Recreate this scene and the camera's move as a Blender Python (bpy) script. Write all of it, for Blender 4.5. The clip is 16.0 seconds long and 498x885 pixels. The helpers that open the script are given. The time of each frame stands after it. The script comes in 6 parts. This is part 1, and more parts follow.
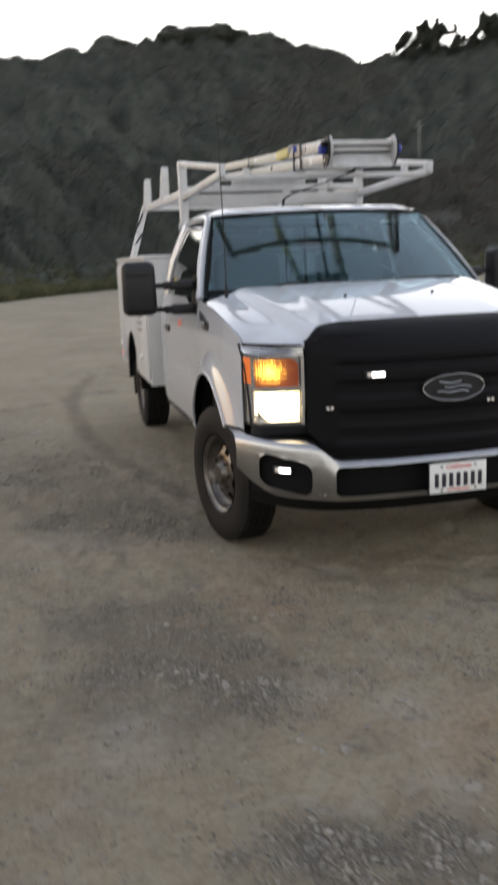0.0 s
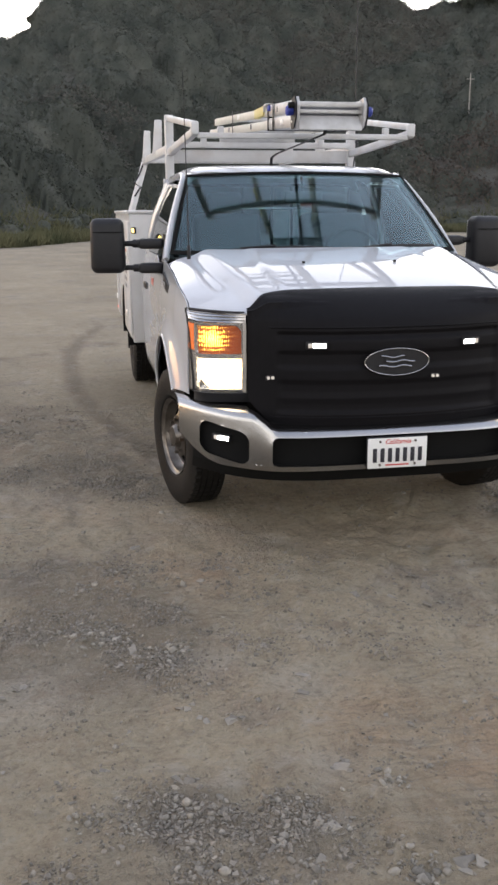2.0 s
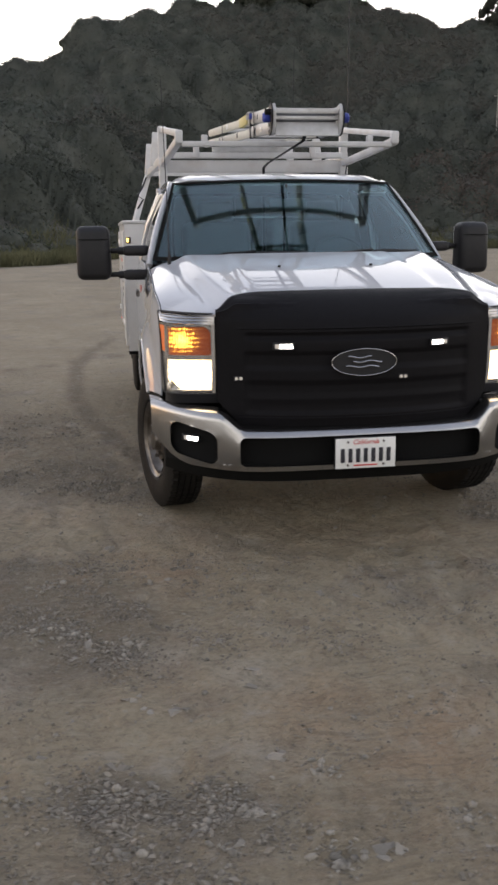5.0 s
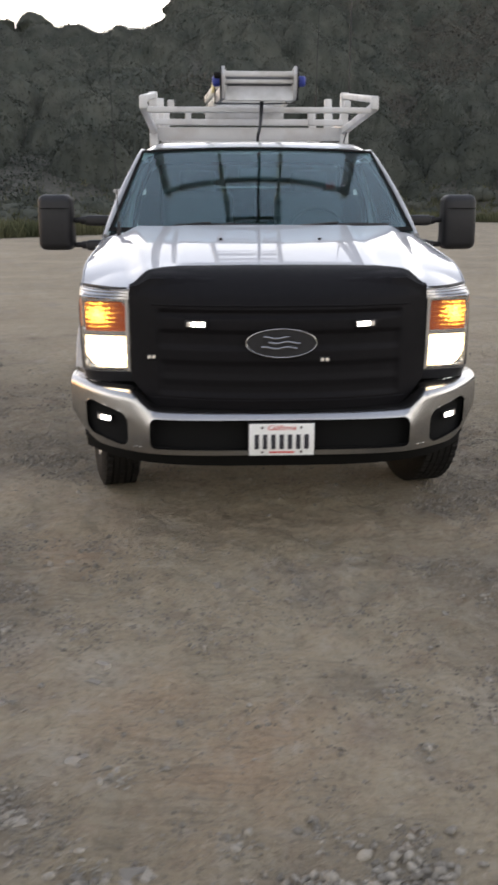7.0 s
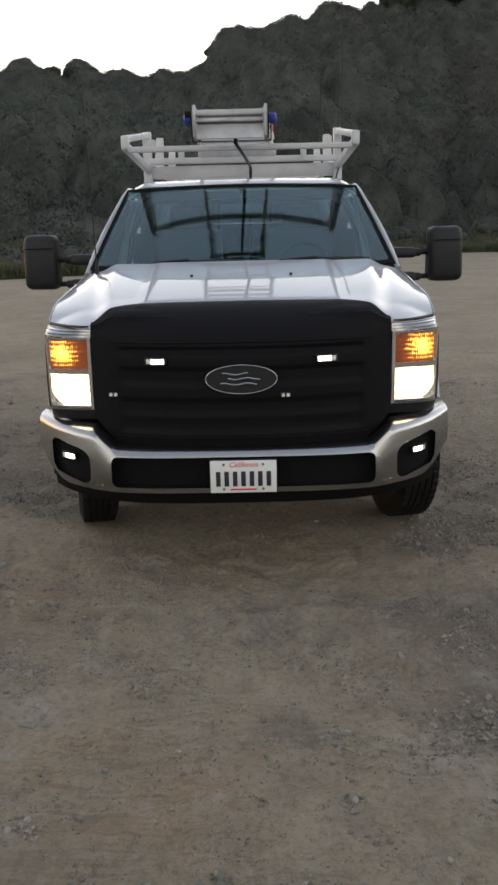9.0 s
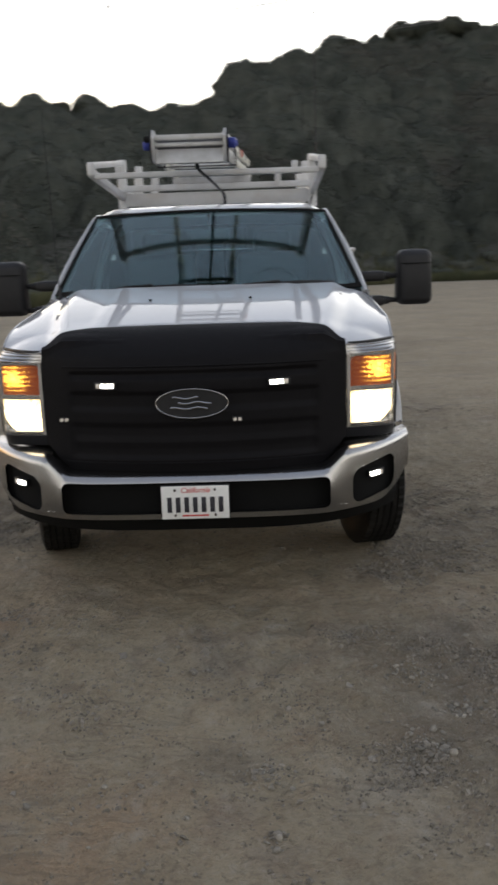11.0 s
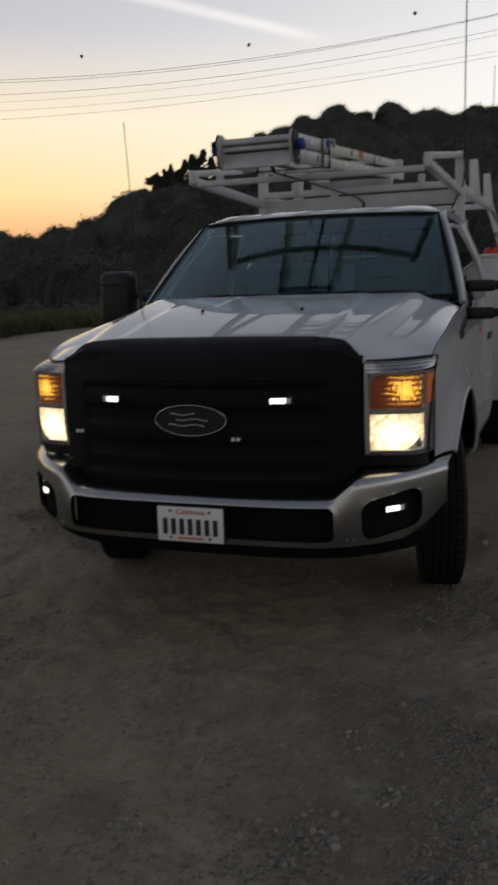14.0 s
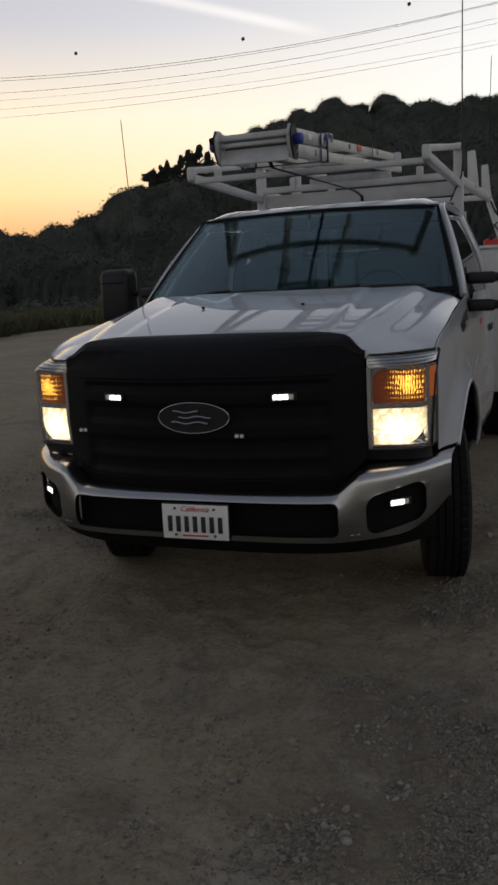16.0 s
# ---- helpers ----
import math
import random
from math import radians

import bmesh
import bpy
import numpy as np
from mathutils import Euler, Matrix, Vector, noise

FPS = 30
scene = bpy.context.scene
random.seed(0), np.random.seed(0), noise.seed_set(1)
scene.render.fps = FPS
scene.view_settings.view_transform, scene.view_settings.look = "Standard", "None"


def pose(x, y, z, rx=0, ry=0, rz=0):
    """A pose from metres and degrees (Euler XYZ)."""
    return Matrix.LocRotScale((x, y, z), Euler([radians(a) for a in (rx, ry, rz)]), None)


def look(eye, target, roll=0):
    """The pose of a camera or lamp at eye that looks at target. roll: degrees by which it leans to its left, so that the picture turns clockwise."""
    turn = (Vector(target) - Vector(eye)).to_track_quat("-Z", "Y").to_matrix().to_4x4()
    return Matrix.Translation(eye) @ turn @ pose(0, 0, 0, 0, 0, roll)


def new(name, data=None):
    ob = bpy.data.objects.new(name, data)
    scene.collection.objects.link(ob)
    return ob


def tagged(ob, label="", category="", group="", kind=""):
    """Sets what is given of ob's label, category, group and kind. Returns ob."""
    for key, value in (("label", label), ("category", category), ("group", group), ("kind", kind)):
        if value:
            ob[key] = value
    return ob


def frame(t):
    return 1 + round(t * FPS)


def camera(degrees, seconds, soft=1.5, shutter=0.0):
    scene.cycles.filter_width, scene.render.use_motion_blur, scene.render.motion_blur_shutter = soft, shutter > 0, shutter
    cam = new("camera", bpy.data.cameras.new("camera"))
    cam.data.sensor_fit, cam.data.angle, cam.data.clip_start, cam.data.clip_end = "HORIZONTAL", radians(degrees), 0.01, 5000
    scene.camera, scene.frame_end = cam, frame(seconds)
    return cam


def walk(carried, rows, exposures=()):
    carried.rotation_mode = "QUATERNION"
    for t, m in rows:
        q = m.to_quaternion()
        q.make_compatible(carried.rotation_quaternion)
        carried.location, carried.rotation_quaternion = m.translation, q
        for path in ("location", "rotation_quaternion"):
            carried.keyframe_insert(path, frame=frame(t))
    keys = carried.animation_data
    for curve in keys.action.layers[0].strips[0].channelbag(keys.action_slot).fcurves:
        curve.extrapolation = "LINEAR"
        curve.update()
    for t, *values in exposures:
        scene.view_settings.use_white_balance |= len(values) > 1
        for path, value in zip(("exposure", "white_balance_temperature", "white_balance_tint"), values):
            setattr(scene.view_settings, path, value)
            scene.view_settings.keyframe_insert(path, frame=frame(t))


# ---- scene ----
cam = camera(31.2, 16.0, soft=2.7, shutter=0.8)
EXPOSURES = [(0, 0.72, 6500, 12), (0.5, 0.66, 6550, 14), (1.0, 1.34, 6500, 14), (1.5, 1.10, 6550, 15), (3.2, 1.10, 6550, 15), (5.5, 0.5, 6650, 15), (6.0, 0.47, 6600, 14), (6.5, 0.82, 6600, 14), (7.0, 0.97, 6650, 14), (7.4, 0.9, 6600, 13),
             (8, 0.5, 6600, 12), (10.5, 0.45, 6550, 11), (11.5, 0.2, 6700, 12), (12.0, 0.14, 6700, 12), (12.5, -0.6, 6650, 11), (13.0, -0.62, 6400, 11), (13.6, -1.08, 6400, 12), (14.2, -1.12, 6450, 13), (15.0, -1.02, 6450, 13), (16, -1.02, 6450, 13)]
PATH = [
    (0, (-1.961, -3.922, 1.653), (-1.518, -2.013, 1.253), -2.4),
    (0.5, (-1.657, -4.036, 1.666), (-1.339, -2.131, 1.145), -2.4),
    (1, (-1.513, -4.017, 1.681), (-1.216, -2.117, 1.13), -2.0),
    (1.5, (-1.5, -3.988, 1.709), (-1.151, -2.09, 1.186), -0.5),
    (2, (-1.496, -4.001, 1.71), (-1.136, -2.099, 1.209), -0.3),
    (2.5, (-1.472, -4.002, 1.704), (-1.113, -2.102, 1.194), -1.0),
    (3, (-1.464, -4.001, 1.703), (-1.117, -2.099, 1.193), -1.2),
    (3.2, (-1.468, -4.015, 1.708), (-1.126, -2.111, 1.2), -1.1),
    (5.3, (-1.111, -4.105, 1.628), (-0.83, -2.179, 1.169), -0.3),
    (5.5, (-1.037, -4.104, 1.654), (-0.712, -2.191, 1.17), 1.7),
    (6, (-0.823, -4.021, 1.625), (-0.595, -2.1, 1.115), 0.1),
    (6.5, (-0.534, -4.013, 1.627), (-0.422, -2.097, 1.067), 1.2),
    (7, (-0.331, -3.98, 1.631), (-0.244, -2.051, 1.109), 0.0),
    (7.5, (-0.133, -3.886, 1.621), (-0.065, -1.954, 1.109), 3.1),
    (8, (-0.023, -3.92, 1.633), (-0.023, -1.973, 1.175), 1.2),
    (8.2, (0.003, -3.94, 1.632), (0.001, -1.994, 1.171), 0.3),
    (10.3, (0.115, -3.921, 1.63), (0.102, -1.966, 1.211), -2.4),
    (10.5, (0.137, -3.887, 1.613), (0.195, -1.932, 1.193), -2.5),
    (10.6, (0.162, -3.846, 1.592), (0.247, -1.894, 1.163), -2.1),
    (11, (0.326, -3.868, 1.59), (0.287, -1.906, 1.206), -1.8),
    (11.5, (0.634, -3.835, 1.584), (0.468, -1.888, 1.157), -1.3),
    (12, (0.874, -3.729, 1.557), (0.6, -1.784, 1.181), -3.1),
    (12.5, (1.101, -3.535, 1.562), (0.739, -1.61, 1.157), -1.2),
    (13, (1.272, -3.459, 1.552), (0.733, -1.579, 1.135), -1.6),
    (13.5, (1.458, -3.396, 1.554), (0.716, -1.58, 1.166), -1.7),
    (14, (1.5, -3.364, 1.564), (0.828, -1.513, 1.215), -1.9),
    (14.5, (1.462, -3.351, 1.576), (0.83, -1.48, 1.261), -1.3),
    (15, (1.453, -3.354, 1.575), (0.831, -1.478, 1.267), -1.4),
    (15.5, (1.468, -3.362, 1.569), (0.828, -1.497, 1.235), -1.8),
    (16, (1.491, -3.368, 1.571), (0.817, -1.52, 1.211), -2.9),
]
walk(cam, [(t, look(eye, target, roll)) for t, eye, target, roll in PATH], EXPOSURES)


# ---- sky and light ----
world = bpy.data.worlds.new("dusk_sky")
scene.world = world
world.use_nodes = True
wn, wl = world.node_tree.nodes, world.node_tree.links
for n in list(wn):
    wn.remove(n)


def wnode(kind):
    return wn.new(kind)


w_out = wnode("ShaderNodeOutputWorld")
w_bg = wnode("ShaderNodeBackground")
w_sky = wnode("ShaderNodeTexSky")
w_sky.sky_type, w_sky.sun_disc = "NISHITA", False
w_sky.sun_elevation, w_sky.sun_rotation = radians(1.0), radians(-52)
w_sky.dust_density, w_sky.air_density = 2.0, 1.2
w_geo = wnode("ShaderNodeTexCoord")
w_sep = wnode("ShaderNodeSeparateXYZ")


def ramp(stops):
    n = wnode("ShaderNodeValToRGB")
    els = n.color_ramp.elements
    els[0].position, els[1].position = stops[0][0], stops[-1][0]
    els[0].color, els[1].color = (*stops[0][1], 1), (*stops[-1][1], 1)
    for p, c in stops[1:-1]:
        els.new(p).color = (*c, 1)
    wl.new(w_sep.outputs["Z"], n.inputs[0])
    return n


# colours are at a third of the sky's brightness
w_west = ramp(((0.0, (0.40, 0.19, 0.09)), (0.05, (0.64, 0.31, 0.10)), (0.10, (0.82, 0.56, 0.23)), (0.17, (0.76, 0.65, 0.44)), (0.26, (0.40, 0.41, 0.455)), (0.5, (0.20, 0.22, 0.26)), (1.0, (0.13, 0.15, 0.19))))
w_east = ramp(((0.0, (0.28, 0.27, 0.27)), (0.10, (0.74, 0.72, 0.65)), (0.22, (0.65, 0.645, 0.62)), (0.5, (0.21, 0.23, 0.265)), (1.0, (0.13, 0.15, 0.19))))
w_glow = wnode("ShaderNodeVectorMath")     # towards the set sun
w_glow.operation = "DOT_PRODUCT"
w_glow.inputs[1].default_value = (-0.74, 0.66, 0.06)
w_gr = wnode("ShaderNodeMapRange")
w_gr.inputs[1].default_value, w_gr.inputs[2].default_value = 0.72, 1.0
w_mix = wnode("ShaderNodeMixRGB")
w_bright = wnode("ShaderNodeVectorMath")   # the bright part of the sky, over the hills
w_bright.operation = "DOT_PRODUCT"
w_bright.inputs[1].default_value = (0.33, 0.935, 0.12)
w_back = wnode("ShaderNodeMapRange")       # the sky behind the camera is dimmer
w_back.inputs[1].default_value, w_back.inputs[2].default_value = -0.95, 0.9
w_back.inputs[3].default_value, w_back.inputs[4].default_value = 1.65, 3.0
w_scale = wnode("ShaderNodeVectorMath")
w_scale.operation = "SCALE"
# a thin trail of cloud
w_trail = wnode("ShaderNodeVectorMath")
w_trail.operation = "DOT_PRODUCT"
w_trail.inputs[1].default_value = (-0.3065, 0.1631, -0.9378)
w_abs = wnode("ShaderNodeMath")
w_abs.operation = "ABSOLUTE"
w_tw = wnode("ShaderNodeMapRange")
w_tw.interpolation_type = "SMOOTHSTEP"
w_tw.inputs[1].default_value, w_tw.inputs[2].default_value = 0.0, 0.0085
w_tw.inputs[3].default_value, w_tw.inputs[4].default_value = 0.16, 0.0
w_along = wnode("ShaderNodeVectorMath")
w_along.operation = "DOT_PRODUCT"
w_along.inputs[1].default_value = (-0.3719, 0.8864, 0.2757)
w_ta = wnode("ShaderNodeMapRange")
w_ta.interpolation_type = "SMOOTHSTEP"
w_ta.inputs[1].default_value, w_ta.inputs[2].default_value = 0.987, 0.998
w_tm = wnode("ShaderNodeMath")
w_tm.operation = "MULTIPLY"
w_cloud = wnode("ShaderNodeMixRGB")
w_cloud.blend_type = "ADD"
w_cloud.inputs[2].default_value = (1.0, 0.88, 0.66, 1)
w_nish = wnode("ShaderNodeMixRGB")
w_nish.blend_type = "ADD"
w_nish.inputs[0].default_value = 0.05
wl.new(w_geo.outputs["Generated"], w_sep.inputs[0])
for n in (w_glow, w_bright, w_trail, w_along):
    wl.new(w_geo.outputs["Generated"], n.inputs[0])
wl.new(w_glow.outputs["Value"], w_gr.inputs[0])
wl.new(w_bright.outputs["Value"], w_back.inputs[0])
wl.new(w_gr.outputs[0], w_mix.inputs[0])
wl.new(w_east.outputs[0], w_mix.inputs[1])
wl.new(w_west.outputs[0], w_mix.inputs[2])
wl.new(w_trail.outputs["Value"], w_abs.inputs[0])
wl.new(w_abs.outputs[0], w_tw.inputs[0])
wl.new(w_along.outputs["Value"], w_ta.inputs[0])
wl.new(w_tw.outputs[0], w_tm.inputs[0])
wl.new(w_ta.outputs[0], w_tm.inputs[1])
wl.new(w_tm.outputs[0], w_cloud.inputs[0])
wl.new(w_mix.outputs[0], w_cloud.inputs[1])
wl.new(w_cloud.outputs[0], w_scale.inputs[0])
wl.new(w_back.outputs[0], w_scale.inputs["Scale"])
wl.new(w_scale.outputs[0], w_nish.inputs[1])
wl.new(w_sky.outputs[0], w_nish.inputs[2])
wl.new(w_nish.outputs[0], w_bg.inputs[0])
wl.new(w_bg.outputs[0], w_out.inputs[0])
w_bg.inputs[1].default_value = 1.0


# ---- materials ----
def material(name, color, rough=0.6, metal=0.0, scale=8.0, vary=0.15, bump=0.0, bump_scale=60.0, coat=0.0, stain=None, stain_scale=1.5, stain_amount=0.0, emit=None, emit_strength=0.0, random_object=0.0, spec=0.5):
    """A surface with grain at one scale, stains at another and fine relief."""
    m = bpy.data.materials.new(name)
    m.use_nodes = True
    nt = m.node_tree
    b = nt.nodes["Principled BSDF"]
    b.inputs["Roughness"].default_value, b.inputs["Metallic"].default_value = rough, metal
    b.inputs["Coat Weight"].default_value, b.inputs["Coat Roughness"].default_value = coat, 0.04
    b.inputs["Specular IOR Level"].default_value = spec
    co = nt.nodes.new("ShaderNodeTexCoord")
    n1 = nt.nodes.new("ShaderNodeTexNoise")
    n1.inputs["Scale"].default_value, n1.inputs["Detail"].default_value = scale, 6
    nt.links.new(co.outputs["Object"], n1.inputs["Vector"])
    mix = nt.nodes.new("ShaderNodeMixRGB")
    mix.inputs[1].default_value = (*[c * (1 - vary) for c in color], 1)
    mix.inputs[2].default_value = (*[min(1, c * (1 + vary)) for c in color], 1)
    nt.links.new(n1.outputs["Fac"], mix.inputs[0])
    out = mix.outputs[0]
    if stain:
        n2 = nt.nodes.new("ShaderNodeTexNoise")
        n2.inputs["Scale"].default_value, n2.inputs["Detail"].default_value = stain_scale, 8
        nt.links.new(co.outputs["Object"], n2.inputs["Vector"])
        r = nt.nodes.new("ShaderNodeMapRange")
        r.inputs[1].default_value, r.inputs[2].default_value, r.inputs[4].default_value = 0.45, 0.72, stain_amount
        nt.links.new(n2.outputs["Fac"], r.inputs[0])
        mx = nt.nodes.new("ShaderNodeMixRGB")
        mx.inputs[2].default_value = (*stain, 1)
        nt.links.new(r.outputs[0], mx.inputs[0])
        nt.links.new(out, mx.inputs[1])
        out = mx.outputs[0]
    if random_object:
        gi = nt.nodes.new("ShaderNodeNewGeometry")
        rr = nt.nodes.new("ShaderNodeMapRange")
        rr.inputs[3].default_value, rr.inputs[4].default_value = 1 - random_object, 1 + random_object
        nt.links.new(gi.outputs["Random Per Island"], rr.inputs[0])
        mm = nt.nodes.new("ShaderNodeVectorMath")
        mm.operation = "SCALE"
        nt.links.new(out, mm.inputs[0])
        nt.links.new(rr.outputs[0], mm.inputs["Scale"])
        out = mm.outputs[0]
    nt.links.new(out, b.inputs["Base Color"])
    if bump:
        n3 = nt.nodes.new("ShaderNodeTexNoise")
        n3.inputs["Scale"].default_value, n3.inputs["Detail"].default_value = bump_scale, 4
        nt.links.new(co.outputs["Object"], n3.inputs["Vector"])
        bp = nt.nodes.new("ShaderNodeBump")
        bp.inputs["Strength"].default_value, bp.inputs["Distance"].default_value = bump, 0.01
        nt.links.new(n3.outputs["Fac"], bp.inputs["Height"])
        nt.links.new(bp.outputs[0], b.inputs["Normal"])
    if emit:
        b.inputs["Emission Color"].default_value, b.inputs["Emission Strength"].default_value = (*emit, 1), emit_strength
    return m


def glass(name, tint, rough=0.02, alpha_mix=0.55, sheen=(1, 1, 1)):
    """Thin glass: a mirror-like coat over a tinted clear sheet."""
    m = bpy.data.materials.new(name)
    m.use_nodes = True
    nt = m.node_tree
    nt.nodes.clear()
    out = nt.nodes.new("ShaderNodeOutputMaterial")
    tr = nt.nodes.new("ShaderNodeBsdfTransparent")
    tr.inputs[0].default_value = (*tint, 1)
    gl = nt.nodes.new("ShaderNodeBsdfGlossy")
    gl.inputs["Roughness"].default_value = rough
    gl.inputs["Color"].default_value = (*sheen, 1)
    fr = nt.nodes.new("ShaderNodeLayerWeight")
    pw = nt.nodes.new("ShaderNodeMath")
    pw.operation = "POWER"
    pw.inputs[1].default_value = 4.0
    mp = nt.nodes.new("ShaderNodeMath")
    mp.operation = "MULTIPLY_ADD"
    mp.inputs[1].default_value, mp.inputs[2].default_value = 0.75, alpha_mix
    mx = nt.nodes.new("ShaderNodeMixShader")
    nt.links.new(fr.outputs["Facing"], pw.inputs[0])
    nt.links.new(pw.outputs[0], mp.inputs[0])
    nt.links.new(mp.outputs[0], mx.inputs[0])
    nt.links.new(tr.outputs[0], mx.inputs[1])
    nt.links.new(gl.outputs[0], mx.inputs[2])
    nt.links.new(mx.outputs[0], out.inputs[0])
    return m


PAINT = material("white_car_paint", (0.455, 0.465, 0.495), 0.5, 0.0, 40, 0.03, coat=1.0, spec=0.08, stain=(0.52, 0.48, 0.42), stain_scale=2.2, stain_amount=0.18)
BOXPAINT = material("white_box_paint", (0.62, 0.62, 0.62), 0.38, 0.0, 30, 0.05, coat=0.3, stain=(0.45, 0.41, 0.36), stain_scale=3, stain_amount=0.3)
RACKPAINT = material("white_rack_enamel", (0.58, 0.58, 0.58), 0.42, 0.0, 25, 0.06, bump=0.1, bump_scale=40, stain=(0.36, 0.30, 0.25), stain_scale=6, stain_amount=0.35)
VINYL = material("black_vinyl", (0.0075, 0.007, 0.008), 0.55, 0.0, 30, 0.25, bump=0.2, bump_scale=220, spec=0.09)
PLASTIC = material("black_plastic", (0.014, 0.014, 0.016), 0.5, 0.0, 30, 0.2, bump=0.15, bump_scale=300, spec=0.32)
RUBBER = material("tyre_rubber", (0.011, 0.0105, 0.010), 0.65, 0.0, 12, 0.3, bump=0.3, bump_scale=120, stain=(0.032, 0.028, 0.024), stain_scale=5, stain_amount=0.3, spec=0.14)
CHROME = material("bumper_chrome", (0.40, 0.40, 0.405), 0.24, 1.0, 12, 0.08, stain=(0.34, 0.31, 0.28), stain_scale=3, stain_amount=0.35)
BRIGHT = material("bright_chrome", (0.86, 0.86, 0.86), 0.28, 1.0, 30, 0.05)
STEEL = material("wheel_steel", (0.15, 0.135, 0.12), 0.30, 0.8, 18, 0.25, stain=(0.05, 0.036, 0.026), stain_scale=11, stain_amount=0.8)
ALU = material("ladder_aluminium", (0.50, 0.50, 0.50), 0.5, 0.35, 22, 0.14, bump=0.1, bump_scale=90, stain=(0.30, 0.28, 0.25), stain_scale=9, stain_amount=0.6)
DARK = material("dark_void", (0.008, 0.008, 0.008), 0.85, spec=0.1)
CLOTH = material("grey_seat_cloth", (0.07, 0.075, 0.085), 0.9, 0.0, 60, 0.2, bump=0.3, bump_scale=300)
DASH = material("dark_dashboard", (0.03, 0.033, 0.036), 0.7, 0.0, 40, 0.2)
WINDSHIELD = glass("windshield_glass", (0.76, 0.92, 0.94), 0.02, 0.05, (0.88, 0.97, 1.0))
SIDEGLASS = glass("side_glass", (0.09, 0.10, 0.105), 0.03, 0.05)
SILVER = material("silver_lamp_bezel", (0.72, 0.72, 0.73), 0.16, 0.85, 30, 0.06)
REARGLASS = glass("tinted_rear_glass", (0.34, 0.40, 0.42), 0.03, 0.05)
LENS = glass("clear_lens", (0.92, 0.92, 0.92), 0.03, 0.02)
PLATEWHITE = material("plate_white", (0.75, 0.75, 0.73), 0.45, 0.0, 60, 0.05)
INK = material("plate_ink", (0.018, 0.018, 0.026), 0.5)
REDINK = material("red_ink", (0.55, 0.05, 0.04), 0.5)
GREYINK = material("grey_ink", (0.22, 0.22, 0.23), 0.5)
REDLOGO = material("red_logo", (0.6, 0.16, 0.12), 0.5)
BLUE = material("blue_plastic", (0.03, 0.05, 0.30), 0.45, 0.0, 30, 0.15)
REDPAINT = material("red_enamel", (0.5, 0.03, 0.02), 0.35, 0.0, 20, 0.15)
YELLOW = material("yellow_tape", (0.6, 0.52, 0.22), 0.6, 0.0, 20, 0.15)
CREAM = material("cream_fibreglass", (0.58, 0.56, 0.49), 0.55, 0.0, 20, 0.12)
AMBER = material("amber_plastic", (0.55, 0.13, 0.02), 0.25, scale=60, vary=0.4, emit=(1.0, 0.20, 0.02), emit_strength=0.30)
LEDWHITE = material("led_white", (0.9, 0.9, 0.9), 0.3, emit=(1.0, 0.97, 0.9), emit_strength=5.0)
LEDDIM = material("led_dim", (0.5, 0.48, 0.45), 0.3, emit=(1.0, 0.85, 0.65), emit_strength=0.12)
MARKER = material("marker_lamp", (0.8, 0.6, 0.2), 0.3, emit=(1.0, 0.72, 0.2), emit_strength=1.6)
REDLAMP = material("lamp_red", (0.7, 0.04, 0.03), 0.3, emit=(1.0, 0.08, 0.08), emit_strength=1.5)


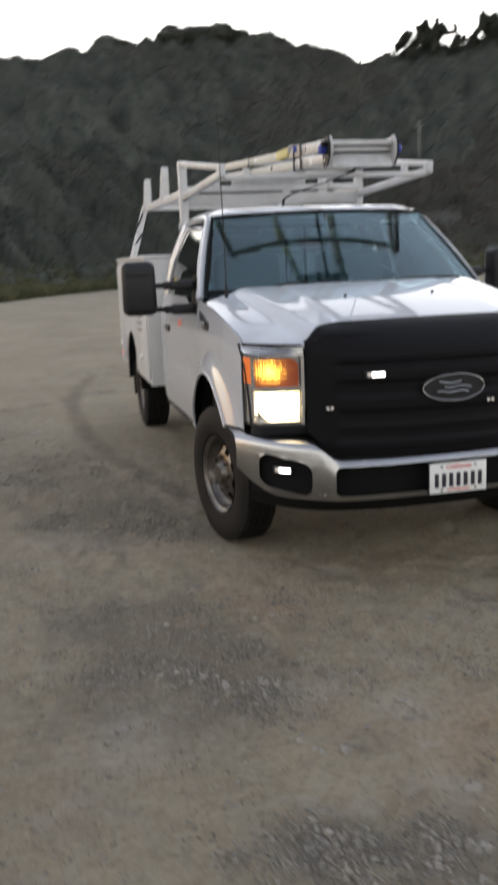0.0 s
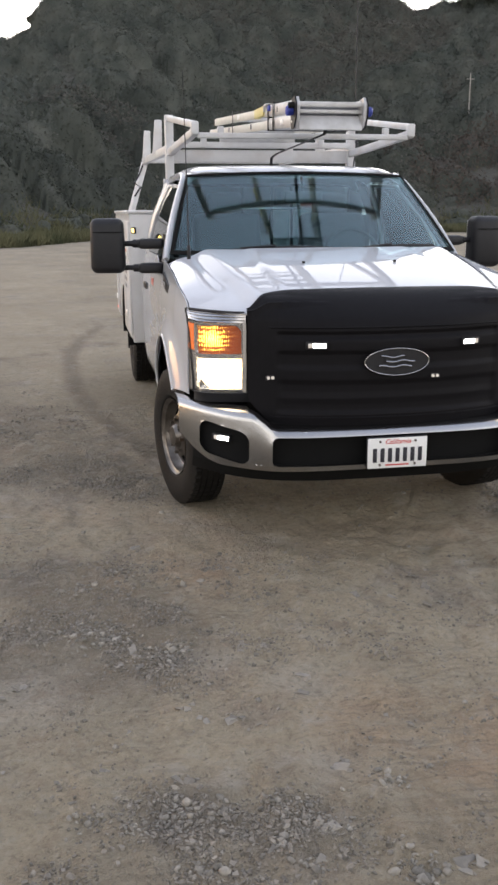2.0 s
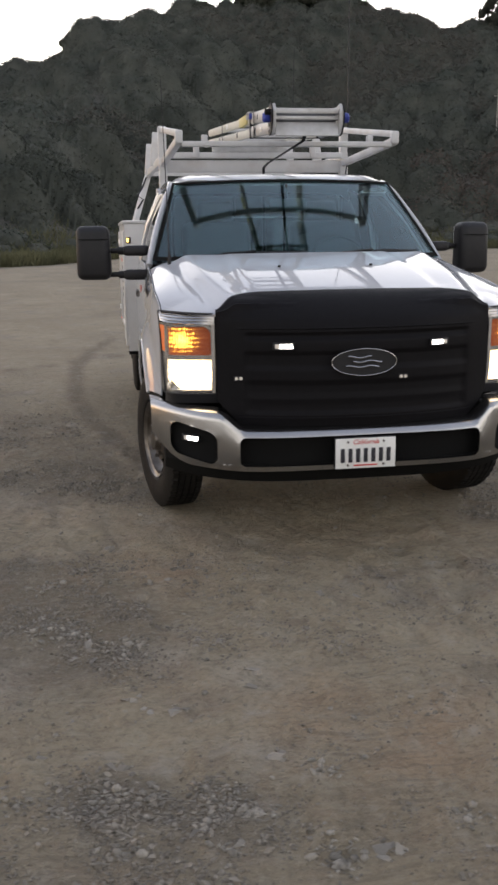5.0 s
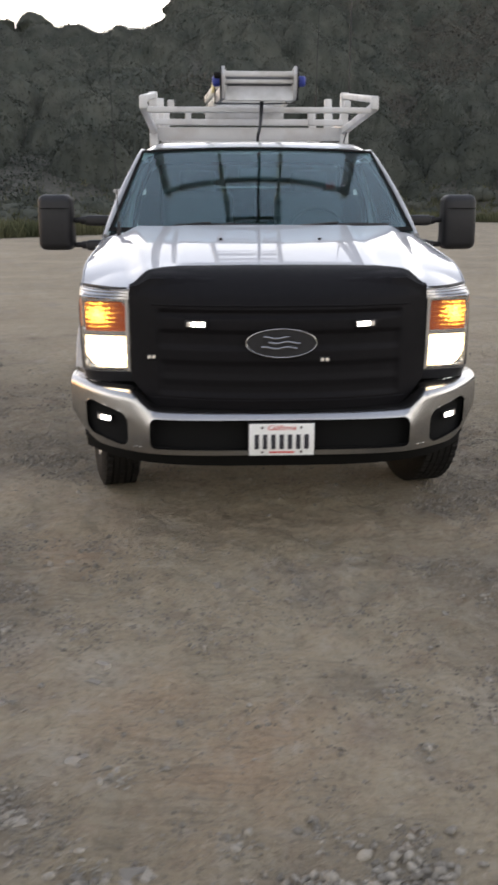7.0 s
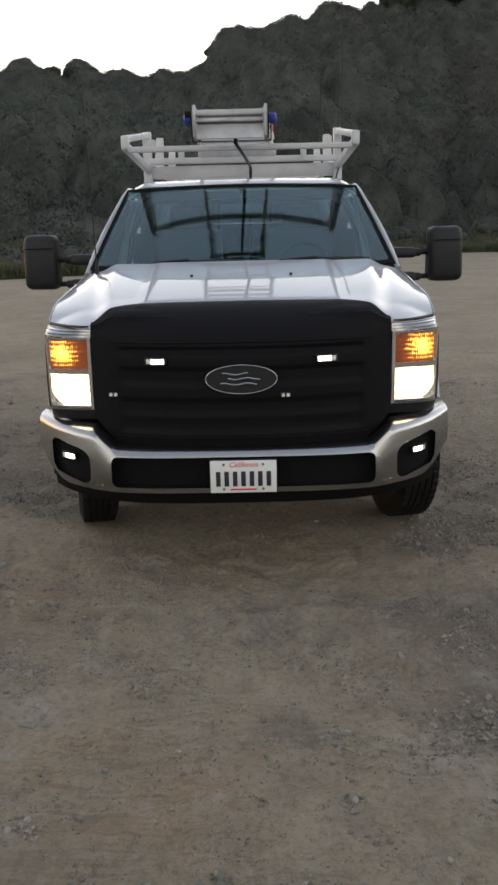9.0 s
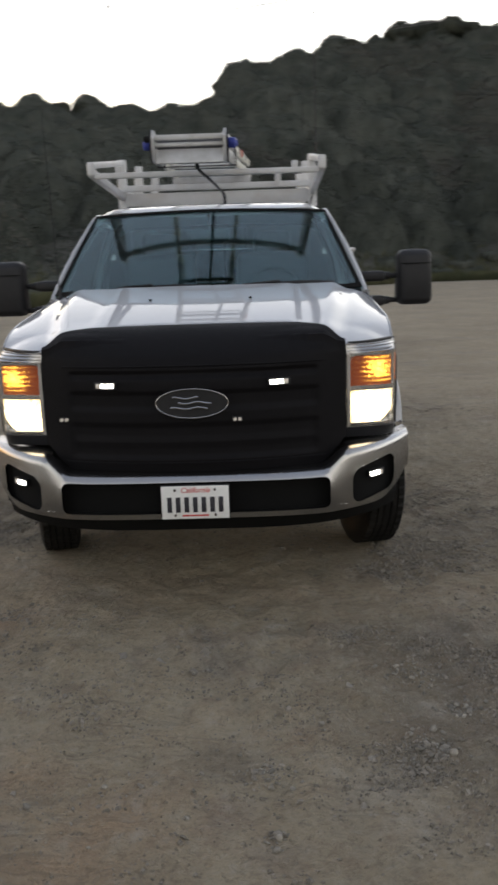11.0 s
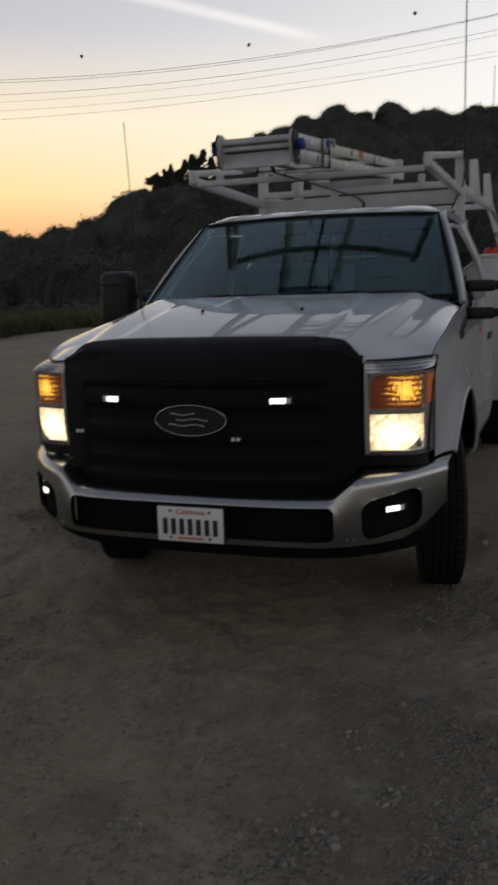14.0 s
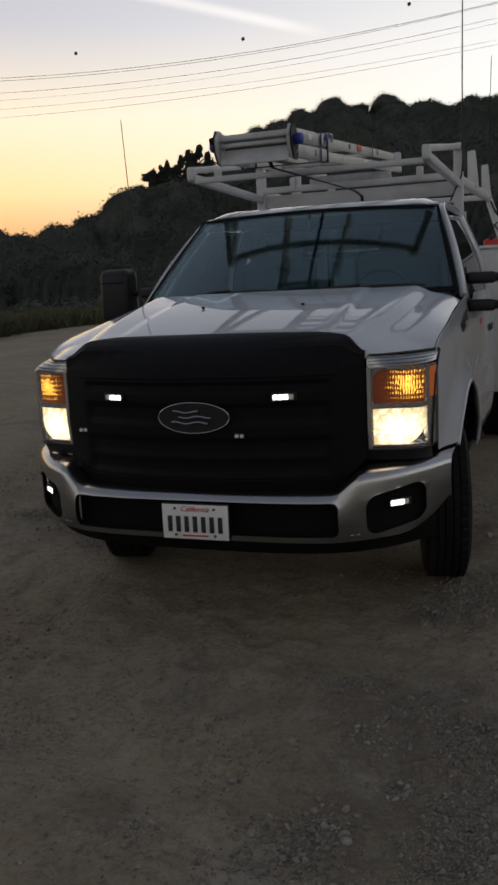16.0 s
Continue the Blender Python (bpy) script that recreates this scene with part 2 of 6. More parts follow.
def lit_reflector(name, cx, cz, hx, hz, hot, edge, hot_k, edge_k, rib):
    """A ribbed reflector that glows round its bulb at (cx, cz) in the truck's width and height."""
    m = bpy.data.materials.new(name)
    m.use_nodes = True
    nt = m.node_tree
    b = nt.nodes["Principled BSDF"]
    b.inputs["Roughness"].default_value = 0.25
    g = nt.nodes.new("ShaderNodeNewGeometry")
    sep = nt.nodes.new("ShaderNodeSeparateXYZ")
    nt.links.new(g.outputs["Position"], sep.inputs[0])

    def op(kind, a, c=None, d=None):
        n = nt.nodes.new("ShaderNodeMath")
        n.operation = kind
        for k, v in enumerate((a, c, d)):
            if v is None:
                continue
            if isinstance(v, (int, float)):
                n.inputs[k].default_value = v
            else:
                nt.links.new(v, n.inputs[k])
        return n.outputs[0]
    ax, z = op("ABSOLUTE", sep.outputs[0]), sep.outputs[2]
    ux, uz = op("MULTIPLY_ADD", ax, 1 / hx, -cx / hx), op("MULTIPLY_ADD", z, 1 / hz, -cz / hz)
    d = op("SQRT", op("ADD", op("MULTIPLY", ux, ux), op("MULTIPLY", uz, uz)))
    n1 = nt.nodes.new("ShaderNodeTexNoise")
    n1.inputs["Scale"].default_value, n1.inputs["Detail"].default_value = 55, 3
    nt.links.new(g.outputs["Position"], n1.inputs["Vector"])
    wob = op("MULTIPLY", n1.outputs["Fac"], 0.016)
    ribs = op("MULTIPLY", op("SINE", op("MULTIPLY", op("ADD", ax, wob), 2 * math.pi / 0.0105)), op("ADD", op("SINE", op("MULTIPLY", op("ADD", z, wob), 2 * math.pi / 0.022)), 1.3))
    d = op("ADD", d, op("MULTIPLY", op("SUBTRACT", n1.outputs["Fac"], 0.5), 1.9))
    d = op("MULTIPLY_ADD", ribs, -rib, d)
    ramp = nt.nodes.new("ShaderNodeValToRGB")
    r = nt.nodes.new("ShaderNodeMapRange")
    r.inputs[1].default_value, r.inputs[2].default_value = 0.2, 1.9
    nt.links.new(d, r.inputs[0])
    nt.links.new(r.outputs[0], ramp.inputs[0])
    e = ramp.color_ramp.elements
    e[0].position, e[0].color = 0.0, (*[v * hot_k for v in hot], 1)
    e[1].position, e[1].color = 1.0, (*[v * edge_k for v in edge], 1)
    k = e.new(0.45)
    k.color = (*[lerp_v(a, c, 0.6) * math.sqrt(hot_k * edge_k) for a, c in zip(hot, edge)], 1)
    nt.links.new(ramp.outputs[0], b.inputs["Emission Color"])
    b.inputs["Emission Strength"].default_value = 1.0
    b.inputs["Base Color"].default_value = (*[0.6 * v for v in edge], 1)
    return m


def lerp_v(a, c, t):
    return a + (c - a) * t


TURNLAMP = lit_reflector("turn_lamp_reflector", 0.862, 1.110, 0.042, 0.036, (1.0, 0.50, 0.06), (0.60, 0.13, 0.045), 6.5, 0.09, 0.62)
MAINLAMP = lit_reflector("main_lamp_reflector", 0.825, 0.925, 0.128, 0.100, (1.0, 0.86, 0.58), (1.0, 0.70, 0.28), 5.5, 0.9, 0.10)

# ---- mesh helpers ----
ORIGIN = {}


def thing(name, at, label, category, group="", kind=""):
    ob = new(name)
    ob.location = at
    ob.empty_display_size = 0.2
    ORIGIN[ob] = Vector(at)
    return tagged(ob, label, category, group, kind)


def finish(bm, name, mat, origin, angle=35):
    if origin.length:
        bmesh.ops.translate(bm, verts=bm.verts, vec=-origin)
    bmesh.ops.recalc_face_normals(bm, faces=bm.faces)
    lim = radians(angle)
    for e in bm.edges:
        e.smooth = len(e.link_faces) == 2 and e.calc_face_angle(0) < lim
    for f in bm.faces:
        f.smooth = True
    me = bpy.data.meshes.new(name)
    bm.to_mesh(me)
    bm.free()
    me.materials.append(mat)
    return me


def part(name, bm, mat, parent, label="", angle=35):
    """Links a bmesh, built in world metres, as one mesh under a thing or a part."""
    o = ORIGIN[parent]
    ob = new(name, finish(bm, name, mat, o, angle))
    ob.parent = parent
    ORIGIN[ob] = o
    if label:
        ob["label"] = label
    return ob


def surf(bm, fn, nu, nv, thick=0.0, close_u=False):
    """A sheet fn(u, v) of nu by nv quads, thickened."""
    vs = [[bm.verts.new(fn(i / nu, j / nv)) for j in range(nv + 1)] for i in range(nu + (0 if close_u else 1))]
    fs = []
    for i in range(nu):
        for j in range(nv):
            a, b = vs[i], vs[(i + 1) % len(vs)]
            fs.append(bm.faces.new((a[j], b[j], b[j + 1], a[j + 1])))
    if thick:
        bmesh.ops.recalc_face_normals(bm, faces=fs)
        bmesh.ops.solidify(bm, geom=fs, thickness=thick)
    return vs


def block(bm, c, s, m=None, bevel=0.0, seg=2, taper=None):
    """A box of size s about c, turned by m, with rounded edges."""
    r = bmesh.ops.create_cube(bm, size=1.0)["verts"]
    for v in r:
        k = taper if (taper and v.co.z > 0) else 1.0
        v.co = Vector((v.co.x * s[0] * k, v.co.y * s[1] * k, v.co.z * s[2]))
    if bevel:
        es = {e for v in r for e in v.link_edges}
        out = bmesh.ops.bevel(bm, geom=list(es), offset=bevel, segments=seg, affect="EDGES", profile=0.5)
        r = list({v for f in out["faces"] for v in f.verts} | {v for v in r if v.is_valid})
    if m is not None:
        for v in r:
            v.co = m @ v.co
    for v in r:
        v.co += Vector(c)
    return r


def bar(bm, p, q, w, h, bevel=0.006, up=(0, 0, 1)):
    """A rectangular tube from p to q, w wide and h high."""
    p, q = Vector(p), Vector(q)
    d = (q - p)
    L = d.length
    d.normalize()
    x = d.cross(Vector(up))
    if x.length < 1e-4:
        x = d.cross(Vector((1, 0, 0)))
    x.normalize()
    z = x.cross(d)
    m = Matrix((x, d, z)).transposed()
    return block(bm, (p + q) / 2, (w, L, h), m, bevel, 2)


def rod(bm, pts, r, n=8, r2=None, caps=True):
    """A round tube along points."""
    pts = [Vector(p) for p in pts]
    rings = []
    for i, p in enumerate(pts):
        d = (pts[min(i + 1, len(pts) - 1)] - pts[max(i - 1, 0)]).normalized()
        x = d.cross(Vector((0, 0, 1)))
        if x.length < 1e-3:
            x = d.cross(Vector((1, 0, 0)))
        x.normalize()
        y = d.cross(x)
        rr = r if r2 is None else r + (r2 - r) * i / max(1, len(pts) - 1)
        rings.append([bm.verts.new(p + rr * (x * math.cos(2 * math.pi * k / n) + y * math.sin(2 * math.pi * k / n))) for k in range(n)])
    for a, b in zip(rings, rings[1:]):
        for k in range(n):
            bm.faces.new((a[k], a[(k + 1) % n], b[(k + 1) % n], b[k]))
    if caps:
        bm.faces.new(rings[0][::-1])
        bm.faces.new(rings[-1])


def lathe(bm, profile, n, m, skip=None):
    """Turns (radius, along) points round the x axis of m. skip(i, k): faces left out."""
    rings = []
    for rad, along in profile:
        rings.append([bm.verts.new(m @ Vector((along, rad * math.cos(2 * math.pi * k / n), rad * math.sin(2 * math.pi * k / n)))) for k in range(n)])
    for i, (a, b) in enumerate(zip(rings, rings[1:])):
        for k in range(n):
            if skip and skip(i, k):
                continue
            bm.faces.new((a[k], a[(k + 1) % n], b[(k + 1) % n], b[k]))
    return rings


def sweep(bm, pts, w, h, side):
    """A flattened bar along points; side is its broad direction."""
    side = Vector(side).normalized()
    rings = []
    for i, p in enumerate(pts):
        p = Vector(p)
        d = (Vector(pts[min(i + 1, len(pts) - 1)]) - Vector(pts[max(i - 1, 0)])).normalized()
        x = (side - d * side.dot(d)).normalized()
        y = d.cross(x)
        ring = []
        for k in range(8):
            a = 2 * math.pi * (k + 0.5) / 8
            ca, sa = math.cos(a), math.sin(a)
            ring.append(bm.verts.new(p + x * (w / 2) * math.copysign(abs(ca) ** 0.5, ca) + y * (h / 2) * math.copysign(abs(sa) ** 0.5, sa)))
        rings.append(ring)
    for a, b in zip(rings, rings[1:]):
        for k in range(8):
            bm.faces.new((a[k], a[(k + 1) % 8], b[(k + 1) % 8], b[k]))
    bm.faces.new(rings[0][::-1])
    bm.faces.new(rings[-1])


def mesh_object(name, verts, faces, mat, label, category, kind="", loc=(0, 0, 0), smooth=False):
    me = bpy.data.meshes.new(name)
    me.from_pydata(verts, [], faces)
    me.materials.append(mat)
    if smooth:
        me.polygons.foreach_set("use_smooth", [True] * len(me.polygons))
    ob = new(name, me)
    ob.location = loc
    return tagged(ob, label, category, "", kind)


# ---- ground and hills ----
def lattice(ix, iy, seed):
    h = (ix * 374761393 + iy * 668265263 + seed * 974634777) & 0x7FFFFFFF
    h = (h ^ (h >> 13)) * 1274126177 & 0x7FFFFFFF
    return ((h ^ (h >> 16)) & 0xFFFF) / 65535.0


def value_noise(x, y, seed=0):
    x, y = np.asarray(x, float), np.asarray(y, float)
    ix, iy = np.floor(x).astype(np.int64), np.floor(y).astype(np.int64)
    fx, fy = x - ix, y - iy
    fx, fy = fx * fx * (3 - 2 * fx), fy * fy * (3 - 2 * fy)
    a, b = lattice(ix, iy, seed), lattice(ix + 1, iy, seed)
    c, d = lattice(ix, iy + 1, seed), lattice(ix + 1, iy + 1, seed)
    return (a * (1 - fx) + b * fx) * (1 - fy) + (c * (1 - fx) + d * fx) * fy - 0.5


def fbm(x, y, seed=0, octaves=4):
    return sum(value_noise(x * 2 ** k, y * 2 ** k, seed + k) / 2 ** k for k in range(octaves))


# bearing in degrees from straight ahead of the truck's tail, skyline height in degrees
RIDGE = np.array([(-180, 4), (-90, 2), (-60, 1.4), (-40, 0.8), (-33.3, 0.7), (-31, 1.2), (-28.4, 2.2), (-25.8, 4.35), (-23, 5.85), (-21, 6.45), (-19.2, 8.1), (-17.4, 9.15), (-15.7, 9.75), (-14, 10.1), (-11.5, 9.5),
                  (-9.3, 9.4), (-7.6, 9.4), (-6.7, 8.9), (-5.2, 9.5), (-3.5, 9.45), (-2.4, 9.95), (-1.5, 11.2), (0, 11.6), (2, 11.75), (3.8, 12.2), (5.6, 12.65), (7.5, 12.75), (10.5, 13.25), (13, 12.8), (15.5, 12.65), (18, 12.25), (22, 11.65), (28, 11.8), (45, 9), (90, 5), (180, 4)])
EDGE = np.array([(-180, 60), (-90, 30), (-60, 26), (-35, 27), (-31, 33), (-25, 39), (-13, 41), (-5, 46), (0, 56), (4, 62), (12, 74), (22, 72), (28, 72), (60, 60), (90, 50), (180, 60)])
RIDGE_R = 150.0


def terrain(x, y):
    r = np.hypot(x, y + 3.6)
    az = np.degrees(np.arctan2(x, y + 3.6))
    ridge = np.tan(np.radians(np.interp(az, RIDGE[:, 0], RIDGE[:, 1]))) * RIDGE_R + 1.6 - 1.1
    edge = np.interp(az, EDGE[:, 0], EDGE[:, 1])
    s = np.clip((r - edge - 4) / (RIDGE_R - edge - 4), 0, None)
    up = np.where(s < 1, s ** 1.25 * (1.12 - 0.12 * s), np.clip(1 - (s - 1) * 0.5, 0.35, 1))
    hill = ridge * up + fbm(x / 26, y / 26, 5) * 6 * np.clip(s * 3, 0, 1) * np.clip(3.5 - s * 3, 0.12, 1)
    pad = fbm(x / 3.1, y / 3.1, 11) * 0.03 + np.clip((y - 1.8) / 3.0, 0, 1) * 0.05 + np.clip((y + 0.4) / 1.2, 0, 1) * 0.022
    near = np.clip(1 - np.hypot(x, y + 0.5) / 9, 0, 1)
    crust = np.clip(0.16 - np.abs(fbm(x * 3.1, y * 3.1, 41, 4)), 0, 0.16) * np.clip(fbm(x * 0.9, y * 0.9, 47, 2) * 4 + 0.3, 0, 1)
    rough = fbm(x * 2.3, y * 2.3, 21) * 0.024 + fbm(x * 9, y * 9, 31, 3) * 0.028 + crust * 0.10 * np.clip(along(x, y, SWEPT) / 0.3 - 0.6, 0, 1)
    flat = np.clip(1.25 - np.minimum(np.hypot(np.abs(x) - 0.87, y - 1.12), np.hypot(np.abs(x) - 0.87, y - 4.95)) / 0.5, 0, 1)
    return np.where(s > 0, hill + 0.1, 0) + (pad + rough * near * 1.2) * (1 - flat) + flat * (0.022 + np.clip((y - 1.8) / 3.0, 0, 1) * 0.05)


GRAVEL_BEDS = [(-1.78, 0.14, 0.30), (-1.54, -0.3, 0.32), (-1.43, -0.55, 0.28), (-1.68, -0.79, 0.34), (-1.25, -0.69, 0.22), (-1.22, 1.88, 0.5), (-1.0, 1.45, 0.36), (-1.65, 1.75, 0.5), (-1.25, -1.74, 0.13), (-0.95, -1.86, 0.13),
               (0.98, 0.73, 0.36), (0.9, 0.3, 0.34), (0.9, -0.3, 0.32), (0.9, -0.62, 0.32), (0.87, -1.04, 0.28), (1.16, -0.71, 0.34), (1.1, -1.1, 0.3), (0.05, -2.1, 0.24), (-2.2, 3.4, 0.8), (1.5, 1.6, 0.7)]
PEBBLES = [(-1.29, -1.75, 0.10), (-1.42, -1.8, 0.04), (-1.54, -1.72, 0.055), (-0.97, -1.8, 0.08), (-0.99, -1.89, 0.06), (-0.67, -2.09, 0.075), (-1.24, -1.99, 0.05), (-0.96, -2.03, 0.04), (-1.15, -1.75, 0.06), (-0.87, -1.89, 0.06),
           (-1.19, -0.73, 0.09), (-1.5, -0.53, 0.14), (-1.56, -0.07, 0.08), (-0.62, -1.72, 0.05), (0.15, -2.15, 0.15), (-0.09, -2.16, 0.07), (-0.27, -2.0, 0.045), (-0.02, -1.97, 0.07), (0.32, -1.61, 0.04), (0.88, -0.6, 0.10), (1.02, -0.85, 0.08), (0.85, -1.1, 0.09), (0.3, -1.27, 0.08)]
HEAP = [(0.15, -2.15, 0.15), (-0.07, -2.17, 0.07), (-0.67, -2.10, 0.03)]
SLATES = [(-1.33, -0.81, 0.05), (-1.2, -1.19, 0.035), (-1.12, -1.28, 0.04), (-1.27, -1.62, 0.045), (-0.74, -1.62, 0.035), (-0.88, -1.87, 0.045), (-1.01, -1.97, 0.04), (-1.79, -0.89, 0.035), (-0.52, -2.12, 0.035), (-0.9, -0.76, 0.04), (-0.99, -1.3, 0.035), (-0.74, -1.07, 0.04)]
RUST = [(-0.30, -1.62, 0.28), (-0.52, -1.42, 0.24), (-0.10, -1.48, 0.2), (-1.05, 0.1, 0.3)]
PALE = [(-0.73, -1.06, 0.14), (0.64, -1.42, 0.16), (0.70, -1.58, 0.12), (-0.80, -1.58, 0.10), (-1.75, -1.0, 0.25), (-1.05, -0.85, 0.12)]
# places where the dirt is tinted darker
DARK_BLOTS = [(0.19, -0.27, 0.14), (0.30, -0.24, 0.10), (0.16, -0.45, 0.16), (0.18, -1.19, 0.16), (-1.25, -1.78, 0.14), (-0.96, -1.86, 0.12)]


def blots(x, y, spots, seed):
    """Ragged patches round the given places, 0 to 1."""
    d = np.zeros(np.shape(x))
    for cx, cy, r in spots:
        d = np.maximum(d, np.exp(-((x - cx) ** 2 + (y - cy) ** 2) / r ** 2))
    return np.clip(d * (0.9 + 1.6 * fbm(x * 4, y * 4, seed, 4)), 0, 1)


TRACKS = [((-1.2, 9.5), (-1.5, 8.0), (-1.63, 6.6), (-1.56, 4.5), (-1.34, 3.25), (-1.09, 2.43), (-0.9, 1.5)), ((-6.0, 4.6), (-4.0, 5.5), (-2.45, 6.4), (-1.64, 7.2), (-0.9, 7.8), (1.0, 8.8)),
          ((0.9, 1.3), (1.25, 3.0), (1.4, 5.0), (1.3, 8.0))]
SWEPT = ((-4.0, 2.4), (-2.0, 1.29), (-1.5, 1.0), (-0.88, 0.67), (0.0, 0.4), (1.2, 0.2))


def along(x, y, pts):
    """Distance to a broken line."""
    best = np.full(np.shape(x), 1e9)
    for (ax, ay), (bx, by) in zip(pts, pts[1:]):
        t = np.clip(((x - ax) * (bx - ax) + (y - ay) * (by - ay)) / ((bx - ax) ** 2 + (by - ay) ** 2), 0, 1)
        best = np.minimum(best, np.hypot(x - ax - t * (bx - ax), y - ay - t * (by - ay)))
    return best


def gravel_share(x, y):
    """Where loose gravel lies, 0 to 1."""
    d = 0.05 + 0.5 * np.clip(fbm(x * 0.8, y * 0.8, 55, 3) * 2.2, 0, 1)
    for cx, cy, r in GRAVEL_BEDS:
        d = d + 0.95 * np.exp(-((x - cx) ** 2 + (y - cy) ** 2) / r ** 2) * (0.55 + 1.1 * np.clip(fbm(x * 3, y * 3, 66, 3) + 0.35, 0, 1))
    d = d * np.clip(along(x, y, SWEPT) / 0.35 - 0.2, 0.08, 1)
    for line in TRACKS:
        d = d * np.clip(along(x, y, line) / 0.16 - 0.3, 0.1, 1)
    return np.clip(d, 0, 1)


def track_share(x, y):
    t = np.zeros(np.shape(x))
    for line in TRACKS:
        t = np.maximum(t, np.clip(1.5 - along(x, y, line) / 0.09, 0, 1))
    return t


def spread(lo, hi, step, far, grow):
    mid = list(np.arange(lo, hi + 1e-6, step))
    a, s = [hi], step
    while a[-1] < far:
        s *= grow
        a.append(a[-1] + min(s, 6.0 if a[-1] < 260 else 1e9))
    b, s = [lo], step
    while b[-1] > -far:
        s *= grow
        b.append(b[-1] - min(s, 6.0 if b[-1] > -160 else 1e9))
    return np.array(b[:0:-1] + mid + a[1:])


def ground_material():
    m = bpy.data.materials.new("packed_dirt_and_gravel")
    m.use_nodes = True
    nt = m.node_tree
    b = nt.nodes["Principled BSDF"]
    b.inputs["Roughness"].default_value = 0.92
    b.inputs["Specular IOR Level"].default_value = 0.25
    co = nt.nodes.new("ShaderNodeTexCoord")

    def noise_node(scale, detail=8, rough=0.6):
        n = nt.nodes.new("ShaderNodeTexNoise")
        n.inputs["Scale"].default_value, n.inputs["Detail"].default_value, n.inputs["Roughness"].default_value = scale, detail, rough
        nt.links.new(co.outputs["Object"], n.inputs["Vector"])
        return n

    def mixed(fac, a, c, lo=None, hi=None):
        if lo is not None:
            r = nt.nodes.new("ShaderNodeMapRange")
            r.inputs[1].default_value, r.inputs[2].default_value = lo, hi
            nt.links.new(fac, r.inputs[0])
            fac = r.outputs[0]
        x = nt.nodes.new("ShaderNodeMixRGB")
        nt.links.new(fac, x.inputs[0])
        for k, v in ((1, a), (2, c)):
            if isinstance(v, tuple):
                x.inputs[k].default_value = (*v, 1)
            else:
                nt.links.new(v, x.inputs[k])
        return x.outputs[0]

    warp = noise_node(60, 3)
    bent = nt.nodes.new("ShaderNodeVectorMath")
    bent.operation = "MULTIPLY_ADD"
    bent.inputs[1].default_value = (0.02, 0.02, 0.02)
    nt.links.new(warp.outputs["Color"], bent.inputs[0])
    nt.links.new(co.outputs["Object"], bent.inputs[2])

    def voronoi(scale):
        n = nt.nodes.new("ShaderNodeTexVoronoi")
        n.inputs["Scale"].default_value = scale
        nt.links.new(bent.outputs[0], n.inputs["Vector"])
        return n

    def mask(name):
        n = nt.nodes.new("ShaderNodeAttribute")
        n.attribute_name = name
        return n.outputs["Fac"]

    def op(kind, a, c, d=None):
        n = nt.nodes.new("ShaderNodeMath")
        n.operation = kind
        for k, v in enumerate((a, c, d)):
            if v is None:
                continue
            if isinstance(v, (int, float)):
                n.inputs[k].default_value = v
            else:
                nt.links.new(v, n.inputs[k])
        return n.outputs[0]

    def ranged(v, lo, hi, a=0.0, c=1.0):
        r = nt.nodes.new("ShaderNodeMapRange")
        r.inputs[1].default_value, r.inputs[2].default_value, r.inputs[3].default_value, r.inputs[4].default_value = lo, hi, a, c
        nt.links.new(v, r.inputs[0])
        return r.outputs[0]

    big, mid, fine, grit = noise_node(0.55), noise_node(2.6), noise_node(16), noise_node(150, 3)
    dirt = mixed(big.outputs["Fac"], (0.285, 0.238, 0.166), (0.370, 0.314, 0.224), 0.35, 0.65)
    dirt = mixed(mid.outputs["Fac"], dirt, (0.285, 0.215, 0.152), 0.52, 0.80)
    grey = mixed(fine.outputs["Fac"], (0.185, 0.165, 0.138), (0.35, 0.315, 0.265), 0.35, 0.7)
    patch, pale = noise_node(1.3, 5), noise_node(4.2, 7, 0.7)
    dirt = mixed(patch.outputs["Fac"], dirt, grey, 0.54, 0.76)
    dirt = mixed(op("MULTIPLY", mask("gravel"), 0.55), dirt, (0.140, 0.120, 0.094))
    dirt = mixed(op("MULTIPLY", mask("track"), 0.72), dirt, (0.135, 0.108, 0.080))
    dirt = mixed(op("MULTIPLY", mask("swept"), 0.45), dirt, (0.34, 0.275, 0.20))
    dirt = mixed(op("MULTIPLY", mask("rust"), 0.55), dirt, (0.36, 0.245, 0.155))
    dirt = mixed(op("MULTIPLY", mask("pale"), 0.38), dirt, (0.43, 0.39, 0.33))
    dirt = mixed(op("MULTIPLY", mask("dark_blot"), 0.45), dirt, (0.135, 0.115, 0.095))
    # crumbly mottling
    crumb, dust = noise_node(34, 6, 0.75), noise_node(9, 6, 0.7)
    dirt = mixed(ranged(crumb.outputs["Fac"], 0.50, 0.34, 0, 0.55), dirt, (0.135, 0.115, 0.088))
    dirt = mixed(ranged(crumb.outputs["Fac"], 0.54, 0.72, 0, 0.60), dirt, (0.40, 0.36, 0.305))
    dirt = mixed(ranged(dust.outputs["Fac"], 0.52, 0.70, 0, 0.45), dirt, (0.34, 0.315, 0.255))
    dirt = mixed(ranged(dust.outputs["Fac"], 0.48, 0.32, 0, 0.40), dirt, (0.225, 0.165, 0.118))
    # dusty pale scuffs and dark crumbs
    dirt = mixed(ranged(pale.outputs["Fac"], 0.57, 0.72, 0, 0.55), dirt, (0.42, 0.385, 0.335))
    dirt = mixed(ranged(pale.outputs["Fac"], 0.42, 0.30, 0, 0.45), dirt, (0.13, 0.110, 0.085))
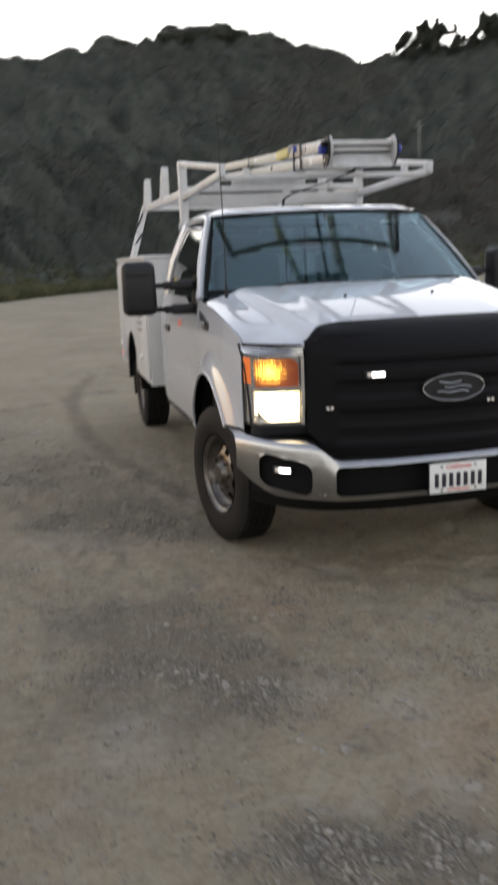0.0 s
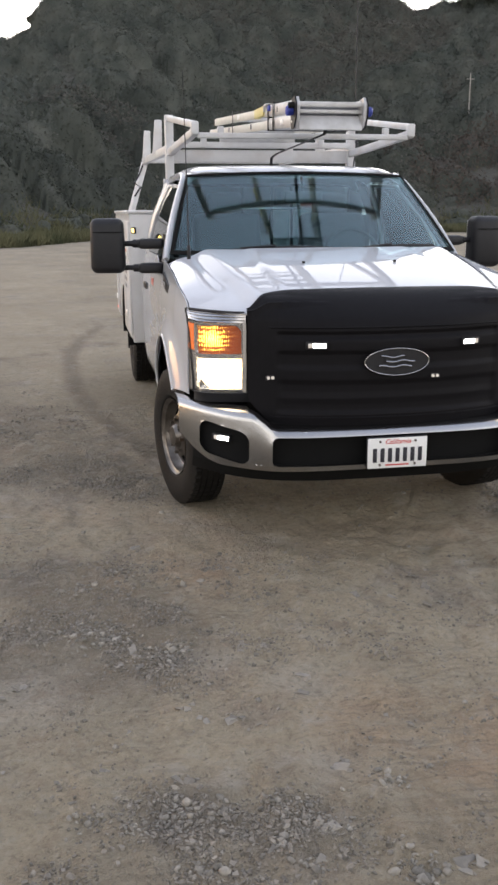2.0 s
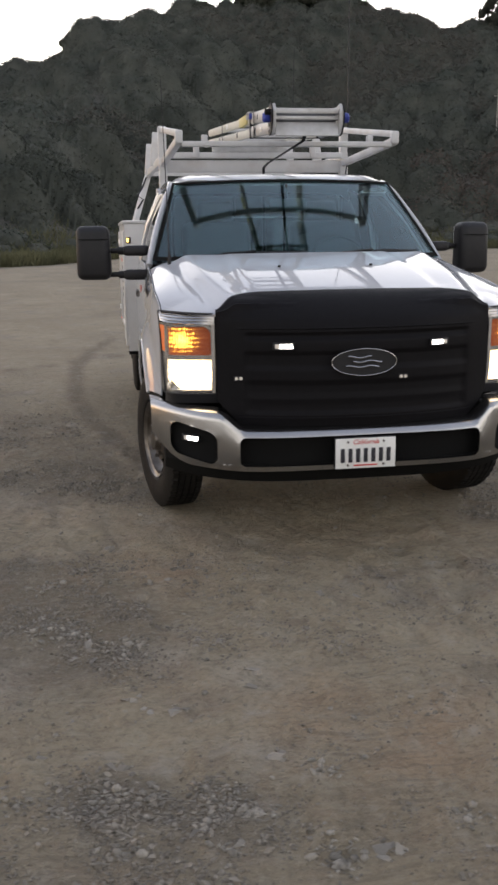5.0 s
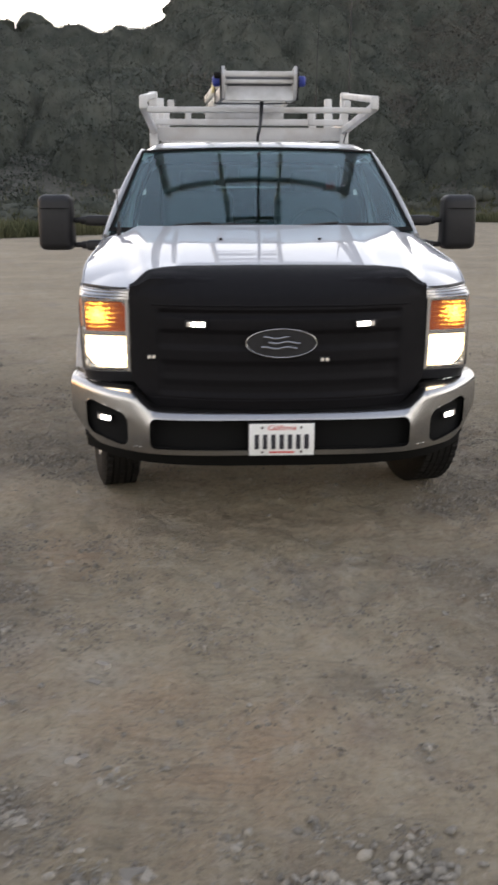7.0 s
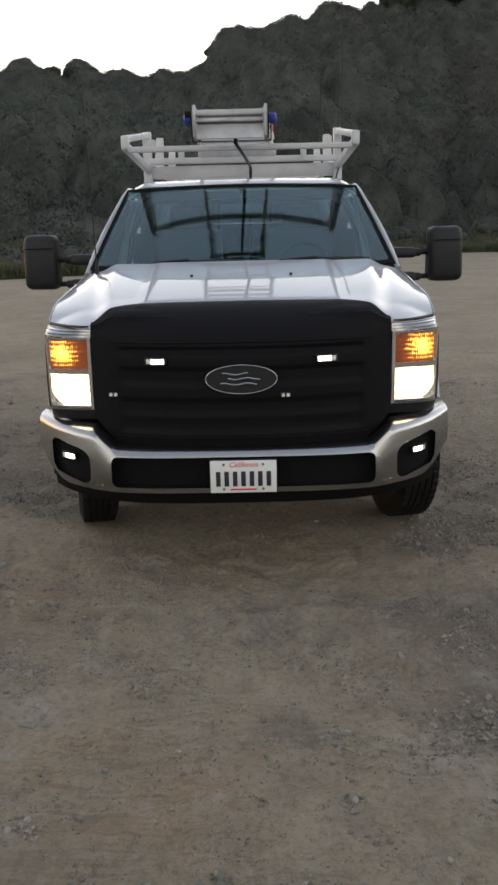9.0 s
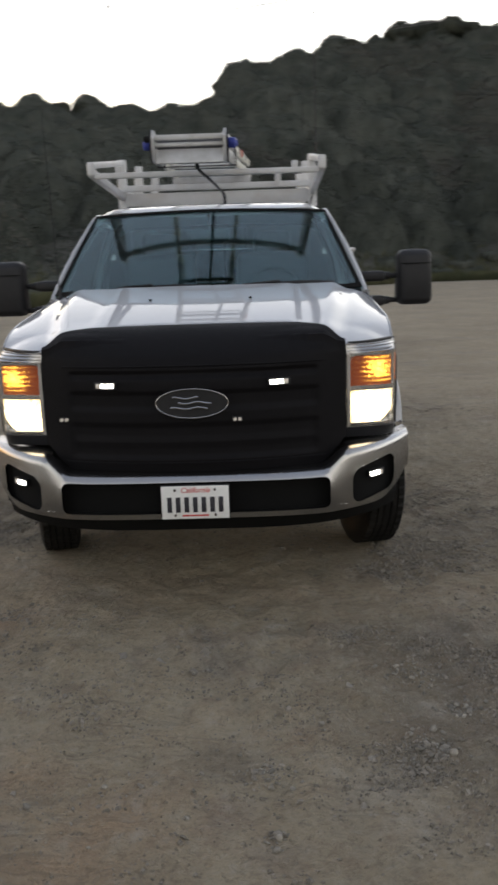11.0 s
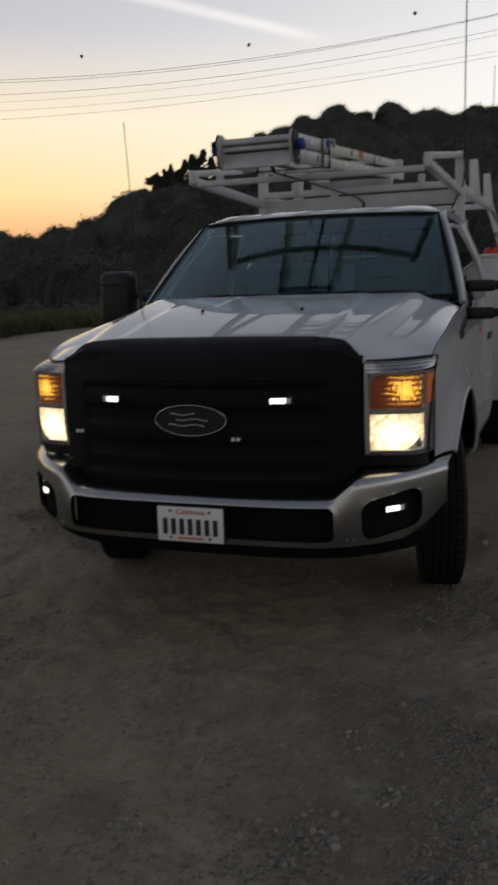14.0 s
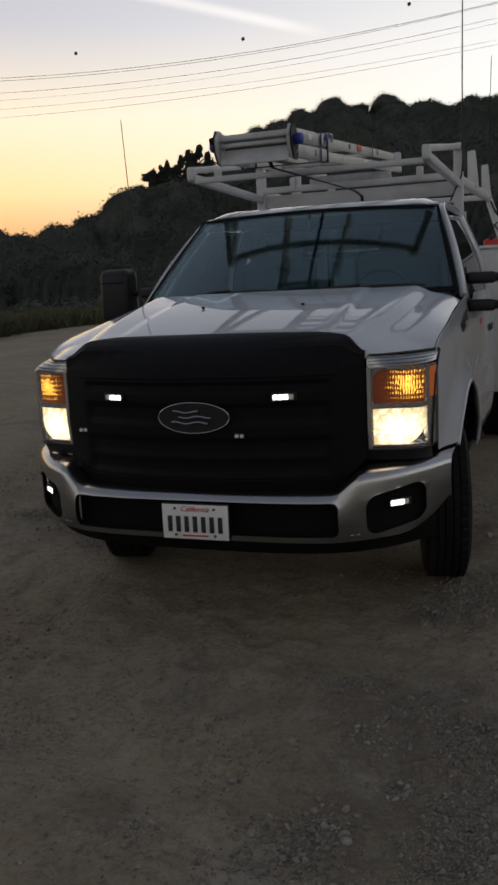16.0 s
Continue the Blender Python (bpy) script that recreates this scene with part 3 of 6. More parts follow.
    # drag marks
    mp = nt.nodes.new("ShaderNodeMapping")
    mp.inputs["Rotation"].default_value = (0, 0, radians(28))
    mp.inputs["Scale"].default_value = (3.0, 42, 1)
    nt.links.new(co.outputs["Object"], mp.inputs["Vector"])
    drag = nt.nodes.new("ShaderNodeTexNoise")
    drag.inputs["Scale"].default_value, drag.inputs["Detail"].default_value = 1.0, 4
    nt.links.new(mp.outputs[0], drag.inputs["Vector"])
    dirt = mixed(op("MULTIPLY", ranged(drag.outputs["Fac"], 0.50, 0.64), ranged(patch.outputs["Fac"], 0.52, 0.38, 0, 0.5)), dirt, (0.165, 0.138, 0.103))
    # small stones pressed into the surface, in three sizes
    height = op("MULTIPLY", fine.outputs["Fac"], 1.1)
    height = op("ADD", height, op("MULTIPLY", grit.outputs["Fac"], 0.30))
    height = op("ADD", height, op("MULTIPLY", drag.outputs["Fac"], 0.22))
    height = op("ADD", height, op("MULTIPLY", crumb.outputs["Fac"], 1.2))
    loose = op("ADD", ranged(mid.outputs["Fac"], 0.42, 0.66, 0.10, 0.42), op("MULTIPLY", mask("gravel"), 0.42))
    for scale, amount, rad in ((42, 0.9, 0.30), (85, 0.6, 0.36), (170, 0.35, 0.42)):
        vo = voronoi(scale)
        pick = nt.nodes.new("ShaderNodeSeparateColor")
        nt.links.new(vo.outputs["Color"], pick.inputs[0])
        here = op("LESS_THAN", pick.outputs[0], op("MULTIPLY", loose, 0.62))
        stone = op("MULTIPLY", ranged(vo.outputs["Distance"], rad, rad * 0.45), here)
        tint = mixed(pick.outputs[1], (0.20, 0.172, 0.138), (0.37, 0.335, 0.285))
        dirt = mixed(op("MULTIPLY", stone, 0.6), dirt, tint)
        height = op("MULTIPLY_ADD", stone, amount, height)
    scrub = mixed(mid.outputs["Fac"], (0.060, 0.062, 0.052), (0.085, 0.080, 0.065), 0.35, 0.65)
    at = nt.nodes.new("ShaderNodeAttribute")
    at.attribute_name = "scrub"
    col = mixed(at.outputs["Fac"], dirt, scrub)
    nt.links.new(col, b.inputs["Base Color"])
    bp = nt.nodes.new("ShaderNodeBump")
    bp.inputs["Strength"].default_value, bp.inputs["Distance"].default_value = 1.0, 0.020
    nt.links.new(height, bp.inputs["Height"])
    nt.links.new(bp.outputs[0], b.inputs["Normal"])
    return m


def build_ground():
    xs, ys = spread(-2.8, 2.8, 0.021, 2600, 1.08), spread(-3.0, 2.6, 0.021, 2600, 1.08)
    gx, gy = np.meshgrid(xs, ys)
    gz = terrain(gx, gy)
    far = np.clip((np.hypot(gx, gy) - 330) / 400, 0, 1)
    gz = gz * (1 - far) + far * 3.0
    nx, ny = len(xs), len(ys)
    co = np.stack([gx.ravel(), gy.ravel(), gz.ravel()], 1)
    i = (np.arange(ny - 1)[:, None] * nx + np.arange(nx - 1)[None, :]).ravel()
    faces = np.stack([i, i + 1, i + nx + 1, i + nx], 1)
    me = bpy.data.meshes.new("ground")
    me.vertices.add(len(co))
    me.vertices.foreach_set("co", co.ravel())
    me.loops.add(faces.size)
    me.loops.foreach_set("vertex_index", faces.ravel().astype(np.int32))
    me.polygons.add(len(faces))
    me.polygons.foreach_set("loop_start", np.arange(0, faces.size, 4, dtype=np.int32))
    me.update(calc_edges=True)
    me.polygons.foreach_set("use_smooth", np.ones(len(faces), bool))
    r, az = np.hypot(gx, gy + 3.6), np.degrees(np.arctan2(gx, gy + 3.6))
    edge = np.interp(az, EDGE[:, 0], EDGE[:, 1])
    at = me.attributes.new("scrub", "FLOAT", "POINT")
    at.data.foreach_set("value", np.clip((r - edge + 1.5 + 3 * fbm(gx / 2, gy / 2, 3)) / 3, 0, 1).ravel().astype(np.float32))
    for name, values in (("gravel", gravel_share(gx, gy)), ("track", track_share(gx, gy) * np.clip(0.85 + 0.6 * fbm(gx * 2, gy * 2, 9), 0, 1)), ("rust", blots(gx, gy, RUST, 131)), ("pale", blots(gx, gy, PALE, 141)), ("dark_blot", blots(gx, gy, DARK_BLOTS, 151)), ("swept", np.clip(1.3 - along(gx, gy, SWEPT) / 0.22, 0, 1))):
        at = me.attributes.new(name, "FLOAT", "POINT")
        at.data.foreach_set("value", values.ravel().astype(np.float32))
    me.materials.append(ground_material())
    ob = new("ground", me)
    return tagged(ob, "tan packed dirt lot with scattered gravel and hills behind", "ground", "", "structure")


build_ground()


# ---- the utility truck: nose towards -y, its middle on x = 0 ----
truck = thing("utility_truck", (0, 3.0, 0), "white regular-cab utility truck with black front cover, parked on dirt", "truck")
AXLE_F, AXLE_R, TYRE_R = 1.15, 4.95, 0.405


def clamp(v, lo=0.0, hi=1.0):
    return max(lo, min(hi, v))


def lerp(a, b, t):
    return a + (b - a) * t


def hood_front(x):
    a = abs(x)
    return 0.19 + 0.045 * (a / 0.7) ** 2 if a < 0.7 else 0.235 + 0.27 * ((a - 0.7) / 0.25) ** 1.6


def edge_z(y):
    return 1.235 + 0.17 * (y - 0.5) + 0.040 * math.sin(math.pi * clamp((y - 0.5) / 1.16) ** 0.48)


def smooth(t):
    t = clamp(t)
    return t * t * (3 - 2 * t)


def hood_z(x, y):
    """A raised centre with a soft step at its sides, and rounded shoulders over the fenders."""
    t, a = (y - 0.25) / 1.1, abs(x)
    zc = 1.305 + 0.262 * t - 0.06 * t * t
    e = lerp(0.665, 0.775, clamp(t))
    fade = clamp((y - 0.24) / 0.25)
    mid = zc - 0.012 * (a / 0.95) ** 2 - 0.006 * smooth((a - 0.47) / 0.045) * fade - 0.040 * smooth((a - e + 0.055) / 0.105)
    s = clamp((a - e) / (0.95 - e))
    return mid + (edge_z(y) - mid) * s ** 2.3


def body_x(y, z):
    """Half-width of the cab's side."""
    x = 0.985 - 0.035 * clamp((0.85 - y) / 0.4) ** 1.5
    x -= 0.03 * clamp((z - 1.12) / 0.25) ** 2 + 0.025 * clamp((0.75 - z) / 0.2)
    x -= 0.012 * math.exp(-((z - 0.98) / 0.03) ** 2) * clamp((y - 1.7) * 4)
    r = math.hypot(y - AXLE_F, z - 0.46)
    return x + 0.042 * math.exp(-((r - 0.57) / 0.075) ** 2)


def arch_z(y, c, cz, R, sill):
    d = R * R - (y - c) ** 2
    return max(sill, cz + math.sqrt(d)) if d > 0 else sill


def hood_surface(x, y):
    """The hood with its rolled front lip."""
    a, y0 = abs(x), hood_front(x)
    z0 = hood_z(x, y0)
    lip = lerp(z0 - 0.02, 1.236, clamp((a - 0.60) / 0.09))
    return hood_z(x, y) + (lip - z0) * math.exp(-max(0.0, y - y0) / (0.03 + 0.05 * clamp((a - 0.6) / 0.1)))


def cover_back(x):
    """How far back the front cover reaches over the hood."""
    return lerp(0.34, hood_front(x) + 0.02, clamp((abs(x) - 0.50) / 0.19) ** 1.6)


def hood():
    bm = bmesh.new()

    def f(u, v):
        x = lerp(-0.945, 0.945, u)
        y = lerp(hood_front(x), 1.30 + 0.13 * (abs(x) / 0.93) ** 3, v ** 1.25)
        tuck = 0.04 * clamp((cover_back(x) - 0.015 - y) / 0.03) * clamp((0.70 - abs(x)) / 0.012)
        return Vector((x / 0.945 * (body_x(y, edge_z(y)) - 0.004), y, hood_surface(x, y) - tuck))
    surf(bm, f, 96, 60, 0.010)
    h = part("hood", bm, PAINT, truck, "glossy white hood", 50)
    for x in (-0.263, 0.263):
        bm = bmesh.new()
        z = hood_z(x, 0.865)
        block(bm, (x, 0.865, z + 0.007), (0.016, 0.014, 0.012), None, 0.003)
        part("washer_nozzle", bm, PLASTIC, h, "small black washer nozzle")


def grille_y(x, z):
    a = abs(x)
    y = 0.055 + 0.172 * (a / 0.7) ** 2.4
    y += 0.05 * clamp((z - 1.08) / 0.14) ** 2 * (1 - 0.95 * (a / 0.7) ** 2) + 0.03 * clamp((0.78 - z) / 0.1) ** 2
    inner = clamp((0.57 - a) / 0.02) * clamp((z - 0.75) / 0.02) * clamp((1.155 - z) / 0.015)
    barred = max(clamp((0.044 - abs(z - 1.088)) / 0.02), clamp((0.048 - abs(z - 0.945)) / 0.024), 0.5 * clamp((0.03 - abs(z - 0.83)) / 0.03))
    return y + 0.016 * inner * (1 - 0.8 * barred)


def front_cover():
    """The black vinyl cover that hides the grille and folds over the hood's lip."""
    bm = bmesh.new()

    def f(u, v):
        x = lerp(-0.70, 0.70, u)
        a = abs(x)
        low = 0.685 + 0.13 * clamp((a - 0.57) / 0.13) ** 1.2
        if v < 0.75:
            z = lerp(low, 1.205, v / 0.75)
            return Vector((x, grille_y(x, z), z))
        t = (v - 0.75) / 0.25
        y0, yh = grille_y(x, 1.205), hood_front(x)
        yt = cover_back(x)
        y = lerp(y0, yt, t)
        z = lerp(1.205, hood_surface(x, yt) + 0.014, math.sin(t * math.pi / 2) ** 0.85)
        if y > yh - 0.008:
            z = max(z, hood_surface(x, max(y, yh)) + 0.014)
        return Vector((x, y, z))
    surf(bm, f, 96, 110, 0.006)
    c = part("front_cover", bm, VINYL, truck, "black vinyl grille cover", 60)
    # welted seams
    for z in (1.172, 0.735):
        bm = bmesh.new()
        rod(bm, [(lerp(-0.6, 0.6, k / 30), grille_y(lerp(-0.6, 0.6, k / 30), z) - 0.003, z) for k in range(31)], 0.004, 6)
        part("seam", bm, VINYL, c)
    return c


def ellipse_ring(bm, c, ax, az, r, lean, n=48, fill=False):
    pts = []
    for k in range(n):
        t = 2 * math.pi * k / n
        pts.append(Vector((c[0] + ax * math.cos(t), c[1] + lean * (ax * math.cos(t)) ** 2, c[2] + az * math.sin(t))))
    if fill:
        vs = [bm.verts.new(p) for p in pts]
        f = bm.faces.new(vs)
        bmesh.ops.solidify(bm, geom=[f], thickness=0.012)
        return
    rings = []
    for k in range(n):
        d = (pts[(k + 1) % n] - pts[k - 1]).normalized()
        y = Vector((0, -1, 0))
        x = d.cross(y).normalized()
        rings.append([bm.verts.new(pts[k] + r * (x * math.cos(a) + y * math.sin(a))) for a in [2 * math.pi * q / 8 for q in range(8)]])
    for k in range(n):
        a, b = rings[k], rings[(k + 1) % n]
        for q in range(8):
            bm.faces.new((a[q], a[(q + 1) % 8], b[(q + 1) % 8], b[q]))


def emblem():
    bm = bmesh.new()
    ellipse_ring(bm, (0, 0.045, 1.008), 0.162, 0.065, 0, 0.5, fill=True)
    e = part("emblem", bm, PLASTIC, truck, "dark oval emblem with chrome rim")
    bm = bmesh.new()
    ellipse_ring(bm, (0, 0.040, 1.008), 0.162, 0.065, 0.0032, 0.5)
    part("rim", bm, CHROME, e, "chrome oval rim")
    bm = bmesh.new()
    for z, x0, x1 in ((0.026, -0.085, 0.03), (0.004, -0.06, 0.085), (-0.020, -0.095, 0.07)):
        rod(bm, [(x, 0.034 + 0.5 * x * x, 1.008 + z + 0.004 * math.sin(x * 60)) for x in [lerp(x0, x1, k / 14) for k in range(15)]], 0.0042, 6)
    part("plain_mark", bm, CHROME, e, "plain chrome strokes")


def bumper_y(x):
    return 0.02 + 0.405 * (abs(x) / 1.012) ** 4.2


def bumper_top(x):
    a = abs(x)
    t = clamp((a - 0.57) / 0.14)
    return 0.683 + 0.085 * t * t * (3 - 2 * t) + 0.012 * clamp((a - 0.71) / 0.3)


def rounded_rect(px, pz, cx, cz, hx, hz, r):
    """Signed distance to a rounded rectangle and the way to its rim."""
    qx, qz = abs(px - cx) - hx + r, abs(pz - cz) - hz + r
    if qx > 0 and qz > 0:
        d = math.hypot(qx, qz)
        return d - r, (math.copysign(qx / d, px - cx), math.copysign(qz / d, pz - cz))
    if qx > qz:
        return qx - r, (math.copysign(1, px - cx), 0)
    return qz - r, (0, math.copysign(1, pz - cz))


HOLES = [(0.0, 0.582, 0.612, 0.072, 0.03), (0.825, 0.612, 0.108, 0.082, 0.045), (-0.825, 0.612, 0.108, 0.082, 0.045)]


def hole_shape(x, z, h):
    cx, cz, hx, hz, r = h
    if cx:
        z = z - 0.22 * (abs(x) - abs(cx))      # the fog pockets rise outwards
    return rounded_rect(x, z, cx, cz, hx, hz, r)


def bumper():
    bm = bmesh.new()
    nx = 150
    prof = [(0.16, 1.0, 0.012), (0.10, 1.0, 0.012), (0.05, 1.0, 0.008), (0.022, 1.0, 0.0), (0.006, 1.0, -0.012), (0.0, 1.0, -0.03)]
    zs = [k / 18 for k in range(1, 18)]
    rows = []
    for i in range(nx + 1):
        x = lerp(-1.020, 1.020, i / nx)
        y, top = bumper_y(x), bumper_top(x)
        bot = 0.478 + 0.02 * clamp((abs(x) - 0.6) / 0.4) + 0.11 * clamp((abs(x) - 0.83) / 0.178) ** 2
        col = [(y + dy, top + dz) for dy, _, dz in prof]
        for t in zs:
            z = lerp(top - 0.03, bot + 0.02, t)
            col.append((y + 0.012 * math.sin(t * math.pi) * -1, z))
        col += [(y + 0.008, bot + 0.006), (y + 0.03, bot), (y + 0.09, bot + 0.004)]
        rows.append([bm.verts.new((x, yy, zz)) for yy, zz in col])
    for a, b in zip(rows, rows[1:]):
        for j in range(len(a) - 1):
            bm.faces.new((a[j], b[j], b[j + 1], a[j + 1]))
    gone = []
    for f in bm.faces:
        c = f.calc_center_median()
        if any(hole_shape(c.x, c.z, h)[0] < 0 for h in HOLES) and c.y < bumper_y(c.x) + 0.006:
            gone.append(f)
    bmesh.ops.delete(bm, geom=gone, context="FACES")
    for v in bm.verts:
        if v.is_boundary and abs(v.co.x) < 1.0 and 0.5 < v.co.z < bumper_top(v.co.x) - 0.02:
            best = min((hole_shape(v.co.x, v.co.z, h) for h in HOLES), key=lambda q: abs(q[0]))
            if abs(best[0]) < 0.03:
                v.co.x -= best[0] * best[1][0]
                v.co.z -= best[0] * best[1][1]
    rim = [e for e in bm.edges if e.is_boundary and all(any(abs(hole_shape(v.co.x, v.co.z, h)[0]) < 0.012 for h in HOLES) and v.co.y < bumper_y(v.co.x) + 0.01 for v in e.verts)]
    out = bmesh.ops.extrude_edge_only(bm, edges=rim)
    for g in out["geom"]:
        if isinstance(g, bmesh.types.BMVert):
            g.co.y += 0.035
    b = part("front_bumper", bm, CHROME, truck, "dull chrome front bumper", 40)
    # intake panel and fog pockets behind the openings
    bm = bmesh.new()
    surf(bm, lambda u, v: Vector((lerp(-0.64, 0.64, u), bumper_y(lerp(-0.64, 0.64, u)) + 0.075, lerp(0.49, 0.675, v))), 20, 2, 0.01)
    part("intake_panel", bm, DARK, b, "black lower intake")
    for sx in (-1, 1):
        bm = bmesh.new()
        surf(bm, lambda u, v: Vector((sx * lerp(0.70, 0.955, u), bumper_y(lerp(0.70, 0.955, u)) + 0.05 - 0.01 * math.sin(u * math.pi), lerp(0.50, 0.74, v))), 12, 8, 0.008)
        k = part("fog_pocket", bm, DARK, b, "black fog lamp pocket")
        ang = math.atan2(bumper_y(0.88) - bumper_y(0.80), 0.08)
        m = Matrix.Rotation(ang * sx, 3, "Z")
        bm = bmesh.new()
        block(bm, (sx * 0.835, bumper_y(0.835) + 0.022, 0.632), (0.105, 0.02, 0.034), m, 0.004)
        part("light_bar_case", bm, PLASTIC, k)
        for q in range(4):
            bm = bmesh.new()
            block(bm, Vector((sx * 0.835, bumper_y(0.835) + 0.012, 0.632)) + m @ Vector(((q - 1.5) * 0.022, -0.004, 0)), (0.019, 0.008, 0.022), m, 0.003)
            part("led", bm, LEDWHITE if (q in (1, 2) or (q == 0) == (sx > 0)) else LEDDIM, k, "small white warning light")
    bm = bmesh.new()
    surf(bm, lambda u, v: Vector((lerp(-0.955, 0.955, u), bumper_y(lerp(-0.955, 0.955, u)) + 0.05 + 0.07 * v, lerp(0.50 + 0.05 * abs(lerp(-1, 1, u)) ** 6, 0.400 + 0.030 * abs(lerp(-1, 1, u)) ** 3, v))), 40, 4, 0.01)
    part("air_dam", bm, DARK, b, "black plastic air dam")
    # two small screws in the lower face
    for x in (0.66, 0.685, -0.66, -0.685):
        bm = bmesh.new()
        block(bm, (x, bumper_y(x) - 0.002, 0.515), (0.012, 0.006, 0.008), None, 0.002)
        part("screw", bm, CHROME, b)


def plate():
    bm = bmesh.new()
    block(bm, (0, 0.012, 0.566), (0.31, 0.012, 0.16), None, 0.004)
    h = part("plate_holder", bm, PLASTIC, truck, "black number plate holder")
    bm = bmesh.new()
    block(bm, (0, 0.002, 0.566), (0.303, 0.004, 0.151), None, 0.0018)
    p = part("number_plate", bm, PLATEWHITE, truck, "white number plate with dark characters")
    for k in range(7):
        bm = bmesh.new()
        block(bm, ((k - 3) * 0.0385, -0.0015, 0.556), (0.021, 0.003, 0.070), None, 0.001)
        part("character_bar", bm, INK, p, "plain dark bar")
    bm = bmesh.new()
    text = bpy.data.curves.new("heading", "FONT")
    text.body, text.size, text.align_x, text.extrude, text.shear = "California", 0.034, "CENTER", 0.001, 0.3
    carrier = bpy.data.objects.new("heading", text)
    me = bpy.data.meshes.new_from_object(carrier)
    bpy.data.objects.remove(carrier)
    bm.from_mesh(me)
    bmesh.ops.transform(bm, matrix=Matrix.Translation((0, -0.0012, 0.612)) @ Matrix.Rotation(radians(90), 4, "X"), verts=bm.verts)
    part("heading", bm, REDINK, p, "red script heading")
    bm = bmesh.new()
    block(bm, (0, -0.0015, 0.506), (0.12, 0.003, 0.007), None, 0.001)
    part("footer_bar", bm, REDINK, p)
    for x in (-0.09, 0.09):
        for z in (0.624, 0.508):
            bm = bmesh.new()
            rod(bm, [(x, 0.001, z), (x, -0.005, z)], 0.006, 10)
            part("bolt", bm, STEEL, p)


def lamp_y(a):
    s = clamp((a - 0.70) / 0.27)
    return 0.238 + 0.055 * s + 0.02 * s ** 3 + 0.21 * s ** 13


def headlamp(sx):
    def pt(a, z, off=0.0):
        return Vector((sx * a, lamp_y(a) + off + 0.03 * clamp((0.95 - z) / 0.1) * 0.5, z))

    def brow_pt(a, v, off=0.0):
        return Vector((sx * a, lerp(lamp_y(a) + 0.006, max(lamp_y(a), hood_front(a)) + 0.012, v) + off, 1.186 + 0.050 * v ** 0.75 + 0.012 * (a - 0.7) / 0.25 * (1 - v)))

    def panel(a0, a1, z0, z1, off, thick, nu=10, nv=6, top=lambda a: 0.0):
        bm = bmesh.new()
        surf(bm, lambda u, v: pt(lerp(a0, a1, u), lerp(z0, z1 + top(lerp(a0, a1, u)), v), off), nu, nv, thick)
        return bm
    h = part("headlamp", panel(0.705, 0.955, 0.845, 1.188, 0.05, 0.01, 24, 8), SILVER, truck, "lit headlamp with amber turn lamp above", 60)
    def low(u, v):
        a = lerp(0.721, 0.933, u)
        z0 = 0.862 + 0.085 * clamp((u - 0.60) / 0.40) ** 2.4
        return pt(a, lerp(z0, 1.012, v), 0.03)
    bm = bmesh.new()
    surf(bm, low, 14, 8, 0.012)
    part("lower_lamp", bm, MAINLAMP, h, "glowing white main lamp")
    part("turn_lamp", panel(0.722, 0.936, 1.036, 1.174, 0.036, 0.012, 20, 6, lambda a: -0.035 * abs((a - 0.829) / 0.107) ** 7), TURNLAMP, h, "glowing amber turn lamp")
    part("side_marker", panel(0.944, 0.960, 1.05, 1.178, 0.008, 0.012, 4, 6), AMBER, h, "amber side marker")
    for z0, z1 in ((1.014, 1.036), (0.846, 0.860), (1.176, 1.19)):
        part("bezel_bar", panel(0.712, 0.93, z0, z1, 0.012, 0.02, 12, 2), SILVER, h, "chrome bezel bar")
    for a0, a1 in ((0.703, 0.718), (0.936, 0.943)):
        part("bezel_post", panel(a0, a1, 0.85, 1.19, 0.01, 0.02, 2, 6), SILVER, h, "chrome bezel post")
    # dark rod painted in for the shade of the gap round the lamp
    bm = bmesh.new()
    rim = [brow_pt(lerp(0.703, 0.962, k / 16), 1.0) for k in range(17)] + [pt(lerp(0.962, 0.948, k / 6), lerp(1.20, 0.842, k / 6), -0.004) for k in range(1, 7)] + [pt(lerp(0.948, 0.703, k / 8), 0.842, -0.004) for k in range(1, 9)]
    rod(bm, rim, 0.005, 6)
    part("gap_outline", bm, PLASTIC, h, "thin dark outline drawn for the gap round the lamp")
    # shaded gap between hood and lamp, drawn as a dark rod
    bm = bmesh.new()
    rod(bm, [brow_pt(lerp(0.712, 0.958, k / 16), 1.0) + Vector((0, -0.007, 0.003)) for k in range(17)], 0.006, 6)
    part("hood_gap_line", bm, PLASTIC, h, "dark line drawn for the shaded gap under the hood's edge")
    part("bezel_flank", panel(0.943, 0.956, 0.85, 1.045, 0.010, 0.012, 4, 6), SILVER, h, "silver bezel flank")
    bm = bmesh.new()
    surf(bm, lambda u, v: brow_pt(lerp(0.705, 0.960, u), v), 16, 6, 0.012)
    part("brow", bm, CHROME, h, "clear ribbed upper strip", 60)
    for z in (1.196, 1.209, 1.222):
        bm = bmesh.new()
        rod(bm, [brow_pt(lerp(0.71, 0.952, k / 10), (z - 1.19) / 0.045) + Vector((0, -0.002, 0.002)) for k in range(11)], 0.0022, 5)
        part("rib", bm, CHROME, h, "thin moulded rib")
    part("lens", panel(0.703, 0.962, 0.842, 1.190, -0.004, 0.003, 24, 8), LENS, h, "clear plastic lens", 60)
    # unseen box added behind the lamp; blocks its light from the wheel
    bm = bmesh.new()
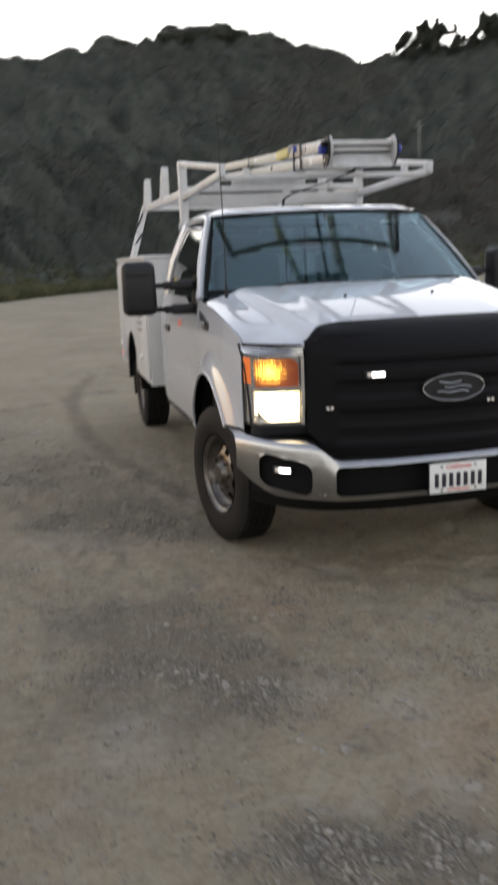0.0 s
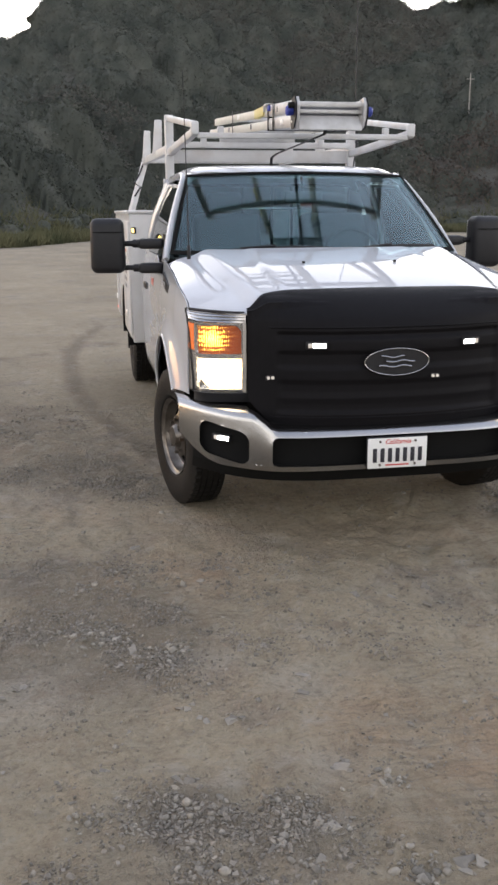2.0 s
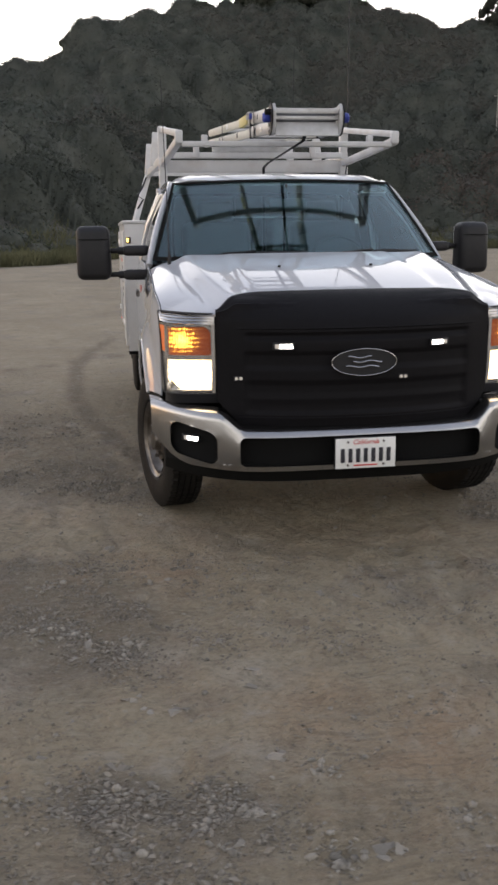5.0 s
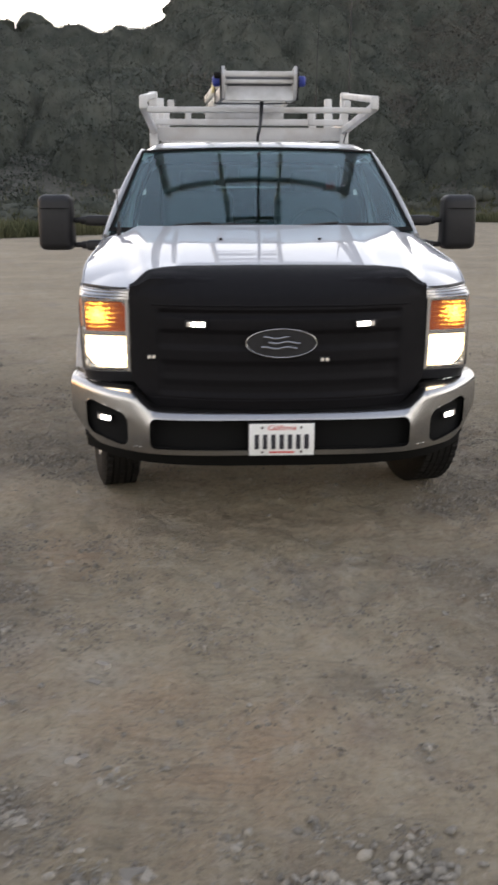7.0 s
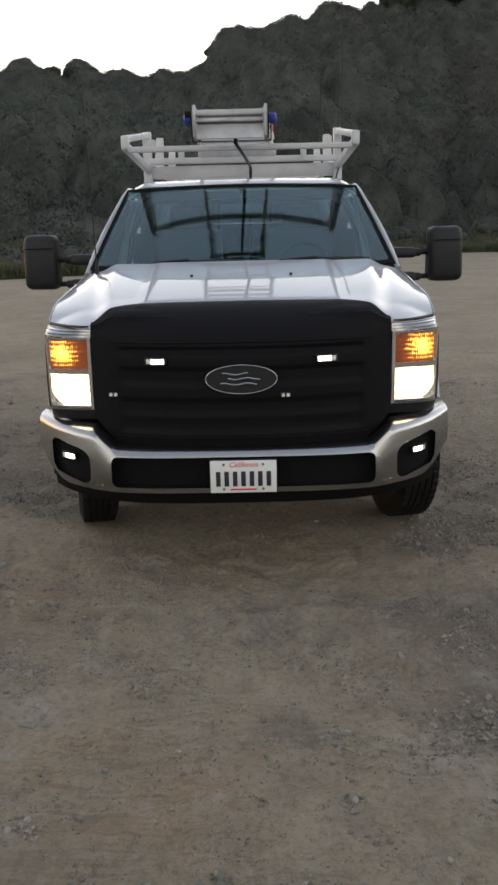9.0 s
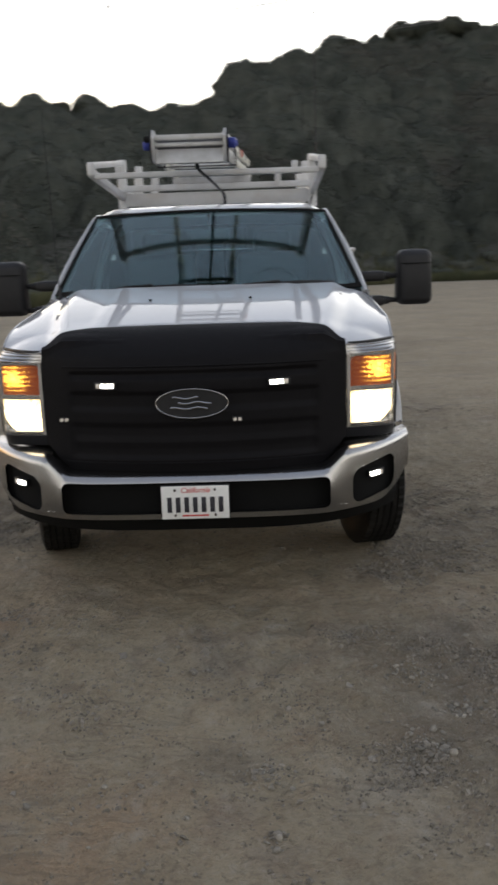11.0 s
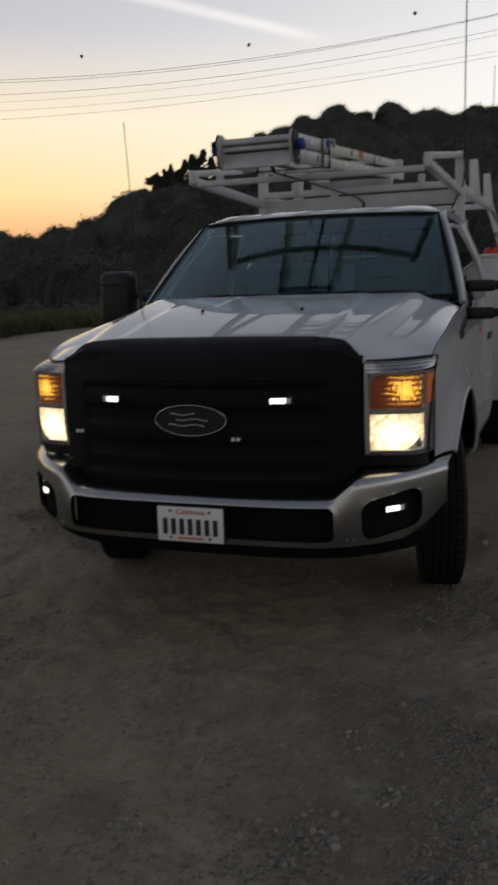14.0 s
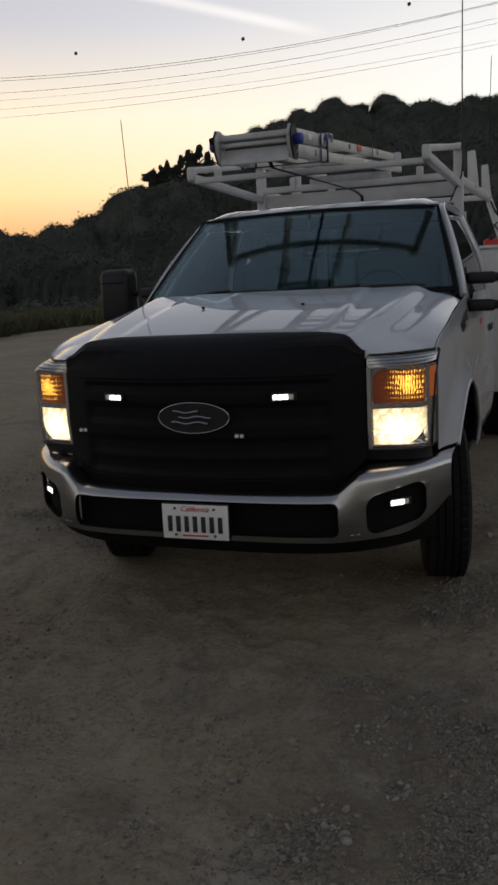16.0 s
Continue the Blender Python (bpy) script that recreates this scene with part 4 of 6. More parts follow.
    for z in (0.838, 1.180):
        surf(bm, lambda u, v: pt(lerp(0.70, 0.955, u), z, lerp(0.012, 0.075, v)), 10, 2, 0.004)
    for a in (0.70, 0.955):
        surf(bm, lambda u, v: pt(a, lerp(0.84, 1.18, u), lerp(0.012, 0.075, v)), 6, 2, 0.004)
    surf(bm, lambda u, v: pt(lerp(0.70, 0.955, u), lerp(0.836, 1.18, v), 0.078), 24, 4, 0.006)
    part("housing", bm, DARK, h, "black lamp housing")
    # black filler under the lamp
    bm = bmesh.new()
    surf(bm, lambda u, v: Vector((sx * lerp(0.68, 0.945, u), lamp_y(lerp(0.68, 0.945, u)) + 0.02 + 0.03 * v, lerp(0.845, 0.79, v))), 10, 3, 0.012)
    part("filler_strip", bm, PLASTIC, truck)


def side_panel(sx, name, y0, y1, zb, zt, n, rows, label, mat=PAINT, xf=body_x, dense=None):
    bm = bmesh.new()

    def f(u, v):
        y = lerp(y0, y1, u)
        z = lerp(zb(y), zt(y), v)
        return Vector((sx * xf(y, z), y, z))
    surf(bm, f, n, rows, -0.005)
    return part(name, bm, mat, truck, label, 50)


def cab_side(sx):
    arch = lambda y: max(arch_z(y, AXLE_F, 0.46, 0.56, 0.60), 0.80 if y < 0.69 else 0)
    fender = side_panel(sx, "fender", 0.50, 1.66, arch, edge_z, 60, 18, "white front fender")
    # badge on the fender
    bm = bmesh.new()
    surf(bm, lambda u, v: Vector((sx * (body_x(1.4, 1.3) + 0.012), lerp(1.23, 1.50, u), lerp(1.225, 1.30, v) + 0.06 * u)), 6, 3, 0.01)
    bd = part("fender_badge", bm, PLASTIC, fender, "black vent badge with plain marks")
    bm = bmesh.new()
    block(bm, (sx * (body_x(1.4, 1.3) + 0.020), 1.38, 1.293), (0.006, 0.15, 0.028), None, 0.002)
    part("plain_mark", bm, GREYINK, truck)
    # rolled lip round the wheel arch
    bm = bmesh.new()
    lip = []
    for k in range(25):
        a = lerp(0.30, math.pi - 0.62, k / 24)
        y, z = AXLE_F + 0.562 * math.cos(a), 0.46 + 0.562 * math.sin(a)
        lip.append((sx * (body_x(y, z) + 0.002), y, z))
    rod(bm, lip, 0.011, 7)
    part("arch_lip", bm, PAINT, fender, "rolled white arch lip", 60)
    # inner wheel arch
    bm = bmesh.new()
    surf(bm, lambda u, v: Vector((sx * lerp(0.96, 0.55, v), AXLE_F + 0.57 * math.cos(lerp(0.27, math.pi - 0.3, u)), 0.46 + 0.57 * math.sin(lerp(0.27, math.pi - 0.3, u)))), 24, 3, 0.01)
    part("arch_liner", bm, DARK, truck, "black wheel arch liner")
    belt = lambda y: lerp(1.33, 1.43, clamp((y - 1.85) / 0.25)) if y > 1.85 else 1.33
    door = side_panel(sx, "door", 1.672, 2.99, lambda y: 0.60, belt, 40, 16, "white cab door with red mark and grey lettering bars")
    # handle
    bm = bmesh.new()
    block(bm, (sx * 0.985, 2.82, 1.18), (0.03, 0.20, 0.05), None, 0.012)
    part("door_handle", bm, PLASTIC, door, "black door handle")
    # markings on the door
    xo = lambda z: sx * (body_x(2.4, z) + 0.003)
    bm = bmesh.new()
    surf(bm, lambda u, v: Vector((xo(1.2), lerp(2.20, 2.34, u), lerp(1.08, 1.27, v))), 2, 3, 0.003)
    part("red_mark", bm, REDLOGO, door, "plain red mark")
    bm = bmesh.new()
    surf(bm, lambda u, v: Vector((xo(1.2), lerp(2.37, 2.60, u), lerp(1.12, 1.19, v))), 2, 3, 0.003)
    part("red_mark", bm, REDLOGO, door)
    for k in range(5):
        bm = bmesh.new()
        z = 1.02 - k * 0.055
        surf(bm, lambda u, v: Vector((sx * (body_x(2.4, z) + 0.003), lerp(2.22, 2.58 - 0.05 * (k % 2), u), lerp(z, z + 0.026, v))), 2, 1, 0.003)
        part("lettering_bar", bm, GREYINK, door, "plain grey bar")
    corner = side_panel(sx, "cab_corner", 3.002, 3.20, lambda y: 0.60, lambda y: 1.43, 6, 14, "white cab corner")
    # rocker
    bm = bmesh.new()
    bar(bm, (sx * 0.93, 1.68, 0.585), (sx * 0.93, 3.18, 0.585), 0.08, 0.05, 0.01)
    part("rocker", bm, PLASTIC, truck)
    # pillars and roof rail in one frame
    A0, A1 = Vector((sx * 0.946, 1.625, 1.42)), Vector((sx * 0.762, 2.185, 1.915))
    R1, B0 = Vector((sx * 0.762, 2.90, 1.945)), Vector((sx * 0.935, 3.08, 1.40))
    bm = bmesh.new()
    pts = [A0 + (A1 - A0) * t + Vector((sx * 0.014, -0.022, 0)) * math.sin(t * math.pi) + Vector((sx * 0.006, -0.014, 0.004)) for t in [k / 12 for k in range(12)]]
    C = A1 + Vector((sx * -0.004, 0.01, 0.02))
    pts += [lerp(lerp(pts[-1], C, t), lerp(C, C + Vector((0, 0.12, 0.012)), t), t) for t in (0.25, 0.5, 0.75)]
    pts += [C + Vector((0, 0.12, 0.012)), lerp(A1, R1, 0.6) + Vector((sx * 0.004, 0, 0.014)), R1, R1 + Vector((sx * 0.01, 0.1, -0.03))]
    sweep(bm, pts, 0.036, 0.05, (sx * 0.85, -0.5, 0.15))
    part("pillar_and_rail", bm, PAINT, truck, "white windshield pillar running into the roof rail", 60)
    bm = bmesh.new()
    sweep(bm, [p + Vector((sx * -0.030, 0.034, -0.006)) for p in pts[:12]], 0.03, 0.05, (sx * 0.85, -0.5, 0.15))
    part("pillar_trim", bm, DASH, truck, "dark inner pillar trim", 60)
    bm = bmesh.new()
    sweep(bm, [R1 + Vector((sx * 0.01, 0.08, -0.02)), lerp(R1, B0, 0.5) + Vector((sx * 0.03, 0.07, 0)), B0 + Vector((0, 0.02, 0))], 0.17, 0.06, (0, 1, 0))
    part("b_pillar", bm, PAINT, truck, "", 60)
    bm = bmesh.new()
    sweep(bm, [R1 + Vector((sx * -0.035, 0.06, -0.03)), lerp(R1, B0, 0.5) + Vector((sx * -0.005, 0.05, 0)), B0 + Vector((sx * -0.035, 0.0, 0))], 0.20, 0.03, (0, 1, 0))
    part("pillar_trim", bm, DASH, truck, "dark inner pillar trim", 60)
    bm = bmesh.new()
    block(bm, (sx * 0.90, 2.34, 1.02), (0.03, 1.28, 0.76), None, 0.012)
    part("door_card", bm, DASH, truck, "dark inner door card")
    # door frame and glass
    bm = bmesh.new()
    F = [A0 + Vector((sx * -0.008, 0.15, 0.02)), A1 + Vector((sx * 0.014, 0.10, -0.04)), R1 + Vector((sx * 0.02, -0.02, -0.045)), B0 + Vector((sx * 0.012, -0.10, 0.06))]
    sweep(bm, [F[0], lerp(F[0], F[1], 0.5) + Vector((sx * .015, -.02, 0)), F[1], lerp(F[1], F[2], .5), F[2], lerp(F[2], F[3], .5) + Vector((sx * .02, 0.02, 0)), F[3]], 0.024, 0.03, (1, 0, 0))
    part("window_frame", bm, PAINT, door, "", 60)
    bm = bmesh.new()

    def gl(u, v):
        lo = lerp(F[0] + Vector((0, 0.02, -0.05)), F[3] + Vector((0, 0, -0.04)), u)
        hi = lerp(F[1], F[2], u)
        return lerp(lo, hi, v) + Vector((sx * 0.022 * math.sin(v * math.pi), 0, 0))
    surf(bm, gl, 8, 8, 0.004)
    part("side_window", bm, SIDEGLASS, door, "dark tinted side glass")
    # black mirror sail and belt strip
    bm = bmesh.new()
    vs = [bm.verts.new((sx * 0.955, 1.66, 1.31)), bm.verts.new((sx * 0.955, 1.95, 1.33)), bm.verts.new((sx * 0.93, 1.93, 1.58)), bm.verts.new((sx * 0.925, 1.80, 1.56))]
    f = bm.faces.new(vs)
    bmesh.ops.solidify(bm, geom=[f], thickness=0.03)
    part("mirror_sail", bm, PLASTIC, door, "black mirror base")
    # tow mirror
    bm = bmesh.new()
    turn = Matrix.Rotation(sx * 0.10, 3, "Z")
    block(bm, (sx * 1.290, 1.93, 1.502), (0.216, 0.15, 0.344), turn, 0.046, 5, None)
    for v in bm.verts:      # the housing bulges forward and narrows a little to the top
        k = clamp((v.co.z - 1.33) / 0.344)
        v.co.x = sx * (1.290 + (sx * v.co.x - 1.290) * (1.03 - 0.06 * k))
        if v.co.y < 1.93:
            v.co.y -= 0.022 * math.sin(k * math.pi)
    mi = part("tow_mirror", bm, PLASTIC, truck, "large black telescoping tow mirror", 50)
    bm = bmesh.new()
    block(bm, (sx * 1.284, 2.007, 1.502), (0.18, 0.006, 0.29), Matrix.Rotation(sx * 0.10, 3, "Z"), 0.002)
    part("mirror_glass", bm, BRIGHT, mi, "mirror glass")
    bm = bmesh.new()
    block(bm, (sx * 1.290, 1.836, 1.588), (0.190, 0.006, 0.005), turn, 0.001)
    part("seam", bm, DARK, mi, "thin dark seam")
    for z, r in ((1.515, 0.018), (1.362, 0.017)):
        bm = bmesh.new()
        rod(bm, [(sx * 0.94, 1.86, z + 0.005), (sx * 1.19, 1.93, z)], r, 10)
        block(bm, (sx * 1.015, 1.87, z), (0.165, 0.10, 0.066), Matrix.Rotation(sx * 0.2, 3, "Z"), 0.022, 3)
        rod(bm, [(sx * 1.085, 1.895, z), (sx * 1.13, 1.907, z)], r + 0.008, 12)
        part("mirror_arm", bm, PLASTIC, mi, "black mirror arm")


def roof_z(x, y):
    a = abs(x)
    z = 1.952 + 0.082 * (1 - math.exp(-(y - 2.06) / 0.16)) - 0.012 * (a / 0.7) ** 2
    z -= 0.07 * clamp((a - 0.60) / 0.17) ** 2.2 + 0.10 * clamp((y - 2.98) / 0.2) ** 2
    return z


def ws_point(u, v):
    """The windshield, u across, v up."""
    w = lerp(0.93, 0.75, v)
    x = lerp(-w, w, u)
    k = (abs(x) / w) ** 2
    y = lerp(1.33, 2.05, v) + lerp(0.26, 0.10, v) * k - 0.02 * math.sin(v * math.pi)
    z = lerp(1.455, 1.965, v) - 0.018 * k * v
    return Vector((x, y, z))


def cab():
    bm = bmesh.new()
    surf(bm, lambda u, v: Vector((lerp(-0.765, 0.765, u), lerp(2.06 + 0.09 * (abs(2 * u - 1)) ** 2, 3.19, v), roof_z(lerp(-0.765, 0.765, u), lerp(2.06 + 0.09 * (abs(2 * u - 1)) ** 2, 3.19, v)))), 36, 30, 0.03)
    part("roof", bm, PAINT, truck, "white cab roof", 50)
    bm = bmesh.new()
    surf(bm, ws_point, 30, 18, 0.005)
    w = part("windshield", bm, WINDSHIELD, truck, "tinted windshield", 60)
    # black band round the glass
    for n, (u0, u1, v0, v1) in enumerate(((0.0, 0.011, 0.0, 1.0), (0.989, 1.0, 0.0, 1.0), (0.011, 0.989, 0.97, 1.0), (0.011, 0.989, 0.0, 0.045))):
        bm = bmesh.new()
        surf(bm, lambda u, v: ws_point(lerp(u0, u1, u), lerp(v0, v1, v)) + Vector((0, -0.006, 0.004)), 4 if n < 2 else 30, 18 if n < 2 else 2, 0.004)
        part("glass_band", bm, DARK, w, "black ceramic edge band", 60)
    # cowl and wipers
    bm = bmesh.new()
    surf(bm, lambda u, v: Vector((lerp(-0.9, 0.9, u), lerp(1.25, 1.40, v) + lerp(0.12, 0.26, v) * abs(2 * u - 1) ** 2.5, 1.460 + 0.012 * v - 0.035 * abs(2 * u - 1) ** 2)), 24, 3, 0.012)
    part("cowl", bm, PLASTIC, truck, "black cowl grille")
    for x0, x1 in ((-0.62, 0.02), (0.1, 0.74)):
        bm = bmesh.new()
        p0, p1 = ws_point((x0 / 0.9 + 1) / 2, 0.02) + Vector((0, -0.02, 0.012)), ws_point((x1 / 0.9 + 1) / 2, 0.055) + Vector((0, -0.02, 0.012))
        sweep(bm, [p0, lerp(p0, p1, 0.3) + Vector((0, -0.008, 0.012)), lerp(p0, p1, 0.7) + Vector((0, -0.008, 0.012)), p1], 0.018, 0.012, (0, 0.5, 1))
        rod(bm, [p0 + Vector((0.2, -0.05, -0.02)), p0 + Vector((0.12, -0.03, 0.02)), lerp(p0, p1, 0.5) + Vector((0, -0.02, 0.024))], 0.009, 6)
        part("wiper", bm, PLASTIC, truck, "black wiper")
    # rear wall with a sliding window
    bm = bmesh.new()
    for a, b, c, d in ((-0.93, 0.93, 0.62, 1.43), (-0.80, 0.80, 1.90, 1.96), (-0.85, -0.70, 1.43, 1.68), (0.70, 0.85, 1.43, 1.68), (-0.785, -0.70, 1.68, 1.90), (0.70, 0.785, 1.68, 1.90)):
        block(bm, ((a + b) / 2, 3.19, (c + d) / 2), (b - a, 0.04, d - c), None, 0.006)
    rw = part("rear_wall", bm, PAINT, truck, "cab rear wall")
    bm = bmesh.new()
    for a, b, c, d in ((-0.90, 0.90, 0.70, 1.432), (-0.78, 0.78, 1.898, 1.95), (-0.87, -0.698, 1.432, 1.68), (0.698, 0.87, 1.432, 1.68), (-0.80, -0.698, 1.68, 1.898), (0.698, 0.80, 1.68, 1.898)):
        block(bm, ((a + b) / 2, 3.158, (c + d) / 2), (b - a, 0.012, d - c), None, 0.003)
    part("rear_trim", bm, DASH, rw, "dark inner trim of the rear wall")
    for x in (-0.68, -0.19, 0.05, 0.21, 0.68):
        bm = bmesh.new()
        bar(bm, (x, 3.145, 1.43), (x, 3.145, 1.90), 0.035 if abs(x) > 0.1 else 0.02, 0.02, 0.004)
        part("window_post", bm, PLASTIC, rw, "black slider post")
    bm = bmesh.new()
    bar(bm, (-0.34, 3.12, 1.735), (0.36, 3.12, 1.735), 0.02, 0.013, 0.003)
    part("window_rail", bm, SILVER, rw, "bright slider window rail")
    bm = bmesh.new()
    block(bm, (0, 3.185, 1.665), (1.40, 0.005, 0.47))
    part("rear_window", bm, REARGLASS, rw, "rear sliding window")
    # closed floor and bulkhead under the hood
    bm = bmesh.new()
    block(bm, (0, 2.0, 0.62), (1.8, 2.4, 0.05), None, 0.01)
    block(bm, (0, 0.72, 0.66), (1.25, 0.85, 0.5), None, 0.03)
    # two unseen slabs, added to keep the ground underneath in shade
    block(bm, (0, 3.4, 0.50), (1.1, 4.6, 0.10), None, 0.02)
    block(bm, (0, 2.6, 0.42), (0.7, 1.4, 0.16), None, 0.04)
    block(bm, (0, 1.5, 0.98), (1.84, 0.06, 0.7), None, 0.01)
    part("underbody_light_block", bm, DARK, truck)
    # frame rails
    for sx in (-1, 1):
        bm = bmesh.new()
        bar(bm, (sx * 0.43, 0.35, 0.56), (sx * 0.43, 5.7, 0.60), 0.08, 0.16, 0.01)
        part("frame_rail", bm, PLASTIC, truck)
    for y, z in ((AXLE_F, 0.40), (AXLE_R, 0.47)):
        bm = bmesh.new()
        rod(bm, [(-0.8, y, z), (0.8, y, z)], 0.05, 12)
        part("axle", bm, PLASTIC, truck)


def interior():
    bm = bmesh.new()
    surf(bm, lambda u, v: Vector((lerp(-0.86, 0.86, u), lerp(1.42, 1.85, v) + 0.18 * abs(2 * u - 1) ** 2.5, 1.43 + 0.05 * math.sin(v * 2.6) - 0.02 * abs(2 * u - 1))), 20, 8, 0.03)
    block(bm, (0, 1.86, 1.30), (1.7, 0.12, 0.25), None, 0.04, 3)
    part("dashboard", bm, DASH, truck, "dark dashboard")
    for x in (-0.40, 0.40):
        bm = bmesh.new()
        block(bm, (x, 2.62, 1.42), (0.50, 0.16, 0.56), Matrix.Rotation(-0.18, 3, "X"), 0.06, 4)
        block(bm, (x, 2.72, 1.765), (0.26, 0.10, 0.16), Matrix.Rotation(-0.1, 3, "X"), 0.04, 3)
        block(bm, (x, 2.40, 1.10), (0.52, 0.52, 0.16), None, 0.05, 3)
        part("seat", bm, CLOTH, truck, "grey cloth seat with head restraint")
    bm = bmesh.new()
    m = Matrix.Rotation(radians(62), 4, "X")
    m.translation = Vector((0.40, 2.08, 1.42))
    rings = []
    for k in range(28):
        t = 2 * math.pi * k / 28
        c = Vector((0.19 * math.cos(t), 0.19 * math.sin(t), 0))
        d = Vector((math.cos(t), math.sin(t), 0))
        rings.append([bm.verts.new(m @ (c + d * 0.015 * math.cos(a) + Vector((0, 0, 0.015 * math.sin(a))))) for a in [2 * math.pi * q / 6 for q in range(6)]])
    for k in range(28):
        for q in range(6):
            bm.faces.new((rings[k][q], rings[k][(q + 1) % 6], rings[(k + 1) % 28][(q + 1) % 6], rings[(k + 1) % 28][q]))
    block(bm, m @ Vector((0, 0, 0)), (0.34, 0.05, 0.05), m.to_3x3(), 0.01)
    part("steering_wheel", bm, DASH, truck, "black steering wheel")
    bm = bmesh.new()
    block(bm, (0.0, 1.93, 1.80), (0.26, 0.03, 0.075), None, 0.012, 3)
    rod(bm, [(0, 1.94, 1.83), (0, 1.99, 1.93)], 0.01, 8)
    part("rear_view_mirror", bm, DASH, truck, "dark rear-view mirror")


def tyre_and_rim(c, turn, sx, wide=1.0):
    m = Matrix.Translation(c) @ Matrix.Rotation(turn, 4, "Z")
    R = TYRE_R
    prof = [(0.225, -0.095), (0.245, -0.112), (0.30, -0.124), (0.345, -0.122), (0.375, -0.112), (R - 0.012, -0.103)]
    n = 192
    for k, w in enumerate((-0.098, -0.063, -0.055, -0.025, -0.017, 0.017, 0.025, 0.055, 0.063, 0.098)):
        prof.append((R, w))
        if k in (1, 3, 5, 7):
            prof += [(R - 0.015, w + 0.0002), (R - 0.015, w + 0.0058)]
    prof += [(R - 0.012, 0.103), (0.375, 0.112), (0.345, 0.122), (0.30, 0.124), (0.245, 0.112), (0.225, 0.095)]
    prof = [(rad, al * wide) for rad, al in prof]
    bm = bmesh.new()
    rings = lathe(bm, prof, n, m)
    # tread blocks: cross cuts in the ribs
    inv = m.inverted()
    for i, (rad, al) in enumerate(prof):
        if rad >= R - 0.001:
            for k in range(n):
                cut = 0.965 if abs(al) > 0.06 else 0.993
                if (k + (2 if abs(al) < 0.06 else 0)) % 4 == 0:
                    p = inv @ rings[i][k].co
                    p.y *= cut
                    p.z *= cut
                    rings[i][k].co = m @ p
    w = part("wheel", bm, RUBBER, truck, "dusty black tyre", 25)
    bm = bmesh.new()
    s = sx
    disc = [(0.228, s * 0.098), (0.222, s * 0.088), (0.208, s * 0.080), (0.200, s * 0.045), (0.182, s * 0.030), (0.172, s * 0.034), (0.125, s * 0.062), (0.115, s * 0.066), (0.075, s * 0.070), (0.066, s * 0.085), (0.055, s * 0.10), (0.0001, s * 0.103)]
    lathe(bm, disc, 48, m, skip=lambda i, k: i == 5 and k % 6 in (1, 2, 3))
    lathe(bm, [(0.222, -s * 0.09), (0.205, -s * 0.08), (0.200, s * 0.04)], 48, m)
    r = part("rim", bm, STEEL, w, "dull steel rim", 40)
    for k in range(8):
        t = 2 * math.pi * k / 8
        bm = bmesh.new()
        rod(bm, [m @ Vector((s * 0.064, 0.098 * math.cos(t), 0.098 * math.sin(t))), m @ Vector((s * 0.09, 0.098 * math.cos(t), 0.098 * math.sin(t)))], 0.011, 6)
        part("lug_nut", bm, STEEL, w)
    bm = bmesh.new()
    lathe(bm, [(0.19, s * 0.01), (0.0001, s * 0.01)], 24, m)
    part("brake_disc", bm, DARK, w)


hood()
front_cover()
emblem()
bumper()
plate()
for sx in (-1, 1):
    headlamp(sx)
    cab_side(sx)
cab()
interior()
STEER = radians(12)
for sx in (-1, 1):
    tyre_and_rim(Vector((sx * 0.888, AXLE_F, TYRE_R + 0.017)), STEER, sx, 0.90)
    tyre_and_rim(Vector((sx * 0.87, AXLE_R, TYRE_R + 0.065)), 0, sx)
# warning lights sewn into the cover
for sx in (-1, 1):
    x = sx * 0.39
    y = grille_y(x, 1.09) - 0.008
    m = Matrix.Rotation(math.atan2(grille_y(abs(x) + .05, 1.09) - grille_y(abs(x) - .05, 1.09), 0.1) * sx, 3, "Z")
    bm = bmesh.new()
    block(bm, (x, y, 1.09), (0.105, 0.016, 0.036), m, 0.004)
    k = part("warning_light", bm, PLASTIC, truck, "small amber warning light in black case")
    for q in range(4):
        bm = bmesh.new()
        block(bm, Vector((x, y - 0.008, 1.09)) + m @ Vector(((q - 1.5) * 0.022, 0, 0)), (0.019, 0.008, 0.022), m, 0.003)
        part("led", bm, LEDWHITE if (q in (1, 2) or (q == 3) == (sx < 0)) else LEDDIM, k)
for x in (-0.60, 0.20):
    y = grille_y(x, 0.93) - 0.006
    bm = bmesh.new()
    block(bm, (x, y + 0.002, 0.93), (0.046, 0.01, 0.022), None, 0.003)
    k = part("sensor_light", bm, PLASTIC, truck, "small twin amber light")
    for q in (-0.011, 0.011):
        bm = bmesh.new()
        rod(bm, [(x + q, y, 0.93), (x + q, y - 0.008, 0.93)], 0.008, 10)
        part("led", bm, LEDDIM, k)


